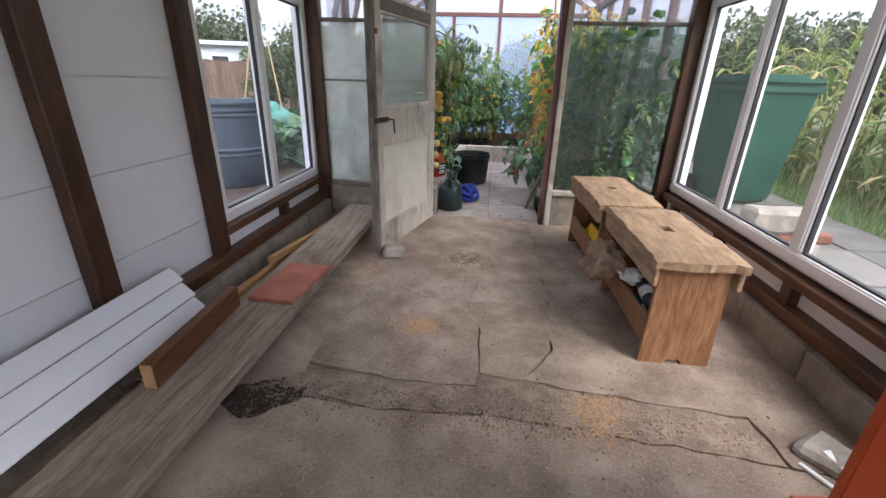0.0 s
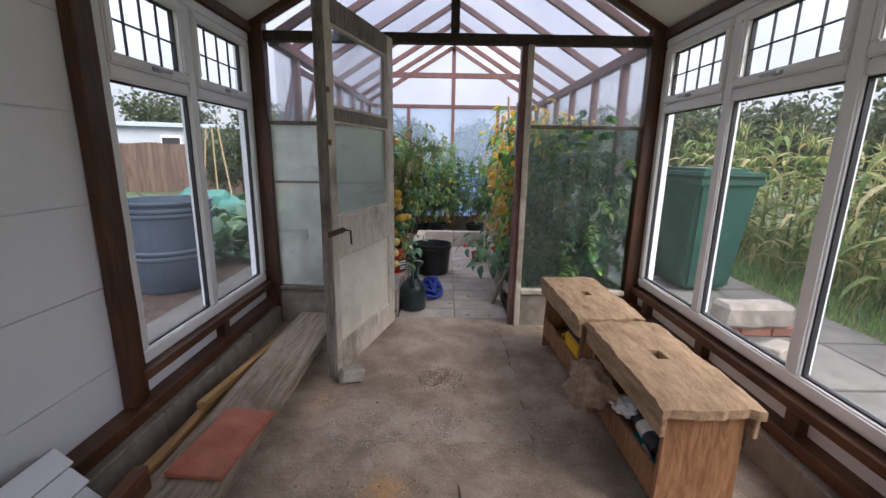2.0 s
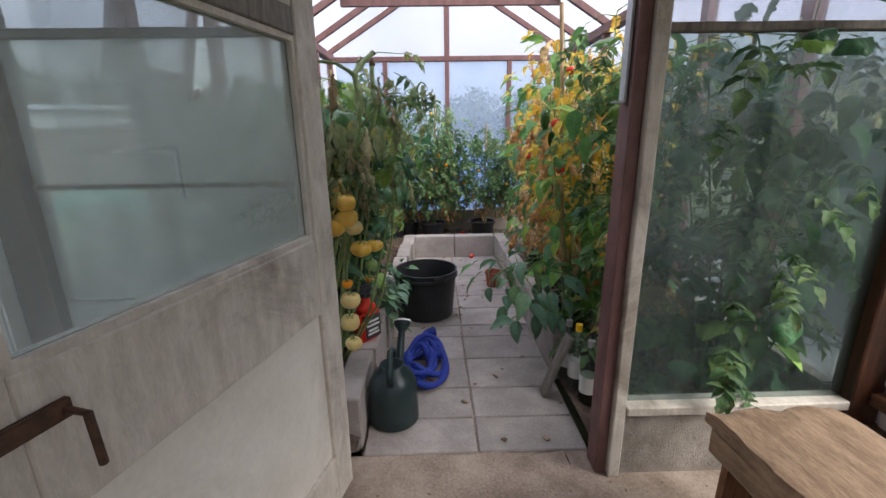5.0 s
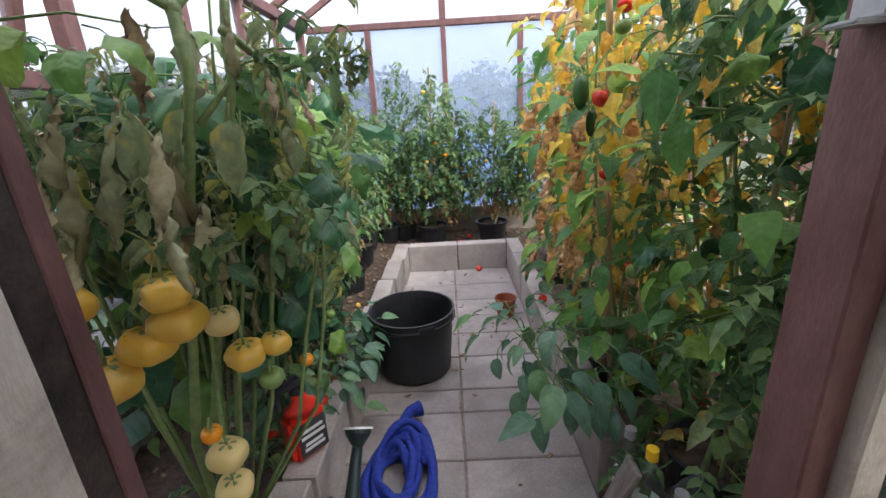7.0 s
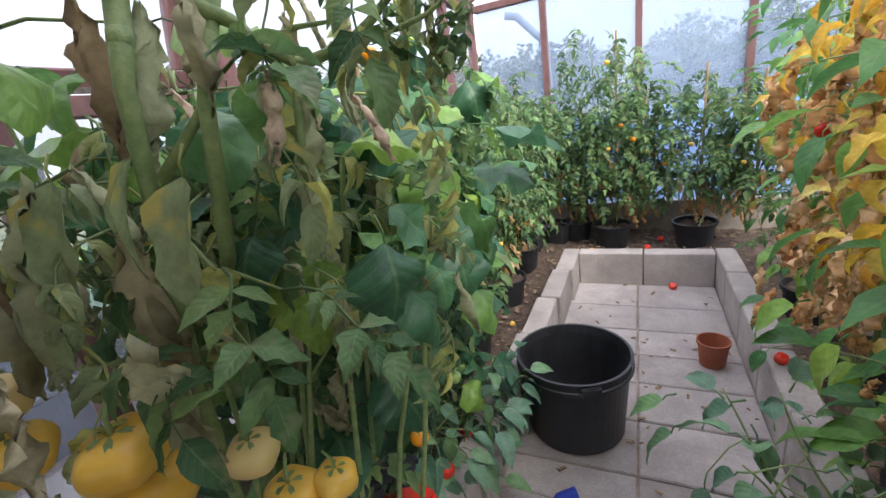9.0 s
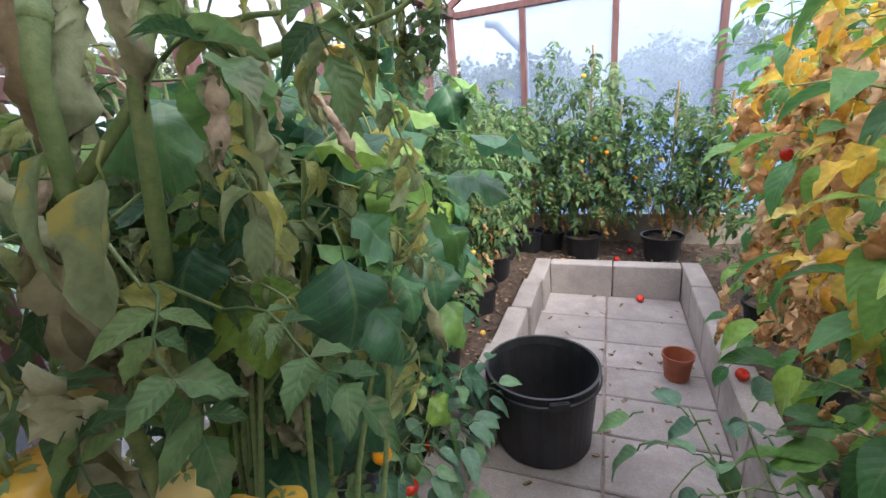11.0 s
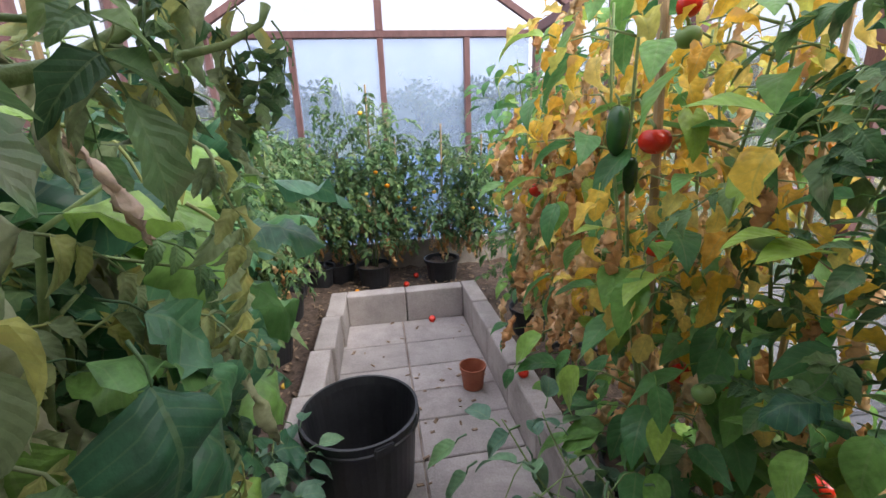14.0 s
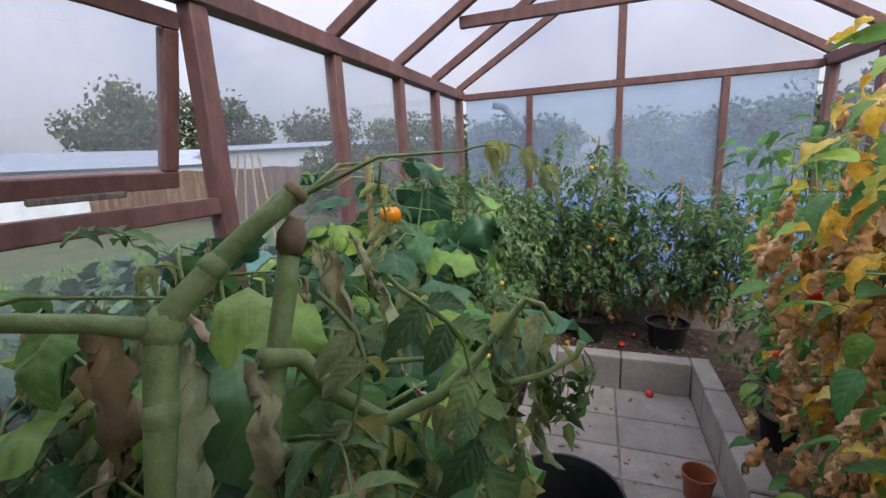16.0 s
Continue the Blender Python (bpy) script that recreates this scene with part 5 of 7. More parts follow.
# ---- plants ----
def blade(bm, m, L, W, droop=0.8, fold=0.25, wave=0.25, seed=0.0, n=7, lobe=0.0, tip=1.0):
    """A leaf blade along +y, bent down by droop radians, folded along its midrib, with an uneven edge."""
    y = z = 0.0
    rows = []
    for i in range(n + 1):
        t = i / n
        a = 0.25 - droop * t
        if i:
            y += L / n * math.cos(a)
            z += L / n * math.sin(a)
        w = W * max(0.02, math.sin(math.pi * min(1, t ** 0.72)) ** 0.85 * (1 - 0.35 * tip * t)) * (1 + lobe * math.sin(t * 19 + seed))
        if i == n:
            w = W * 0.02
        row = []
        for u in (-1, -0.5, 0, 0.5, 1):
            zz = fold * abs(u) * w + wave * w * noise.noise(Vector((u * 1.7, t * 4.2, seed))) * (abs(u) + 0.15)
            cu = 1 - 0.15 * abs(u) * fold
            row.append(bm.verts.new(m @ Vector((u * w * cu, y - zz * math.sin(a) * 0.5, z + zz))))
        rows.append(row)
    lay = bm.loops.layers.uv.verify()
    for i, (r0, r1) in enumerate(zip(rows, rows[1:])):
        for k in range(4):
            f = bm.faces.new((r0[k], r0[k + 1], r1[k + 1], r1[k]))
            u0, u1 = k / 2 - 1, (k + 1) / 2 - 1
            for lp, c in zip(f.loops, ((u0, i / n), (u1, i / n), (u1, (i + 1) / n), (u0, (i + 1) / n))):
                lp[lay].uv = c


def simple_leaf(name, mat, L, W, droop, fold, wave, seed, lobe=0.0, petiole=0.04, tip=1.0):
    bm = bmesh.new()
    tube([(0, 0, 0), (0, petiole * 0.6, 0.006), (0, petiole, 0.0)], [0.0022, 0.0018, 0.0012], 4, bm)
    blade(bm, Matrix.Translation((0, petiole - 0.002, 0)), L, W, droop, fold, wave, seed, 10, lobe, tip)
    return link_mesh(name, bm, mat, True)


def compound_leaf(name, mat, L, seed, droop=0.7, curl=0.5, wither=0.0):
    """A tomato leaf: a drooping stalk with paired lobed leaflets."""
    bm = bmesh.new()
    rnd = random.Random(seed)
    pts, y, z = [], 0.0, 0.0
    n = 8
    for i in range(n + 1):
        a = 0.4 - (droop + 0.4) * i / n
        if i:
            y += L / n * math.cos(a)
            z += L / n * math.sin(a)
        pts.append(Vector((0.012 * math.sin(i + seed), y, z)))
    tube(pts, [0.003 - 0.00025 * i for i in range(n + 1)], 4, bm)
    for i in (2, 3, 5, 6, 7):
        for s in (-1, 1):
            l = L * rnd.uniform(0.26, 0.40) * (0.75 if i in (3, 6) else 1)
            m = Matrix.Translation(pts[i]) @ Matrix.Rotation(-s * rnd.uniform(0.9, 1.35), 4, "Z") @ Matrix.Rotation(rnd.uniform(-0.5, 0.2) - wither, 4, "X")
            blade(bm, m, l, l * rnd.uniform(0.22, 0.32) * (1 - 0.5 * wither), curl + rnd.uniform(0, 0.6) + wither, 0.35 + wither, 0.5 + wither, rnd.random() * 9, 6, 0.22)
    blade(bm, Matrix.Translation(pts[-1]) @ Matrix.Rotation(-0.7 - wither, 4, "X"), L * 0.42, L * 0.12 * (1 - 0.4 * wither), curl + wither, 0.35, 0.5, seed, 6, 0.22)
    return link_mesh(name, bm, mat, True)


def crumpled_leaf(name, mat, L, W, seed):
    """A withered leaf, rolled and twisted, hanging."""
    bm = bmesh.new()
    n, c = 18, 7
    rows = []
    for i in range(n + 1):
        t = i / n
        w = W * math.sin(math.pi * min(1, 0.06 + 0.92 * t)) * (1 + 0.5 * noise.noise(Vector((t * 5, seed, 1))))
        tw = 2.2 * t * math.sin(seed) + noise.noise(Vector((t * 3, seed, 4)))
        row = []
        for k in range(c):
            u = (k / (c - 1) - 0.5) * 2
            roll = u * (2.3 + 1.2 * noise.noise(Vector((t * 2, seed, 7))))
            x, yy = w * (math.sin(roll) * 0.75 + 0.3 * u), w * (math.cos(roll) * 0.7 + 0.25 * math.sin(u * 7 + t * 5))
            j = noise.noise_vector(Vector((u * 2, t * 6, seed))) * 0.9 * W + noise.noise_vector(Vector((u * 4, t * 13, seed))) * 0.5 * W
            row.append(bm.verts.new((x * math.cos(tw) - yy * math.sin(tw) + j.x + 0.15 * W * math.sin(t * 6 + seed), L * t * 0.25 + j.y + x * math.sin(tw) + yy * math.cos(tw), -L * t + j.z)))
        rows.append(row)
    for r0, r1 in zip(rows, rows[1:]):
        for k in range(c - 1):
            bm.faces.new((r0[k], r0[k + 1], r1[k + 1], r1[k]))
    return link_mesh(name, bm, mat, True)


LEAF = {
    "tomato": [compound_leaf("leaf", M_LEAF_TOM, 0.21, k, 0.6 + 0.15 * k, 0.6) for k in range(5)],
    "fading": [compound_leaf("leaf", M_LEAF_FADING, 0.20, k + 20, 1.1 + 0.1 * k, 0.9, 0.45) for k in range(4)],
    "dead": [crumpled_leaf("withered_leaf", M_LEAF_DEAD, 0.17, 0.0155, 1.0 + k * 1.7) for k in range(5)],
    "tan": [crumpled_leaf("withered_leaf", M_LEAF_TAN, 0.11, 0.018, 2.0 + k * 1.3) for k in range(5)],
    "hang": [simple_leaf("leaf", M_LEAF_FADING, 0.19, 0.045, 0.7, 0.5, 0.5, 3.0 + k, 0.1) for k in range(3)],
    "broad": [simple_leaf("leaf", M_LEAF_BROAD, 0.15, 0.064, 0.9 + 0.25 * k, -0.38, 0.85, k * 2.3, 0.08, 0.05, 0.5) for k in range(5)],
    "pepper": [simple_leaf("leaf", M_LEAF_PEPPER, 0.135, 0.040, 0.6 + 0.2 * k, 0.22, 0.25, k * 1.9, 0, 0.03) for k in range(5)],
    "chilli": [simple_leaf("leaf", M_LEAF_CHILLI, 0.085, 0.025, 0.6 + 0.3 * k, 0.3, 0.25, k * 3.1, 0, 0.03) for k in range(4)],
    "yellow": [simple_leaf("leaf", M_LEAF_YELLOW, 0.105, 0.033, 0.9 + 0.35 * k, 0.5, 1.1, k * 1.3, 0.16, 0.03) for k in range(5)],
}


def fruit_mesh(name, mat, r, flat=0.8, ribs=5, depth=0.06, n=16):
    bm = bmesh.new()
    bmesh.ops.create_uvsphere(bm, u_segments=n, v_segments=10, radius=1)
    for v in bm.verts:
        a = math.atan2(v.co.y, v.co.x)
        k = 1 - depth * (0.5 + 0.5 * math.cos(a * ribs)) * (1 - abs(v.co.z) * 0.2)
        dip = 0.22 * max(0, v.co.z - 0.7) / 0.3
        v.co = Vector((v.co.x * k * r, v.co.y * k * r, (v.co.z - dip) * r * flat))
    return link_mesh(name, bm, mat, True)


def calyx_mesh(name, r):
    bm = bmesh.new()
    for k in range(5):
        blade(bm, Matrix.Rotation(k * 1.257, 4, "Z") @ Matrix.Translation((0, 0.1 * r, 0)), r * 0.75, r * 0.13, 0.9, 0.2, 0.2, k, 3)
    tube([(0, 0, -0.004), (0, r * 0.1, r * 0.4), (0, r * 0.5, r * 0.9)], [0.004, 0.0035, 0.003], 5, bm)
    return link_mesh(name, bm, M_STEM, True)


FRUIT = {"big": fruit_mesh("tomato", M_TOM_YELLOW, 0.055, 0.76, 5, 0.13, 24), "pale": fruit_mesh("tomato", M_TOM_PALE, 0.05, 0.82, 4, 0.1, 24), "orange": fruit_mesh("tomato", M_TOM_ORANGE, 0.019, 0.9, 5, 0.03),
         "amber": fruit_mesh("tomato", M_TOM_YELLOW, 0.017, 0.95, 5, 0.03), "green": fruit_mesh("tomato", M_TOM_GREEN, 0.021, 0.92, 5, 0.03), "red": fruit_mesh("pepper", M_TOM_RED, 0.032, 0.85, 4, 0.14),
         "long": fruit_mesh("pepper", M_PEPPER_GREEN, 0.03, 2.4, 4, 0.2), "cherry": fruit_mesh("tomato", M_TOM_RED, 0.025, 0.9, 5, 0.03)}
CALYX = {k: calyx_mesh("calyx", r) for k, r in (("big", 0.05), ("pale", 0.045), ("orange", 0.019), ("amber", 0.017), ("green", 0.02), ("red", 0.03), ("long", 0.03), ("cherry", 0.024))}


def hang_fruit(plant, kind, p, scale=1.0, turn=0.0, tilt=0.0):
    f = new(FRUIT[kind].name, FRUIT[kind])
    f.parent, f.matrix_local = plant, Matrix.Translation(p) @ Matrix.Rotation(turn, 4, "Z") @ Matrix.Rotation(tilt, 4, "X") @ Matrix.Scale(scale, 4)
    c = new("calyx", CALYX[kind])
    top = {"big": 0.034, "pale": 0.033, "long": 0.058}.get(kind, 0.014)
    c.parent, c.matrix_local = f, Matrix.Translation((0, 0, top))
    return f


def plant(name, label, x, y, h, leaves, seed, lean=(0, 0), stems=3, spread=0.16, fruits=(), cane=0.0, stem_r=0.007, z0=0.06, group="", joined=False, dry=False, category="plant", bare=None):
    """A plant with bent stems, side shoots, single leaves and fruit. leaves: (kind, how many, low, high, reach, smallest, largest)."""
    rnd = random.Random(seed)
    p = thing(name, label, category, Matrix.Translation((x, y, z0)), group=group)
    lines = []
    for s in range(stems):
        a = 2 * math.pi * s / stems + rnd.random()
        hh = h * rnd.uniform(0.8, 1.0)
        pts = []
        for i in range(13):
            t = i / 12
            pts.append(Vector((spread * 0.8 * math.cos(a) * t + lean[0] * t + 0.025 * math.sin(5 * t + seed + s), spread * 0.8 * math.sin(a) * t + lean[1] * t + 0.025 * math.cos(6 * t + s), hh * t)))
        lines.append(pts)
        part("stem", tube(pts, [stem_r * (1 - 0.6 * i / 12) for i in range(13)], 6), M_STEM_DRY if dry else M_STEM, p, smooth=True)
    if cane:
        part("cane", tube([(0.03, 0.02, 0.05), (0.03 + lean[0] * 0.6, 0.02 + lean[1] * 0.6, cane)], 0.0075, 7), M_CANE, p, "bamboo cane")
    bulk = {}
    for kind, count, low, high, reach, s0, s1 in leaves:
        for k in range(count):
            t = low + (high - low) * rnd.random()
            line = rnd.choice(lines)
            i = min(11.99, t * 12)
            q = line[int(i)].lerp(line[int(i) + 1], i - int(i))
            a = rnd.uniform(0, 2 * math.pi)
            d = reach * math.sqrt(rnd.random())
            hanging = kind in ("dead", "tan")
            pos = q + Vector((math.sin(-a) * d, math.cos(a) * d, rnd.uniform(-0.05, 0.05)))
            if bare and pos.y < bare[0] and pos.z < bare[1]:
                continue
            m = Matrix.Translation(pos) @ Matrix.Rotation(a + rnd.uniform(-0.5, 0.5), 4, "Z") @ Matrix.Rotation(rnd.uniform(-0.35, 0.25) if hanging else rnd.uniform(-1.25, 0.25) - (0.6 if kind == "hang" else 0), 4, "X") @ Matrix.Rotation(rnd.uniform(-0.4, 0.4), 4, "Y") @ Matrix.Scale(rnd.uniform(s0, s1), 4)
            mesh = rnd.choice(LEAF[kind])
            if joined or k > 240:
                bulk.setdefault(kind, []).append((mesh, m))
            else:
                o = new(mesh.name, mesh)
                o.parent, o.matrix_local = p, m
            if k % 5 == 0 and d > 0.06 and not hanging:
                bulk.setdefault("twigs", []).append((q, pos))
    for kind, items in bulk.items():
        bm = bmesh.new()
        if kind == "twigs":
            for q, pos in items:
                tube([q, q.lerp(pos, 0.5) + Vector((0, 0, 0.02)), pos], [stem_r * 0.45, stem_r * 0.35, 0.0015], 5, bm)
            tagged(part("side_growth", bm, M_STEM_DRY if dry else M_STEM, p, smooth=True), kind="stuff")
        else:
            for mesh, m in items:
                n0 = len(bm.verts)
                bm.from_mesh(mesh)
                bm.verts.ensure_lookup_table()
                for v in bm.verts[n0:]:
                    v.co = m @ v.co
            tagged(part("foliage", bm, LEAF[kind][0].materials[0], p, smooth=True), kind="stuff")
    for kind, count, low, high, reach in fruits:
        for k in range(count):
            t = rnd.uniform(low, high)
            q = rnd.choice(lines)[int(t * 11.9)]
            a = rnd.uniform(0, 6.28)
            hang_fruit(p, kind, q + Vector((math.cos(a) * reach, math.sin(a) * reach, -0.03)), rnd.uniform(0.8, 1.15), a)
    return p


TP, PP = "tomato plant", "pepper plant"
# left bed
l1 = plant("tomato_plant", "tall half-withered tomato plant with big yellow fruit", -0.63, 3.88, 1.46, [("fading", 110, 0.62, 1.0, 0.23, 0.5, 0.85), ("dead", 175, 0.6, 0.98, 0.25, 0.45, 0.95), ("tomato", 80, 0.6, 1.0, 0.22, 0.5, 0.8), ("hang", 10, 0.7, 0.9, 0.22, 0.4, 0.6), ("broad", 50, 0.6, 1.0, 0.26, 0.5, 0.85), ("tomato", 50, 0.15, 0.5, 0.1, 0.6, 0.9)], 11, (0.03, 0.0), 9, 0.26, stem_r=0.007, group="tomato plants in the beds", bare=(0.05, 1.02))
for kind, px, py, pz, sc, tn in (("big", -0.45, 3.649, 1.003, 0.82, 0.3), ("big", -0.454, 3.66, 0.945, 0.92, 1.2), ("big", -0.495, 3.635, 0.915, 0.85, 2.2), ("big", -0.555, 3.61, 0.865, 0.95, 0.7), ("big", -0.428, 3.797, 0.791, 0.8, 0.4), ("big", -0.379, 3.835, 0.794, 0.65, 2.0), ("pale", -0.448, 3.774, 0.884, 0.75, 0.5), ("pale", -0.475, 3.712, 1.055, 0.75, 0.2), ("big", -0.585, 3.61, 1.0, 0.78, 1.0), ("pale", -0.60, 3.62, 1.06, 0.7, 1.6), ("pale", -0.47, 3.72, 0.60, 0.85, 1.5), ("pale", -0.48, 3.73, 0.50, 0.85, 0.2), ("pale", -0.47, 3.72, 0.41, 0.7, 0.9), ("green", -0.395, 3.82, 0.715, 1.3, 0), ("orange", -0.47, 3.69, 0.68, 1.1, 0), ("pale", -0.49, 3.70, 0.93, 0.8, 2.0)):
    hang_fruit(l1, kind, Vector((px + 0.63, py - 3.88, pz - 0.06)), sc, tn, 0.15)
for kind, px, py, pz, sc, tn in (("dead", -0.364, 3.651, 1.14, 1.0, 0.3), ("dead", -0.53, 3.62, 1.27, 1.3, 1.0), ("dead", -0.47, 3.67, 1.28, 1.2, 2.0), ("dead", -0.42, 3.70, 1.22, 1.1, 0.6), ("dead", -0.58, 3.56, 1.22, 1.4, 2.5)):
    o = new("withered_leaf", LEAF[kind][int(tn * 2) % 5])
    o.parent, o.matrix_local = l1, Matrix.Translation((px + 0.63, py - 3.88, pz - 0.06)) @ Matrix.Rotation(tn, 4, "Z") @ Matrix.Scale(sc, 4)
for px, py, pz, sc, tn in ((-0.325, 3.73, 1.29, 0.72, 3.3), (-0.40, 3.74, 1.31, 0.65, 2.8), (-0.47, 3.70, 1.30, 0.7, 3.6)):
    o = new("leaf", LEAF["hang"][int(tn * 10) % 3])
    o.parent, o.matrix_local = l1, Matrix.Translation((px + 0.63, py - 3.88, pz - 0.06)) @ Matrix.Rotation(tn, 4, "Z") @ Matrix.Rotation(-1.25, 4, "X") @ Matrix.Scale(sc, 4)
plant("tomato_plant", "tall tomato plant with broad green leaves", -0.84, 4.22, 1.42, [("fading", 30, 0.4, 1.0, 0.22, 0.8, 1.2), ("broad", 170, 0.42, 1.0, 0.27, 0.7, 1.2), ("tomato", 40, 0.4, 0.95, 0.24, 0.7, 1.1)], 12, (0.05, 0), 4, 0.22, group="tomato plants in the beds")
l3 = plant("tomato_plant", "bushy tomato plant with large dark leaves, orange fruit", -0.70, 4.50, 1.52, [("broad", 240, 0.2, 1.0, 0.24, 0.65, 1.15), ("tomato", 40, 0.05, 0.9, 0.2, 0.7, 1.1), ("dead", 14, 0.1, 0.6, 0.2, 0.4, 0.8)], 13, (0.02, 0.0), 5, 0.22, [("green", 8, 0.25, 0.55, 0.27)], 1.5, group="tomato plants in the beds", bare=(0.02, 0.62))
for kind, px, py, pz, sc in (("orange", -0.542, 4.40, 1.43, 1.3), ("orange", -0.45, 4.38, 1.22, 1.1), ("orange", -0.43, 4.55, 1.0, 1.2), ("orange", -0.42, 4.58, 0.97, 1.0), ("amber", -0.42, 4.50, 0.85, 1.2), ("amber", -0.41, 4.53, 0.83, 1.1), ("amber", -0.43, 4.48, 0.82, 1.1), ("green", -0.42, 4.50, 0.77, 1.2), ("green", -0.41, 4.52, 0.74, 1.1), ("orange", -0.47, 4.20, 0.52, 1.3)):
    hang_fruit(l3, kind, Vector((px + 0.70, py - 4.50, pz - 0.06)), sc, px * 40, 0.1)
plant("tomato_plant", "bushy tomato plant with dark green leaves", -0.90, 4.92, 1.5, [("broad", 200, 0.32, 1.0, 0.25, 0.75, 1.25), ("tomato", 70, 0.3, 1.0, 0.24, 0.7, 1.1)], 14, (0.03, 0), 4, 0.22, [("amber", 8, 0.3, 0.8, 0.24), ("green", 6, 0.2, 0.6, 0.22)], group="tomato plants in the beds")
plant("tomato_plant", "tomato plant with dry lower leaves and yellow fruit", -0.88, 5.36, 1.3, [("tomato", 150, 0.38, 1.0, 0.22, 0.65, 1.0), ("tan", 60, 0.15, 0.6, 0.18, 0.6, 1.0), ("broad", 39, 0.6, 1.0, 0.2, 0.51, 0.85)], 15, (0.0, 0), 4, 0.2, [("amber", 14, 0.3, 0.7, 0.22), ("green", 14, 0.2, 0.7, 0.22)], 1.2, group="tomato plants in the beds")
far_leaves = [("tomato", 150, 0.28, 1.0, 0.2, 0.6, 0.95), ("tan", 40, 0.1, 0.45, 0.14, 0.6, 1.0), ("dead", 20, 0.1, 0.5, 0.14, 0.4, 0.7)]
for k, (x, y, h) in enumerate(((-0.80, 5.9, 1.2), (-1.0, 5.65, 1.25), (-0.86, 6.42, 1.3), (-1.0, 6.15, 1.25), (-0.88, 6.88, 1.25), (-0.62, 7.1, 1.1), (-0.42, 7.15, 1.0), (-0.15, 7.0, 1.52), (0.42, 7.02, 1.2), (0.05, 7.15, 1.1), (0.75, 7.0, 1.1))):
    plant("tomato_plant", "potted tomato plant with dry lower stems and orange fruit", x, y, h, far_leaves, 30 + k, (0.02, 0), 3, 0.2, [("orange", 5, 0.3, 0.7, 0.18), ("amber", 5, 0.4, 0.95, 0.18)], h * 0.95, 0.006, 0.2, "potted tomato plants", True)
for k, (x, y) in enumerate(((-0.60, 4.50), (-0.58, 4.68), (-0.70, 4.40))):
    plant("chilli_plant", "low chilli plant with small red fruit beside kerb", x, y, 0.42, [("chilli", 90, 0.2, 1.0, 0.15, 0.8, 1.35)], 50 + k, (0.05, 0.0), 4, 0.16, [("cherry", 2, 0.4, 0.8, 0.12)], 0, 0.004, group="small chilli plants")
# right bed
r1 = plant("tomato_plant", "tall leafy plant with pale green leaves", 0.76, 4.0, 1.66, [("broad", 30, 0.3, 1.0, 0.17, 0.5, 0.9), ("tomato", 110, 0.08, 1.0, 0.18, 0.6, 0.9), ("pepper", 70, 0.4, 1.0, 0.18, 0.6, 1.0), ("hang", 12, 0.1, 0.4, 0.2, 0.6, 0.9), ("yellow", 16, 0.1, 0.9, 0.22, 0.68, 1.02)], 61, (0.03, 0), 4, 0.18, cane=1.5, group="plants in the opposite bed")
for px, py, pz, sc, tn, tilt in ((0.43, 3.87, 1.34, 0.95, 2.7, -1.3), (0.50, 3.90, 1.24, 0.9, 2.3, -1.3)):
    o = new("leaf", LEAF["pepper"][int(tn * 10) % 5])
    o.parent, o.matrix_local = r1, Matrix.Translation((px - 0.76, py - 4.0, pz - 0.06)) @ Matrix.Rotation(tn, 4, "Z") @ Matrix.Rotation(tilt, 4, "X") @ Matrix.Scale(sc, 4)
    part("side_shoot", tube([(0.0, 0.0, pz - 0.16), ((px - 0.76) * 0.6, (py - 4.0) * 0.6, pz - 0.07), (px - 0.76, py - 4.0, pz - 0.06)], [0.005, 0.004, 0.002], 6), M_STEM, r1, smooth=True)
plant("tomato_plant", "dense leafy plant pressed against dirty glazing", 1.06, 3.78, 1.7, [("broad", 110, 0.1, 1.0, 0.24, 0.6, 1.0), ("tomato", 170, 0.02, 1.0, 0.26, 0.7, 1.1)], 72, (-0.08, 0), 4, 0.26, cane=1.5, group="plants in the opposite bed")
plant("pepper_plant", "tall pepper plant with yellowing leaves and red peppers", 0.93, 4.40, 1.75, [("pepper", 95, 0.05, 0.55, 0.24, 0.8, 1.2), ("pepper", 26, 0.6, 1.0, 0.22, 0.7, 1.1), ("yellow", 190, 0.4, 1.0, 0.24, 0.5, 0.98), ("tan", 45, 0.25, 0.9, 0.22, 0.8, 1.3)], 62, (-0.02, 0), 4, 0.24, [("red", 4, 0.1, 0.35, 0.2)], 1.5, group="plants in the opposite bed")
r3 = plant("pepper_plant", "tall pepper plant with yellowing leaves on cane", 0.68, 4.52, 1.7, [("yellow", 120, 0.5, 1.0, 0.22, 0.5, 0.98), ("pepper", 105, 0.08, 0.65, 0.22, 0.75, 1.25), ("pepper", 40, 0.6, 1.0, 0.2, 0.8, 1.2), ("tan", 34, 0.25, 0.9, 0.2, 0.7, 1.2)], 63, (-0.03, -0.02), 4, 0.2, [("red", 3, 0.1, 0.3, 0.15), ("green", 4, 0.5, 0.9, 0.2)], 0, 0.008, group="plants in the opposite bed")
part("cane", tube([(-0.04, -0.05, 0.0), (-0.11, -0.07, 0.9), (-0.17, -0.08, 1.78)], 0.0105, 8), M_CANE, r3, "thick bamboo cane")
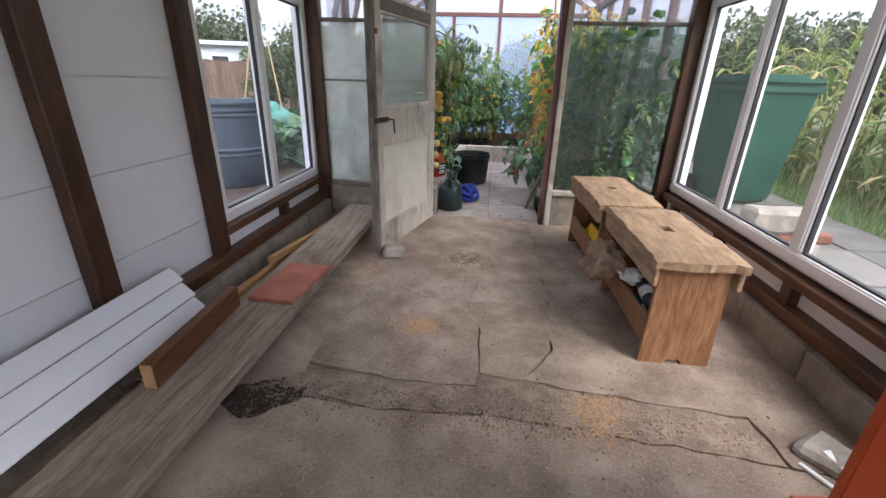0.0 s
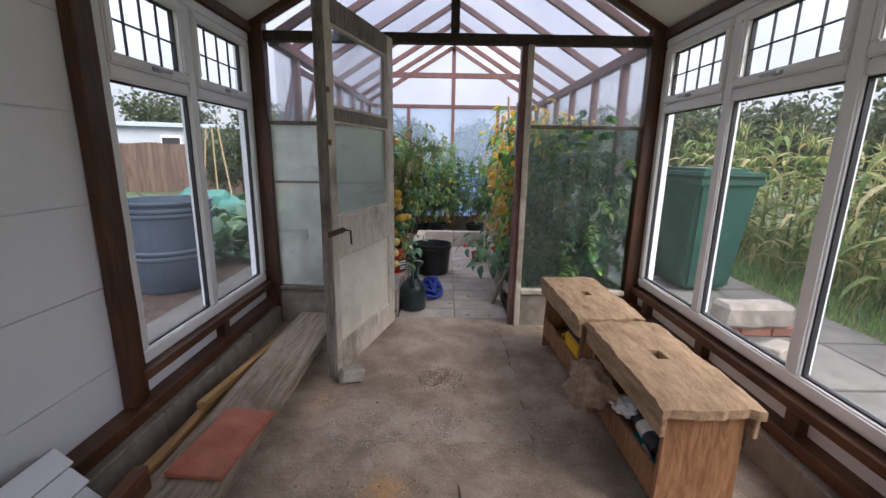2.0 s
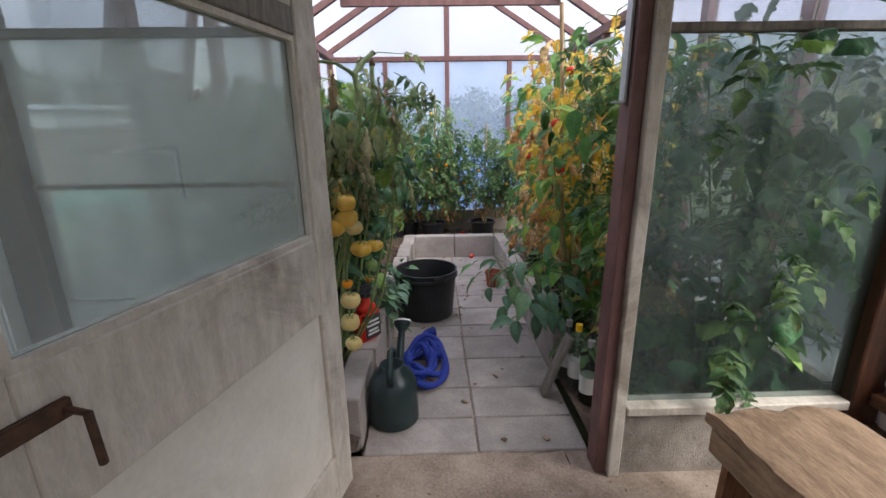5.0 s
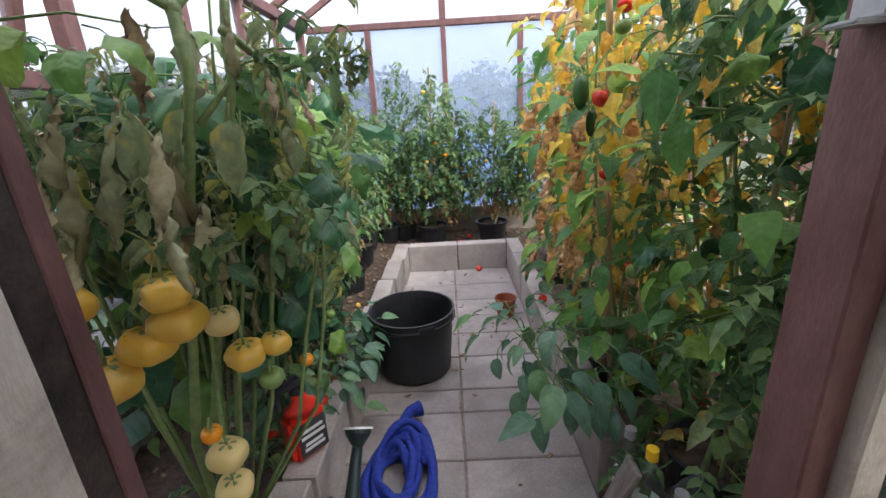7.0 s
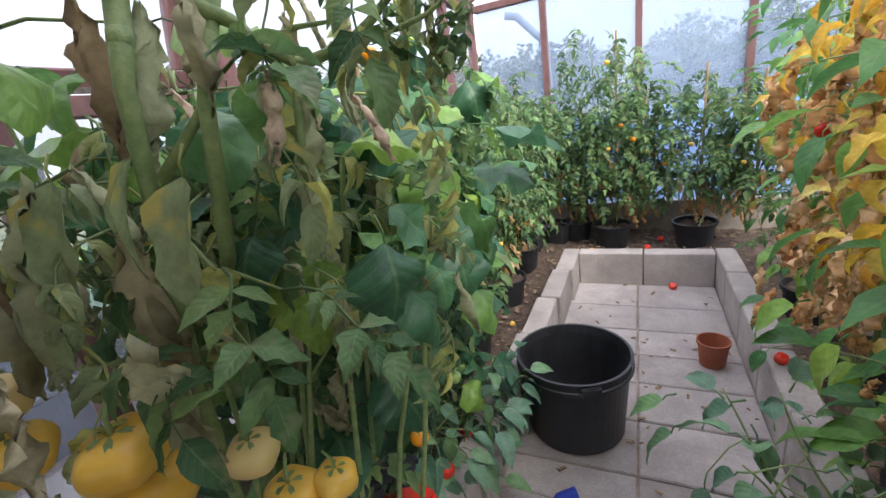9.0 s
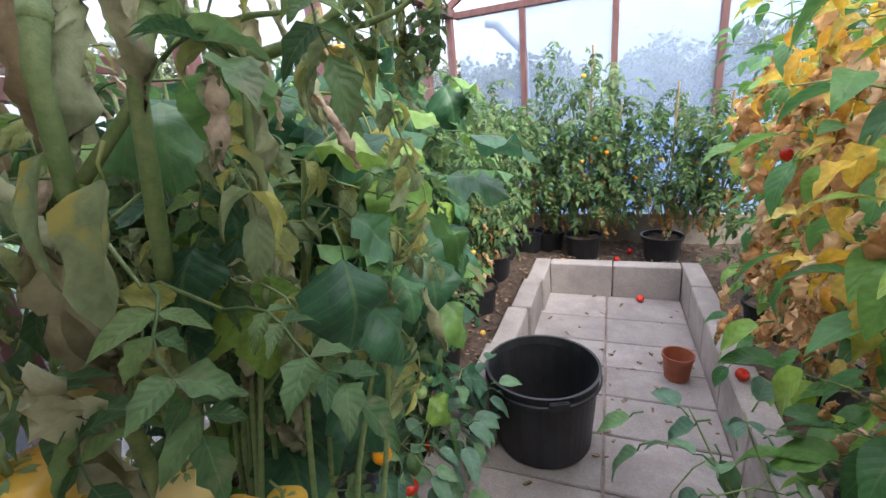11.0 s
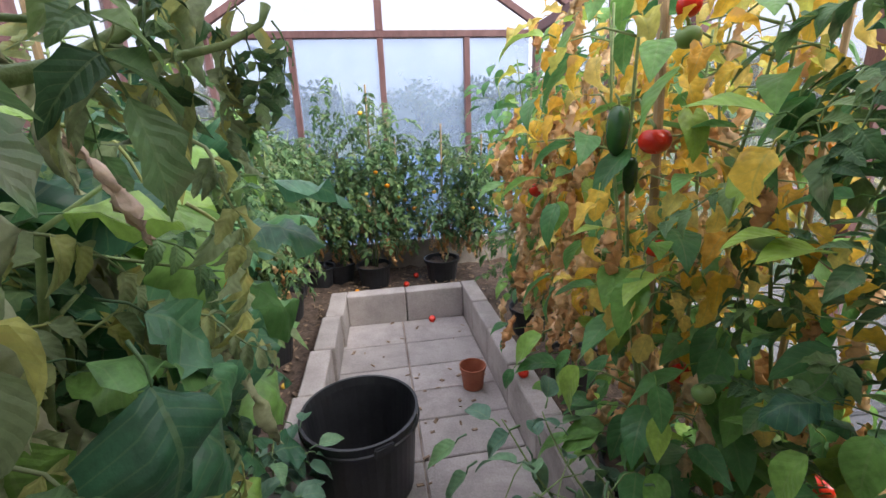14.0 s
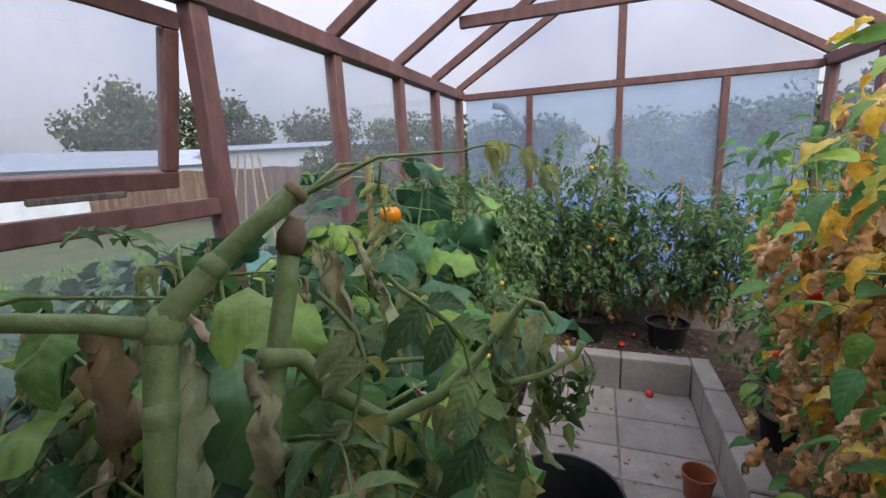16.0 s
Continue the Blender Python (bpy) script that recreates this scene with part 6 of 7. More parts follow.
for kind, px, py, pz, sc, tn in (("red", 0.512, 4.40, 1.274, 1.05, 0.4), ("long", 0.462, 4.46, 1.30, 0.85, 0.4), ("long", 0.50, 4.46, 1.20, 0.65, 1.0), ("red", 0.57, 4.42, 1.53, 0.85, 1.0), ("green", 0.56, 4.40, 1.47, 1.2, 0.0), ("red", 0.518, 4.347, 0.604, 0.8, 0.2), ("red", 0.646, 4.395, 0.705, 0.95, 2.0), ("red", 0.54, 4.40, 1.04, 0.8, 2.0), ("red", 0.76, 4.36, 0.66, 0.8, 1.0)):
    hang_fruit(r3, kind, Vector((px - 0.68, py - 4.52, pz - 0.06)), sc, tn)
plant("pepper_plant", "pepper plant thick with yellow and withered leaves", 0.88, 4.90, 1.75, [("yellow", 230, 0.3, 1.0, 0.26, 0.5, 0.98), ("tan", 110, 0.25, 0.95, 0.26, 0.8, 1.4), ("pepper", 100, 0.05, 1.0, 0.24, 0.8, 1.2)], 64, (-0.05, 0), 4, 0.24, [("green", 4, 0.4, 0.9, 0.2)], 1.6, group="plants in the opposite bed")
plant("pepper_plant", "pepper plant with curled tan and yellow leaves", 0.77, 5.22, 1.55, [("tan", 190, 0.25, 0.95, 0.24, 0.8, 1.45), ("yellow", 80, 0.4, 1.0, 0.22, 0.6, 0.95), ("pepper", 80, 0.1, 1.0, 0.24, 0.7, 1.1)], 65, (-0.04, 0), 4, 0.2, [("red", 2, 0.1, 0.8, 0.18)], 1.4, group="plants in the opposite bed")
plant("pepper_plant", "green pepper plant with slender leaves", 0.84, 5.75, 1.6, [("pepper", 247, 0.2, 1.0, 0.22, 0.59, 0.94), ("yellow", 52, 0.3, 0.9, 0.2, 0.51, 0.85), ("tan", 40, 0.2, 0.6, 0.18, 0.7, 1.1)], 66, (-0.02, 0), 4, 0.2, [("red", 2, 0.4, 0.8, 0.18)], 1.5, group="plants in the opposite bed", joined=True)
plant("pepper_plant", "green pepper plant with slender leaves", 0.92, 6.3, 1.7, [("pepper", 260, 0.2, 1.0, 0.24, 0.59, 0.94), ("tomato", 40, 0.1, 0.7, 0.2, 0.6, 1.0)], 67, (0, 0), 4, 0.22, (), 1.5, group="plants in the opposite bed", joined=True)
plant("pepper_plant", "green pepper plant with slender leaves", 1.1, 5.4, 1.8, [("pepper", 195, 0.3, 1.0, 0.24, 0.59, 0.94), ("yellow", 78, 0.4, 1.0, 0.24, 0.59, 0.94)], 68, (0, 0), 4, 0.22, (), 0, group="plants in the opposite bed", joined=True)
plant("chilli_plant", "chilli plant leaning over the path, blue-green leaves", 0.52, 4.22, 0.42, [("chilli", 52, 0.35, 1.0, 0.17, 1.1, 1.9)], 70, (-0.26, 0.16), 4, 0.16, (), 0, 0.005, 0.2, "small chilli plants")
plant("pepper_plant", "young pepper plant with big glossy leaves near jamb", 1.12, 3.74, 1.42, [("pepper", 65, 0.1, 1.0, 0.15, 0.77, 1.15), ("broad", 15, 0.3, 1.0, 0.14, 0.68, 0.94)], 71, (0.06, 0.0), 3, 0.16, (), 0, 0.006, group="plants in the opposite bed")


def cut_vine():
    """Thick pruned tomato stems rising above the left bed."""
    base = Vector((-0.61, 3.87, 0.05))
    v = thing("pruned_tomato_stem", "thick pruned tomato stems with curling withered tips", "plant", Matrix.Translation(base))

    def limb(name, points, radii, mat=M_STEM, label=""):
        return part(name, tube([Vector(p) - base for p in points], radii, 10), mat, v, label, True)

    limb("stem", [(-0.62, 3.86, 0.06), (-0.60, 3.81, 0.55), (-0.47, 3.75, 1.0), (-0.377, 3.732, 1.344), (-0.393, 3.753, 1.386), (-0.406, 3.774, 1.442), (-0.389, 3.811, 1.476), (-0.37, 3.838, 1.502), (-0.347, 3.860, 1.526)],
         [0.012, 0.011, 0.0095, 0.0085, 0.0105, 0.0115, 0.009, 0.0085, 0.0095], label="thick green stem cut at the top")
    limb("stem", [(-0.60, 3.88, 0.06), (-0.56, 3.84, 0.6), (-0.41, 3.79, 1.1), (-0.331, 3.77, 1.323), (-0.347, 3.805, 1.378), (-0.352, 3.84, 1.45), (-0.352, 3.850, 1.482)], [0.011, 0.010, 0.009, 0.0075, 0.0085, 0.009, 0.0085])
    limb("cut_end", [(-0.352, 3.849, 1.478), (-0.350, 3.853, 1.492), (-0.346, 3.855, 1.505)], [0.0105, 0.012, 0.006], M_STEM_DRY, "dried brown cut end")
    limb("branch", [(-0.404, 3.772, 1.438), (-0.425, 3.745, 1.452), (-0.455, 3.700, 1.468), (-0.52, 3.66, 1.47)], [0.009, 0.0065, 0.006, 0.005])
    limb("branch", [(-0.347, 3.80, 1.41), (-0.337, 3.829, 1.398), (-0.307, 3.832, 1.368), (-0.271, 3.84, 1.347), (-0.235, 3.867, 1.359), (-0.211, 3.888, 1.381), (-0.191, 3.905, 1.406), (-0.174, 3.917, 1.428), (-0.160, 3.917, 1.424), (-0.150, 3.914, 1.408)],
         [0.0085, 0.0075, 0.0066, 0.0062, 0.0055, 0.0048, 0.0042, 0.0032, 0.0026, 0.002])
    limb("branch", [(-0.272, 3.84, 1.348), (-0.270, 3.822, 1.32), (-0.264, 3.808, 1.29), (-0.27, 3.80, 1.2)], [0.0055, 0.0045, 0.004, 0.0025])
    limb("branch", [(-0.225, 3.875, 1.367), (-0.183, 3.886, 1.366), (-0.155, 3.895, 1.374), (-0.132, 3.902, 1.388), (-0.128, 3.905, 1.40)], [0.004, 0.003, 0.0025, 0.002, 0.0035])
    limb("branch", [(-0.31, 3.84, 1.375), (-0.285, 3.86, 1.385), (-0.25, 3.875, 1.385)], [0.004, 0.003, 0.002])
    limb("branch", [(-0.385, 3.74, 1.26), (-0.35, 3.77, 1.31), (-0.325, 3.79, 1.35)], [0.006, 0.005, 0.004])
    for p, q, w in (((-0.400, 3.766, 1.425), (-0.409, 3.780, 1.452), 0.0145), ((-0.388, 3.747, 1.374), (-0.396, 3.758, 1.398), 0.0132), ((-0.393, 3.803, 1.468), (-0.385, 3.816, 1.482), 0.0125), ((-0.343, 3.797, 1.365), (-0.349, 3.812, 1.392), 0.0112), ((-0.278, 3.838, 1.350), (-0.264, 3.843, 1.346), 0.008), ((-0.350, 3.856, 1.521), (-0.344, 3.863, 1.529), 0.0122)):
        a, b = Vector(p), Vector(q)
        w -= 0.0018
        limb("node", [a, a.lerp(b, 0.3), a.lerp(b, 0.7), b], [w * 0.6, w, w, w * 0.6], M_STEM_DRY if p[2] > 1.5 else M_STEM)
    for k in range(7):
        x, y, z = -0.62 + 0.045 * k, 3.98 + 0.035 * (k % 4), 0.95 + 0.06 * (k % 5)
        limb("side_stem", [(-0.62, 3.95, 0.12), (x - 0.05, y, z * 0.45), (x + 0.02, y - 0.02, z * 0.75), (x + 0.05 + 0.02 * (k % 3), y + 0.02, z + 0.05), (x + 0.13, y + 0.03, z + 0.09)], [0.006, 0.0055, 0.005, 0.004, 0.002])
    rnd = random.Random(5)

    def leaf(kind, p, scale, turn, tilt):
        o = new("leaf" if kind not in ("dead", "tan") else "withered_leaf", rnd.choice(LEAF[kind]))
        o.parent, o.matrix_local = v, Matrix.Translation(Vector(p) - base) @ Matrix.Rotation(turn, 4, "Z") @ Matrix.Rotation(tilt, 4, "X") @ Matrix.Scale(scale, 4)

    tips = ((-0.235, 3.867, 1.359), (-0.211, 3.888, 1.381), (-0.191, 3.905, 1.406), (-0.174, 3.917, 1.428), (-0.183, 3.886, 1.366), (-0.155, 3.895, 1.374), (-0.132, 3.902, 1.39), (-0.150, 3.914, 1.408))
    for k in range(26):
        q = Vector(tips[k % 8]) + Vector((rnd.uniform(-0.015, 0.015), rnd.uniform(-0.02, 0.02), rnd.uniform(-0.01, 0.005)))
        leaf(("hang", "fading", "tomato", "hang")[k % 4], q, rnd.uniform(0.22, 0.36), rnd.uniform(0, 6.28), rnd.uniform(-1.5, -0.7))
    for k in range(44):
        q = (rnd.uniform(-0.95, -0.42), rnd.uniform(3.9, 4.2), rnd.uniform(1.05, 1.38))
        leaf(rnd.choice(("broad", "broad", "broad", "tomato")), q, rnd.uniform(0.6, 0.95), rnd.uniform(1.6, 4.7), rnd.uniform(-1.2, -0.2))
    for k in range(14):
        q = (rnd.uniform(-0.46, -0.26), rnd.uniform(3.78, 3.9), rnd.uniform(1.12, 1.30))
        leaf(rnd.choice(("fading", "tomato", "broad")), q, rnd.uniform(0.4, 0.7), rnd.uniform(0, 6.28), rnd.uniform(-1.3, -0.5))


cut_vine()

for x, y, z, kind, lab in ((0.235, 6.27, 0.02, "cherry", "ripe red tomato fallen on the slabs"), (0.515, 5.17, 0.238, "cherry", "ripe red tomato lying on the kerb"), (-0.62, 5.55, 0.075, "amber", "small yellow tomato on the soil"), (0.1, 6.85, 0.075, "cherry", "fallen red tomato on the soil"), (-0.3, 6.8, 0.07, "orange", "fallen orange tomato on the soil"), (0.2, 7.05, 0.075, "cherry", "fallen red tomato on the soil")):
    o = tagged(new("tomato", FRUIT[kind]), lab, "tomato", "fallen tomatoes")
    o.matrix_world = Matrix.Translation((x, y, z)) @ Matrix.Rotation(0.7, 4, "X")

rnd = random.Random(9)
for nm, x0, x1, y0, y1, cnt, z in (("leaf_litter", -1.2, -0.47, 3.6, 7.3, 420, 0.066), ("leaf_litter", 0.6, 1.3, 3.6, 7.3, 300, 0.066), ("leaf_litter", -0.45, 0.58, 6.47, 7.3, 260, 0.066), ("leaf_litter", -0.3, 0.45, 3.6, 6.3, 60, 0.004), ("floor_grit", -0.7, 1.2, 0.3, 3.4, 420, 0.003)):
    bm = bmesh.new()
    for k in range(cnt):
        s = rnd.uniform(0.002, 0.006) if nm == "floor_grit" else rnd.uniform(0.006, 0.018)
        m = Matrix.Translation((rnd.uniform(x0, x1), rnd.uniform(y0, y1), z)) @ Euler((rnd.uniform(-0.4, 0.4), rnd.uniform(-0.4, 0.4), rnd.uniform(0, 6.28))).to_matrix().to_4x4()
        box(-s, s, -s * rnd.uniform(0.3, 0.8), s * 0.5, -0.0015, 0.0015, bm, m=m)
    thing(nm, "scattered dry leaf crumbs and grit", "debris", bm=bm, mat=M_DEBRIS, kind="stuff")


# ---- the garden outside ----
patio = thing("pavement_right", "grey concrete paving slabs beside the porch", "pavement", bm=box(1.56, 3.0, -3, 9, -0.089, 0.065), mat=M_EARTHGAP, kind="structure")
rnd = random.Random(21)
for i in range(3):
    for j in range(20):
        x0, y0 = 1.565 + 0.477 * i, -3 + 0.6 * j
        part("slab", worn_box(x0 + 0.008, x0 + 0.469, y0 + 0.008, y0 + 0.59, 0.0655, 0.09 + rnd.uniform(-0.004, 0.004), 2, 0.004, 0.006, i + j), M_PATIO, patio)
strip = thing("pavement_left", "pale concrete strip beside the porch", "pavement", bm=worn_box(-2.2, -1.56, -3, 7.2, -0.0895, 0.085, 20, 0.006, 0.01, 2), mat=M_PATIO, kind="structure")
thing("ground_soil", "dark dug garden soil", "soil", bm=box(-3.7, -2.21, 1, 12, -0.0895, 0.06), mat=M_SOIL, kind="structure")
thing("ground_grass", "rough grassy ground beyond the paving", "ground", bm=box(3.001, 14, -3, 12, -0.0895, 0.05), mat=M_GRASS, kind="structure")


def barrel():
    b = thing("water_butt", "large blue-grey ribbed plastic water barrel", "barrel", Matrix.Translation((-2.60, 4.10, 0.055)))
    H, r = 0.82, 0.365
    prof = [(r * 0.78, 0), (r * 0.84, 0.03), (r * 0.92, 0.16)]
    for z in (0.33, 0.38, 0.70, 0.745):
        prof += [(r * (0.94 + 0.07 * (z / H)), z - 0.02), (r * (0.975 + 0.07 * (z / H)), z - 0.008), (r * (0.975 + 0.07 * (z / H)), z + 0.008), (r * (0.94 + 0.07 * (z / H)), z + 0.02)]
    prof += [(r * 1.02, H - 0.03), (r * 1.06, H - 0.02), (r * 1.06, H), (r * 0.99, H), (r * 0.95, H - 0.2), (r * 0.8, 0.1), (0.001, 0.1)]
    part("body", lathe(prof, 48), M_BARREL, b)


barrel()


def wheelie_bin():
    b = thing("wheelie_bin", "dark green plastic wheelie bin on the paving", "bin", Matrix.Translation((2.36, 4.34, 0.088)) @ Matrix.Rotation(radians(8), 4, "Z") @ Matrix.Scale(1.06, 4))
    body = bmesh.new()
    lo = [body.verts.new((sx * 0.22, sy * 0.24, 0.03)) for sx, sy in ((-1, -1), (1, -1), (1, 1), (-1, 1))]
    hi = [body.verts.new((sx * 0.285, sy * 0.34, 0.98)) for sx, sy in ((-1, -1), (1, -1), (1, 1), (-1, 1))]
    body.faces.new(lo[::-1])
    body.faces.new(hi)
    for k in range(4):
        body.faces.new((lo[k], lo[(k + 1) % 4], hi[(k + 1) % 4], hi[k]))
    bmesh.ops.bevel(body, geom=body.edges[:], offset=0.03, segments=3, affect="EDGES")
    part("body", body, M_BIN, b)
    part("rim", box(-0.30, 0.30, -0.355, 0.355, 0.935, 0.995, bevel=0.012), M_BIN, b)
    lid = box(-0.305, 0.305, -0.37, 0.36, 0.997, 1.045, bevel=0.02)
    box(-0.22, 0.22, -0.28, 0.26, 1.03, 1.075, lid, 0.018)
    part("lid", lid, M_BIN, b)
    part("handle", tube([(-0.24, 0.36, 0.96), (-0.24, 0.42, 0.97), (0.24, 0.42, 0.97), (0.24, 0.36, 0.96)], 0.014, 8), M_BIN, b)
    for s in (-1, 1):
        part("wheel", lathe([(0.03, -0.025), (0.1, -0.025), (0.1, 0.025), (0.03, 0.025)], 24, m=Matrix.Translation((s * 0.27, 0.22, 0.1)) @ Matrix.Rotation(math.pi / 2, 4, "Y")), M_BLACKPLASTIC, b)


wheelie_bin()
for k in range(3):
    thing("brick", "weathered red brick lying on the paving", "brick", Matrix.Translation((1.92 + 0.225 * k, 3.14, 0.092)), worn_box(-0.107, 0.107, -0.05, 0.05, 0, 0.065, 3, 0.004, 0.006, k), M_BRICK, group="bricks under the stone")
thing("stone_block", "rough pale concrete block resting on bricks", "block", Matrix.Translation((2.13, 3.14, 0.155)) @ Matrix.Rotation(0.05, 4, "Z"), worn_box(-0.26, 0.25, -0.09, 0.09, 0, 0.17, 4, 0.02, 0.025, 3), M_BLOCK)
thing("concrete_brick", "dark concrete brick on the paving", "brick", Matrix.Translation((2.0, 2.72, 0.092)) @ Matrix.Rotation(0.5, 4, "Z"), worn_box(-0.11, 0.11, -0.06, 0.06, 0, 0.11, 3, 0.004, 0.008, 5), M_BLOCK)


def maize(seed):
    r = random.Random(seed)
    p = thing("maize_plant", "tall ripening maize plant with drying yellow-green leaves", "plant", group="maize patch")
    h = r.uniform(1.3, 1.6)
    part("stalk", tube([(0, 0, -0.02), (0.02, 0, h * 0.5), (0.03, 0.02, h)], [0.013, 0.01, 0.005], 6), M_LEAF_CORN, p)
    for k in range(12):
        z = h * (0.12 + 0.07 * k)
        bm = bmesh.new()
        L = r.uniform(0.5, 0.8) * (1 - 0.25 * k / 12)
        blade(bm, Matrix.Translation((0.01, 0, z)) @ Matrix.Rotation(k * 2.7 + r.random(), 4, "Z") @ Matrix.Rotation(r.uniform(0.5, 1.0), 4, "X"), L, 0.042, r.uniform(1.8, 2.9), 0.3, 0.5, k + seed, 9)
        part("leaf", bm, M_LEAF_CORN, p, smooth=True)
    bm = bmesh.new()
    for k in range(9):
        blade(bm, Matrix.Translation((0.03, 0.02, h - 0.02)) @ Matrix.Rotation(k * 0.7, 4, "Z") @ Matrix.Rotation(r.uniform(0.7, 1.5), 4, "X"), 0.24, 0.007, 1.0, 0.1, 0.2, k, 4)
    part("tassel", bm, M_LEAF_CORN, p, "dry tan tassel")
    return p


stock = [maize(k) for k in range(4)]
rnd = random.Random(3)
spots = [(3.5 + 0.33 * i + rnd.uniform(-0.1, 0.1), 2.1 + 0.36 * j + rnd.uniform(-0.1, 0.1)) for i in range(4) for j in range(15)]
for k, (x, y) in enumerate(spots):
    m = Matrix.Translation((x, y, 0.05)) @ Matrix.Rotation(rnd.uniform(0, 6.28), 4, "Z")
    if k < 4:
        stock[k].matrix_world = m
    else:
        copy_thing(stock[k % 4], m)


def grass_patch(name, label, x0, x1, y0, y1, count, h, mat, seed, w=0.006, z=0.05):
    r = random.Random(seed)
    bm = bmesh.new()
    for k in range(count):
        x, y, a, hh = r.uniform(x0, x1), r.uniform(y0, y1), r.uniform(0, 6.28), h * r.uniform(0.5, 1.3)
        dx, dy = math.cos(a) * w, math.sin(a) * w
        lx, ly = r.uniform(-0.5, 0.5) * hh, r.uniform(-0.5, 0.5) * hh
        v = [bm.verts.new(c) for c in ((x - dx, y - dy, z - 0.002), (x + dx, y + dy, z - 0.002), (x + dx * 0.7 + lx * 0.4, y + dy * 0.7 + ly * 0.4, z + hh * 0.6), (x - dx * 0.7 + lx * 0.4, y - dy * 0.7 + ly * 0.4, z + hh * 0.6), (x + lx, y + ly, z + hh))]
        bm.faces.new((v[0], v[1], v[2], v[3]))
        bm.faces.new((v[3], v[2], v[4]))
    return thing(name, label, "grass", bm=bm, mat=mat, kind="stuff")


grass_patch("grass", "rough green grass edging the paving", 2.95, 3.9, 1.0, 9.0, 5000, 0.13, M_LEAF_PEPPER, 1)
grass_patch("grass", "weeds and grass at the foot of the maize", 3.4, 5.6, 1.0, 9.0, 4000, 0.28, M_LEAF_CORN, 2, 0.009)
grass_patch("grass", "rough grass in the garden beyond", -8.9, -3.5, 3.0, 11.9, 9000, 0.13, M_LEAF_PEPPER, 4, 0.012, -0.09)


def cabbage(seed):
    r = random.Random(seed)
    p = thing("cabbage_plant", "leafy blue-green cabbage plant in the soil", "plant", group="cabbages in the garden")
    for k in range(14):
        bm = bmesh.new()
        blade(bm, Matrix.Translation((0, 0, 0.02 + 0.02 * k)) @ Matrix.Rotation(k * 2.4, 4, "Z") @ Matrix.Rotation(0.3 + 0.06 * k, 4, "X"), r.uniform(0.26, 0.4), 0.11, 1.0, 0.2, 0.5, k + seed, 7, 0.08)
        part("leaf", bm, M_LEAF_CABBAGE, p, smooth=True)
    return p


cs = [cabbage(k) for k in range(2)]
rnd = random.Random(8)
k = 0
for i in range(4):
    for j in range(9):
        m = Matrix.Translation((-2.5 - 0.42 * i + rnd.uniform(-0.1, 0.1), 4.75 + 0.45 * j + rnd.uniform(-0.1, 0.1), 0.058)) @ Matrix.Rotation(rnd.uniform(0, 6), 4, "Z") @ Matrix.Scale(1.0, 4)
        if k < 2:
            cs[k].matrix_world = m
        else:
            copy_thing(cs[k % 2], m)
        k += 1
for i in range(3):
    for j in range(9):
        copy_thing(cs[(i + j) % 2], Matrix.Translation((-5.0 - 0.75 * i + rnd.uniform(-0.1, 0.1), 4.6 + 0.6 * j + rnd.uniform(-0.1, 0.1), -0.09)) @ Matrix.Rotation(rnd.uniform(0, 6), 4, "Z"))
net = bmesh.new()
bmesh.ops.create_icosphere(net, subdivisions=4, radius=1)
for v in net.verts:
    v.co = Vector((v.co.x * 0.55, v.co.y * 0.5, max(-0.3, v.co.z * 0.34))) * (1 + 0.25 * noise.noise(v.co * 2.2) + 0.05 * noise.noise(v.co * 9))
thing("netting_heap", "heaped teal garden netting over a crop", "netting", Matrix.Translation((-3.9, 6.9, 0.38)), net, M_NET)
for k in range(4):
    thing("bean_cane", "thin bamboo cane leaning in the garden", "cane", bm=tube([(-4.6 + 0.3 * k, 7.6, 0.05), (-4.25 + 0.1 * k, 7.7, 1.7)], 0.012, 6), mat=M_CANE, group="garden canes")

fence = thing("fence", "brown close-board timber fence across the garden", "fence")
p0, p1 = Vector((-15.5, 12.5, 0)), Vector((-4.0, 16.5, 0))
n = 76
for k in range(n):
    a = p0.lerp(p1, k / n)
    b = p0.lerp(p1, (k + 0.96) / n)
    part("board", beam((a.x, a.y, 0.72), (b.x, b.y, 0.72), 0.03, 1.6 + 0.05 * math.sin(k * 7.0), bevel=0), M_FENCE, fence)


def shed(name, label, x, y, rz, L, W, H, rise, wallmat, roofmat, windows):
    s = thing(name, label, "building", Matrix.Translation((x, y, -0.1)) @ Matrix.Rotation(radians(rz), 4, "Z"))
    part("wall", box(-L / 2, L / 2, -W / 2, W / 2, 0, H), wallmat, s)
    bm = bmesh.new()
    a = [bm.verts.new((-L / 2 - 0.2, yy, z)) for yy, z in ((-W / 2 - 0.25, H), (W / 2 + 0.25, H), (0, H + rise))]
    b = [bm.verts.new((L / 2 + 0.2, yy, z)) for yy, z in ((-W / 2 - 0.25, H), (W / 2 + 0.25, H), (0, H + rise))]
    bm.faces.new(a)
    bm.faces.new(b[::-1])
    for k in range(3):
        bm.faces.new((a[k], b[k], b[(k + 1) % 3], a[(k + 1) % 3]))
    bmesh.ops.recalc_face_normals(bm, faces=bm.faces)
    part("roof", bm, roofmat, s)
    for k in range(windows):
        xx = -L / 2 + L * (k + 0.5) / windows
        w = part("window", box(xx - 0.45, xx + 0.45, -W / 2 - 0.03, -W / 2 + 0.01, H * 0.45, H * 0.85), M_UPVC, s)
        part("pane", box(xx - 0.38, xx + 0.38, -W / 2 - 0.036, -W / 2 - 0.031, H * 0.5, H * 0.8), M_GASKET, w)
    return s


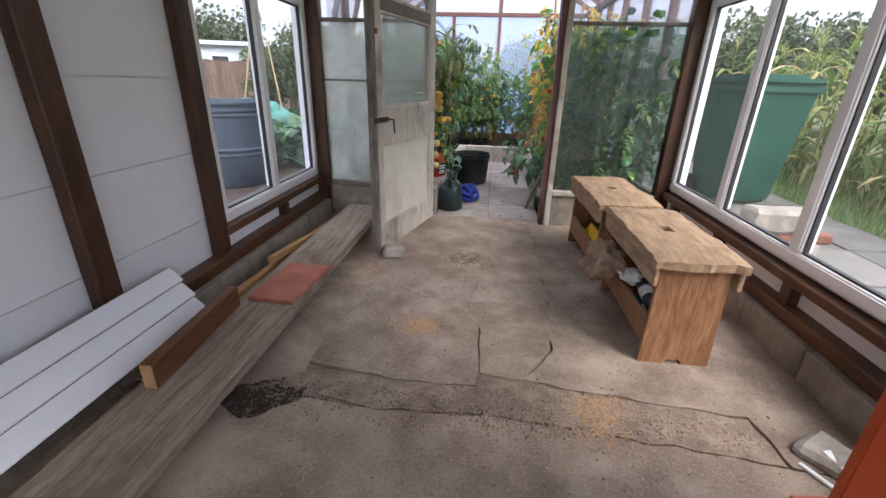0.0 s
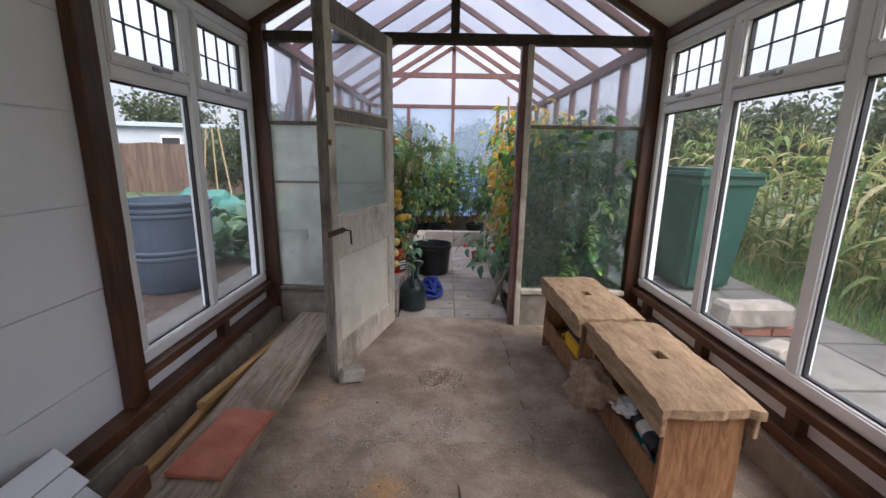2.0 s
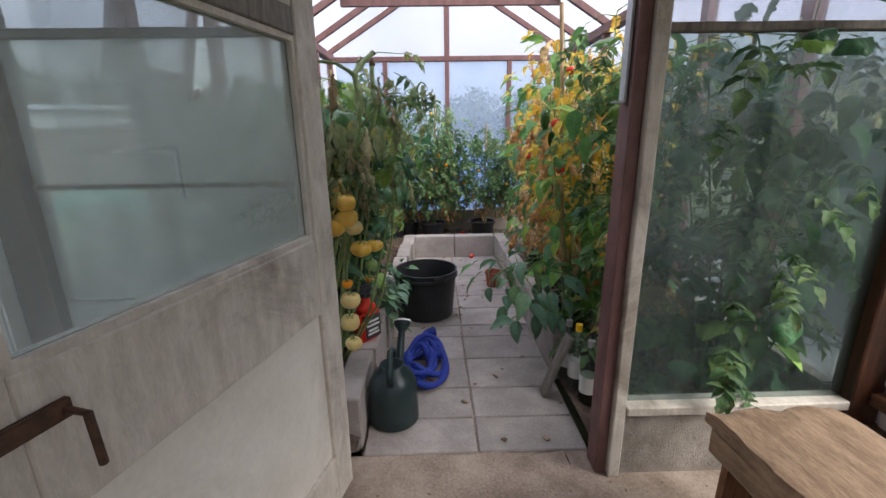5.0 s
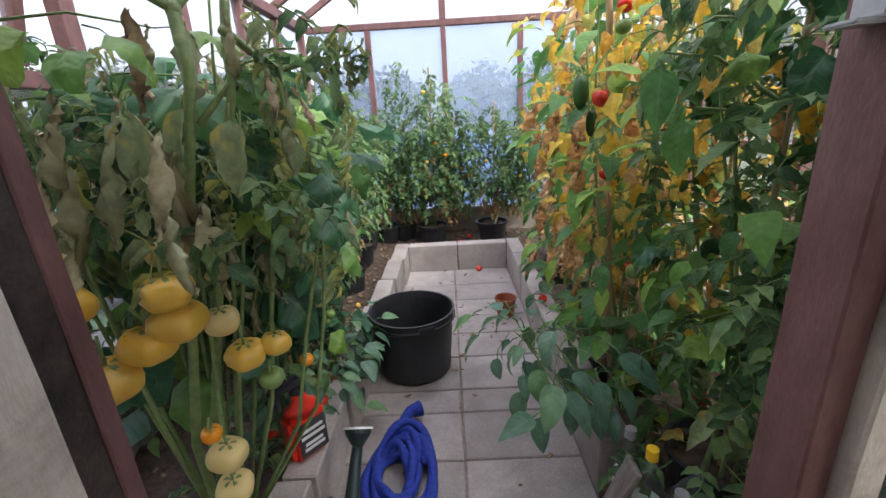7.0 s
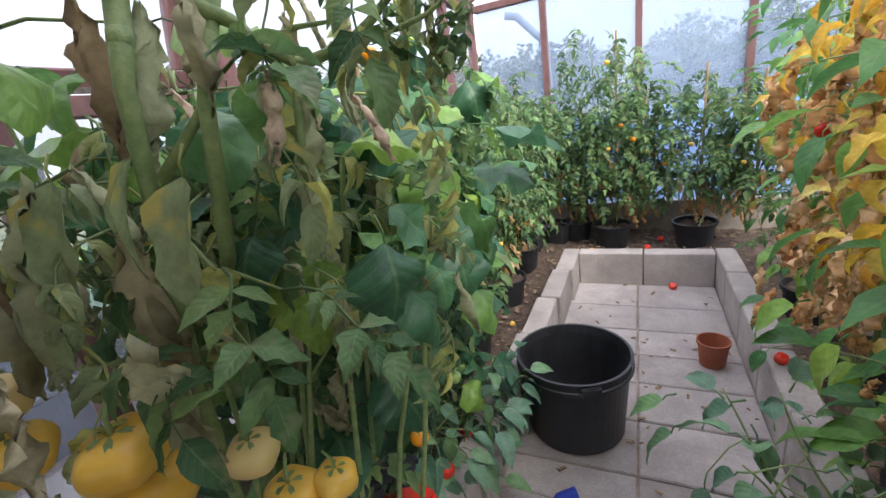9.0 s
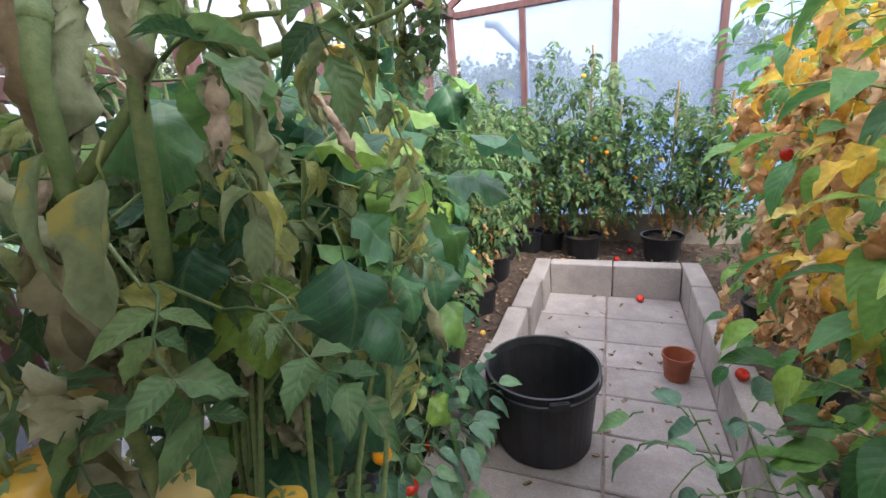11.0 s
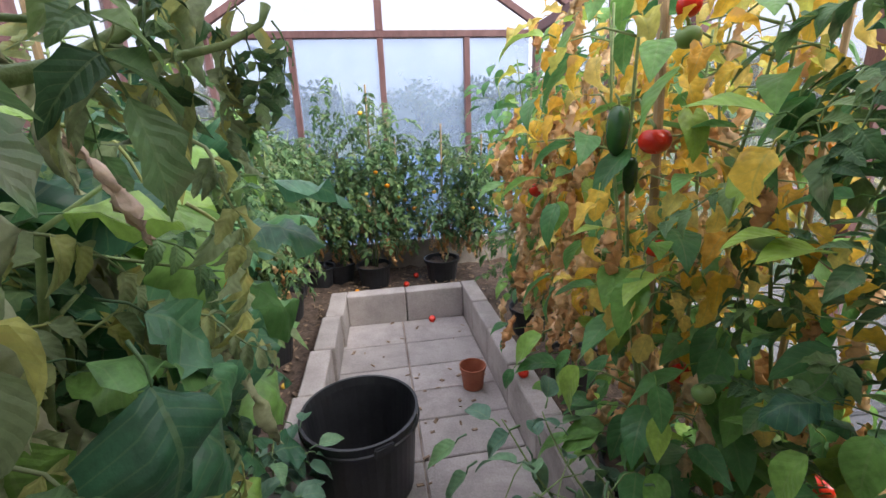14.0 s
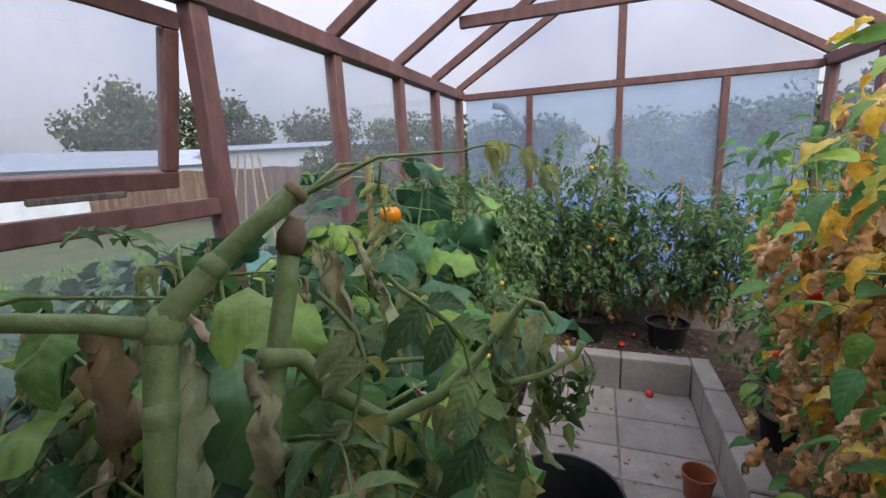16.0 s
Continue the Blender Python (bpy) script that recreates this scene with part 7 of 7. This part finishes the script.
shed("white_shed", "long pale rendered shed with a flat roof", -14.5, 24.0, 20, 11, 5, 2.5, 0.35, M_RENDERWHITE, M_ROOFSHEET, 1)
shed("long_shed", "long low shed with grey sheet roof and windows", -23, 15.5, 62, 16, 5, 1.9, 0.8, M_RENDERWHITE, M_ROOFSHEET, 7)
shed("bungalow", "brick bungalow with a brown tiled gable roof", -42, 34, -40, 12, 9, 2.6, 2.6, M_BRICK, M_ROOFTILE, 3)


def tree(seed, h, w, name="tree", label="broad leafy tree in early autumn", leaf=0.16, count=5200):
    r = random.Random(seed)
    t = thing(name, label, "tree", group="trees round the garden")
    bm = tube([(0, 0, -0.1), (0.1, 0, h * 0.25), (0, 0.1, h * 0.55), (0.1, 0, h * 0.85)], [0.22, 0.17, 0.11, 0.03], 8)
    tips = []
    for k in range(11):
        a, z = k * 2.4 + r.random(), h * r.uniform(0.2, 0.7)
        e = Vector((math.cos(a) * w * r.uniform(0.45, 0.85), math.sin(a) * w * r.uniform(0.45, 0.85), min(h * 0.97, z + h * r.uniform(0.08, 0.3))))
        tube([(0.05, 0, z), e * 0.5 + Vector((0, 0, z * 0.5)), e], [0.08, 0.05, 0.015], 6, bm)
        tips += [(e, r.uniform(0.22, 0.42) * w), (Vector((e.x * 0.6, e.y * 0.6, z * 0.6 + e.z * 0.4)), r.uniform(0.2, 0.35) * w)]
    tips.append((Vector((0, 0, h * 0.88)), 0.4 * w))
    part("trunk", bm, M_BARK, t)
    verts, faces = [], []
    for k in range(count):
        c, rad = r.choice(tips)
        d = Vector((r.gauss(0, 1), r.gauss(0, 1), r.gauss(0, 0.8))).normalized() * rad * (0.35 + 0.75 * r.random() ** 0.5)
        q = c + d
        if q.z < h * 0.06:
            continue
        u = Vector((r.gauss(0, 1), r.gauss(0, 1), r.gauss(0, 1))).normalized()
        v = u.orthogonal().normalized()
        s = leaf * r.uniform(0.6, 1.4)
        n0 = len(verts)
        verts += [q - u * s, q + v * s * 0.5, q + u * s, q - v * s * 0.5 + u.cross(v) * s * 0.3]
        faces.append((n0, n0 + 1, n0 + 2, n0 + 3))
    me = bpy.data.meshes.new("crown")
    me.from_pydata(verts, [], faces)
    me.materials.append(M_LEAF_TREE)
    o = new("crown", me)
    o.parent = t
    return t


t1 = tree(1, 6.0, 3.4)
t2 = tree(2, 4.6, 3.0, leaf=0.14)
t3 = tree(3, 3.2, 2.4, "bush", "dense garden shrub along the boundary", 0.11, 6000)
kinds = [t1, t2, t3]
placed = [(0, -30, 24, 1.2), (0, -26, 29, 1.1), (1, -21, 34, 1.1), (0, -9, 42, 0.75), (1, -3, 40, 0.8), (0, 3, 44, 0.7), (1, 8, 41, 0.75), (0, 14, 43, 0.8), (1, 20, 40, 0.85), (1, -15, 38, 1.0), (2, -6.5, 19, 0.9), (2, -2.5, 16, 0.75), (2, 1.0, 15, 0.7), (2, 3.8, 14.5, 0.75), (2, 7, 15, 0.9),
          (0, 11, 14, 0.55), (1, 10.5, 9.5, 0.6), (1, 12, 6, 0.6), (0, 16, 2, 0.6), (1, 8.5, 14, 0.6), (2, 7.2, 5.5, 0.8), (2, -6.0, 13.0, 0.6), (1, 15, 9, 1.0), (2, -10, 20, 0.7), (0, -38, 14, 1.1), (1, -34, 4, 1.1)]
done = set()
rnd = random.Random(14)
for k, x, y, s in placed:
    m = Matrix.Translation((x, y, -0.1)) @ Matrix.Rotation(rnd.uniform(0, 6), 4, "Z")
    if k in done:
        kinds_o = copy_thing(kinds[k], m)
        kinds_o.scale = (s, s, s)
    else:
        kinds[k].matrix_world = m
        kinds[k].scale = (s, s, s)
        done.add(k)
tarp = bmesh.new()
bmesh.ops.create_grid(tarp, x_segments=40, y_segments=16, size=1)
for v in tarp.verts:
    v.co = Vector((v.co.x * 2.4, v.co.y * 0.8, 1.0 * (1 - abs(v.co.y) ** 3) + 0.08 * noise.noise(v.co * 4)))
thing("blue_cover", "long blue tarpaulin cover over a garden frame", "tarpaulin", Matrix.Translation((0.2, 9.6, -0.05)), tarp, M_BLUETARP, smooth=True)
pipe = tube([(-1.05, 7.62, 2.0), (-0.95, 7.66, 1.98), (-0.72, 7.7, 1.72), (-0.70, 7.7, -0.05)], 0.035, 12)
thing("downpipe", "grey plastic downpipe outside the end glazing", "pipe", bm=pipe, mat=M_ROOFSHEET, smooth=True)
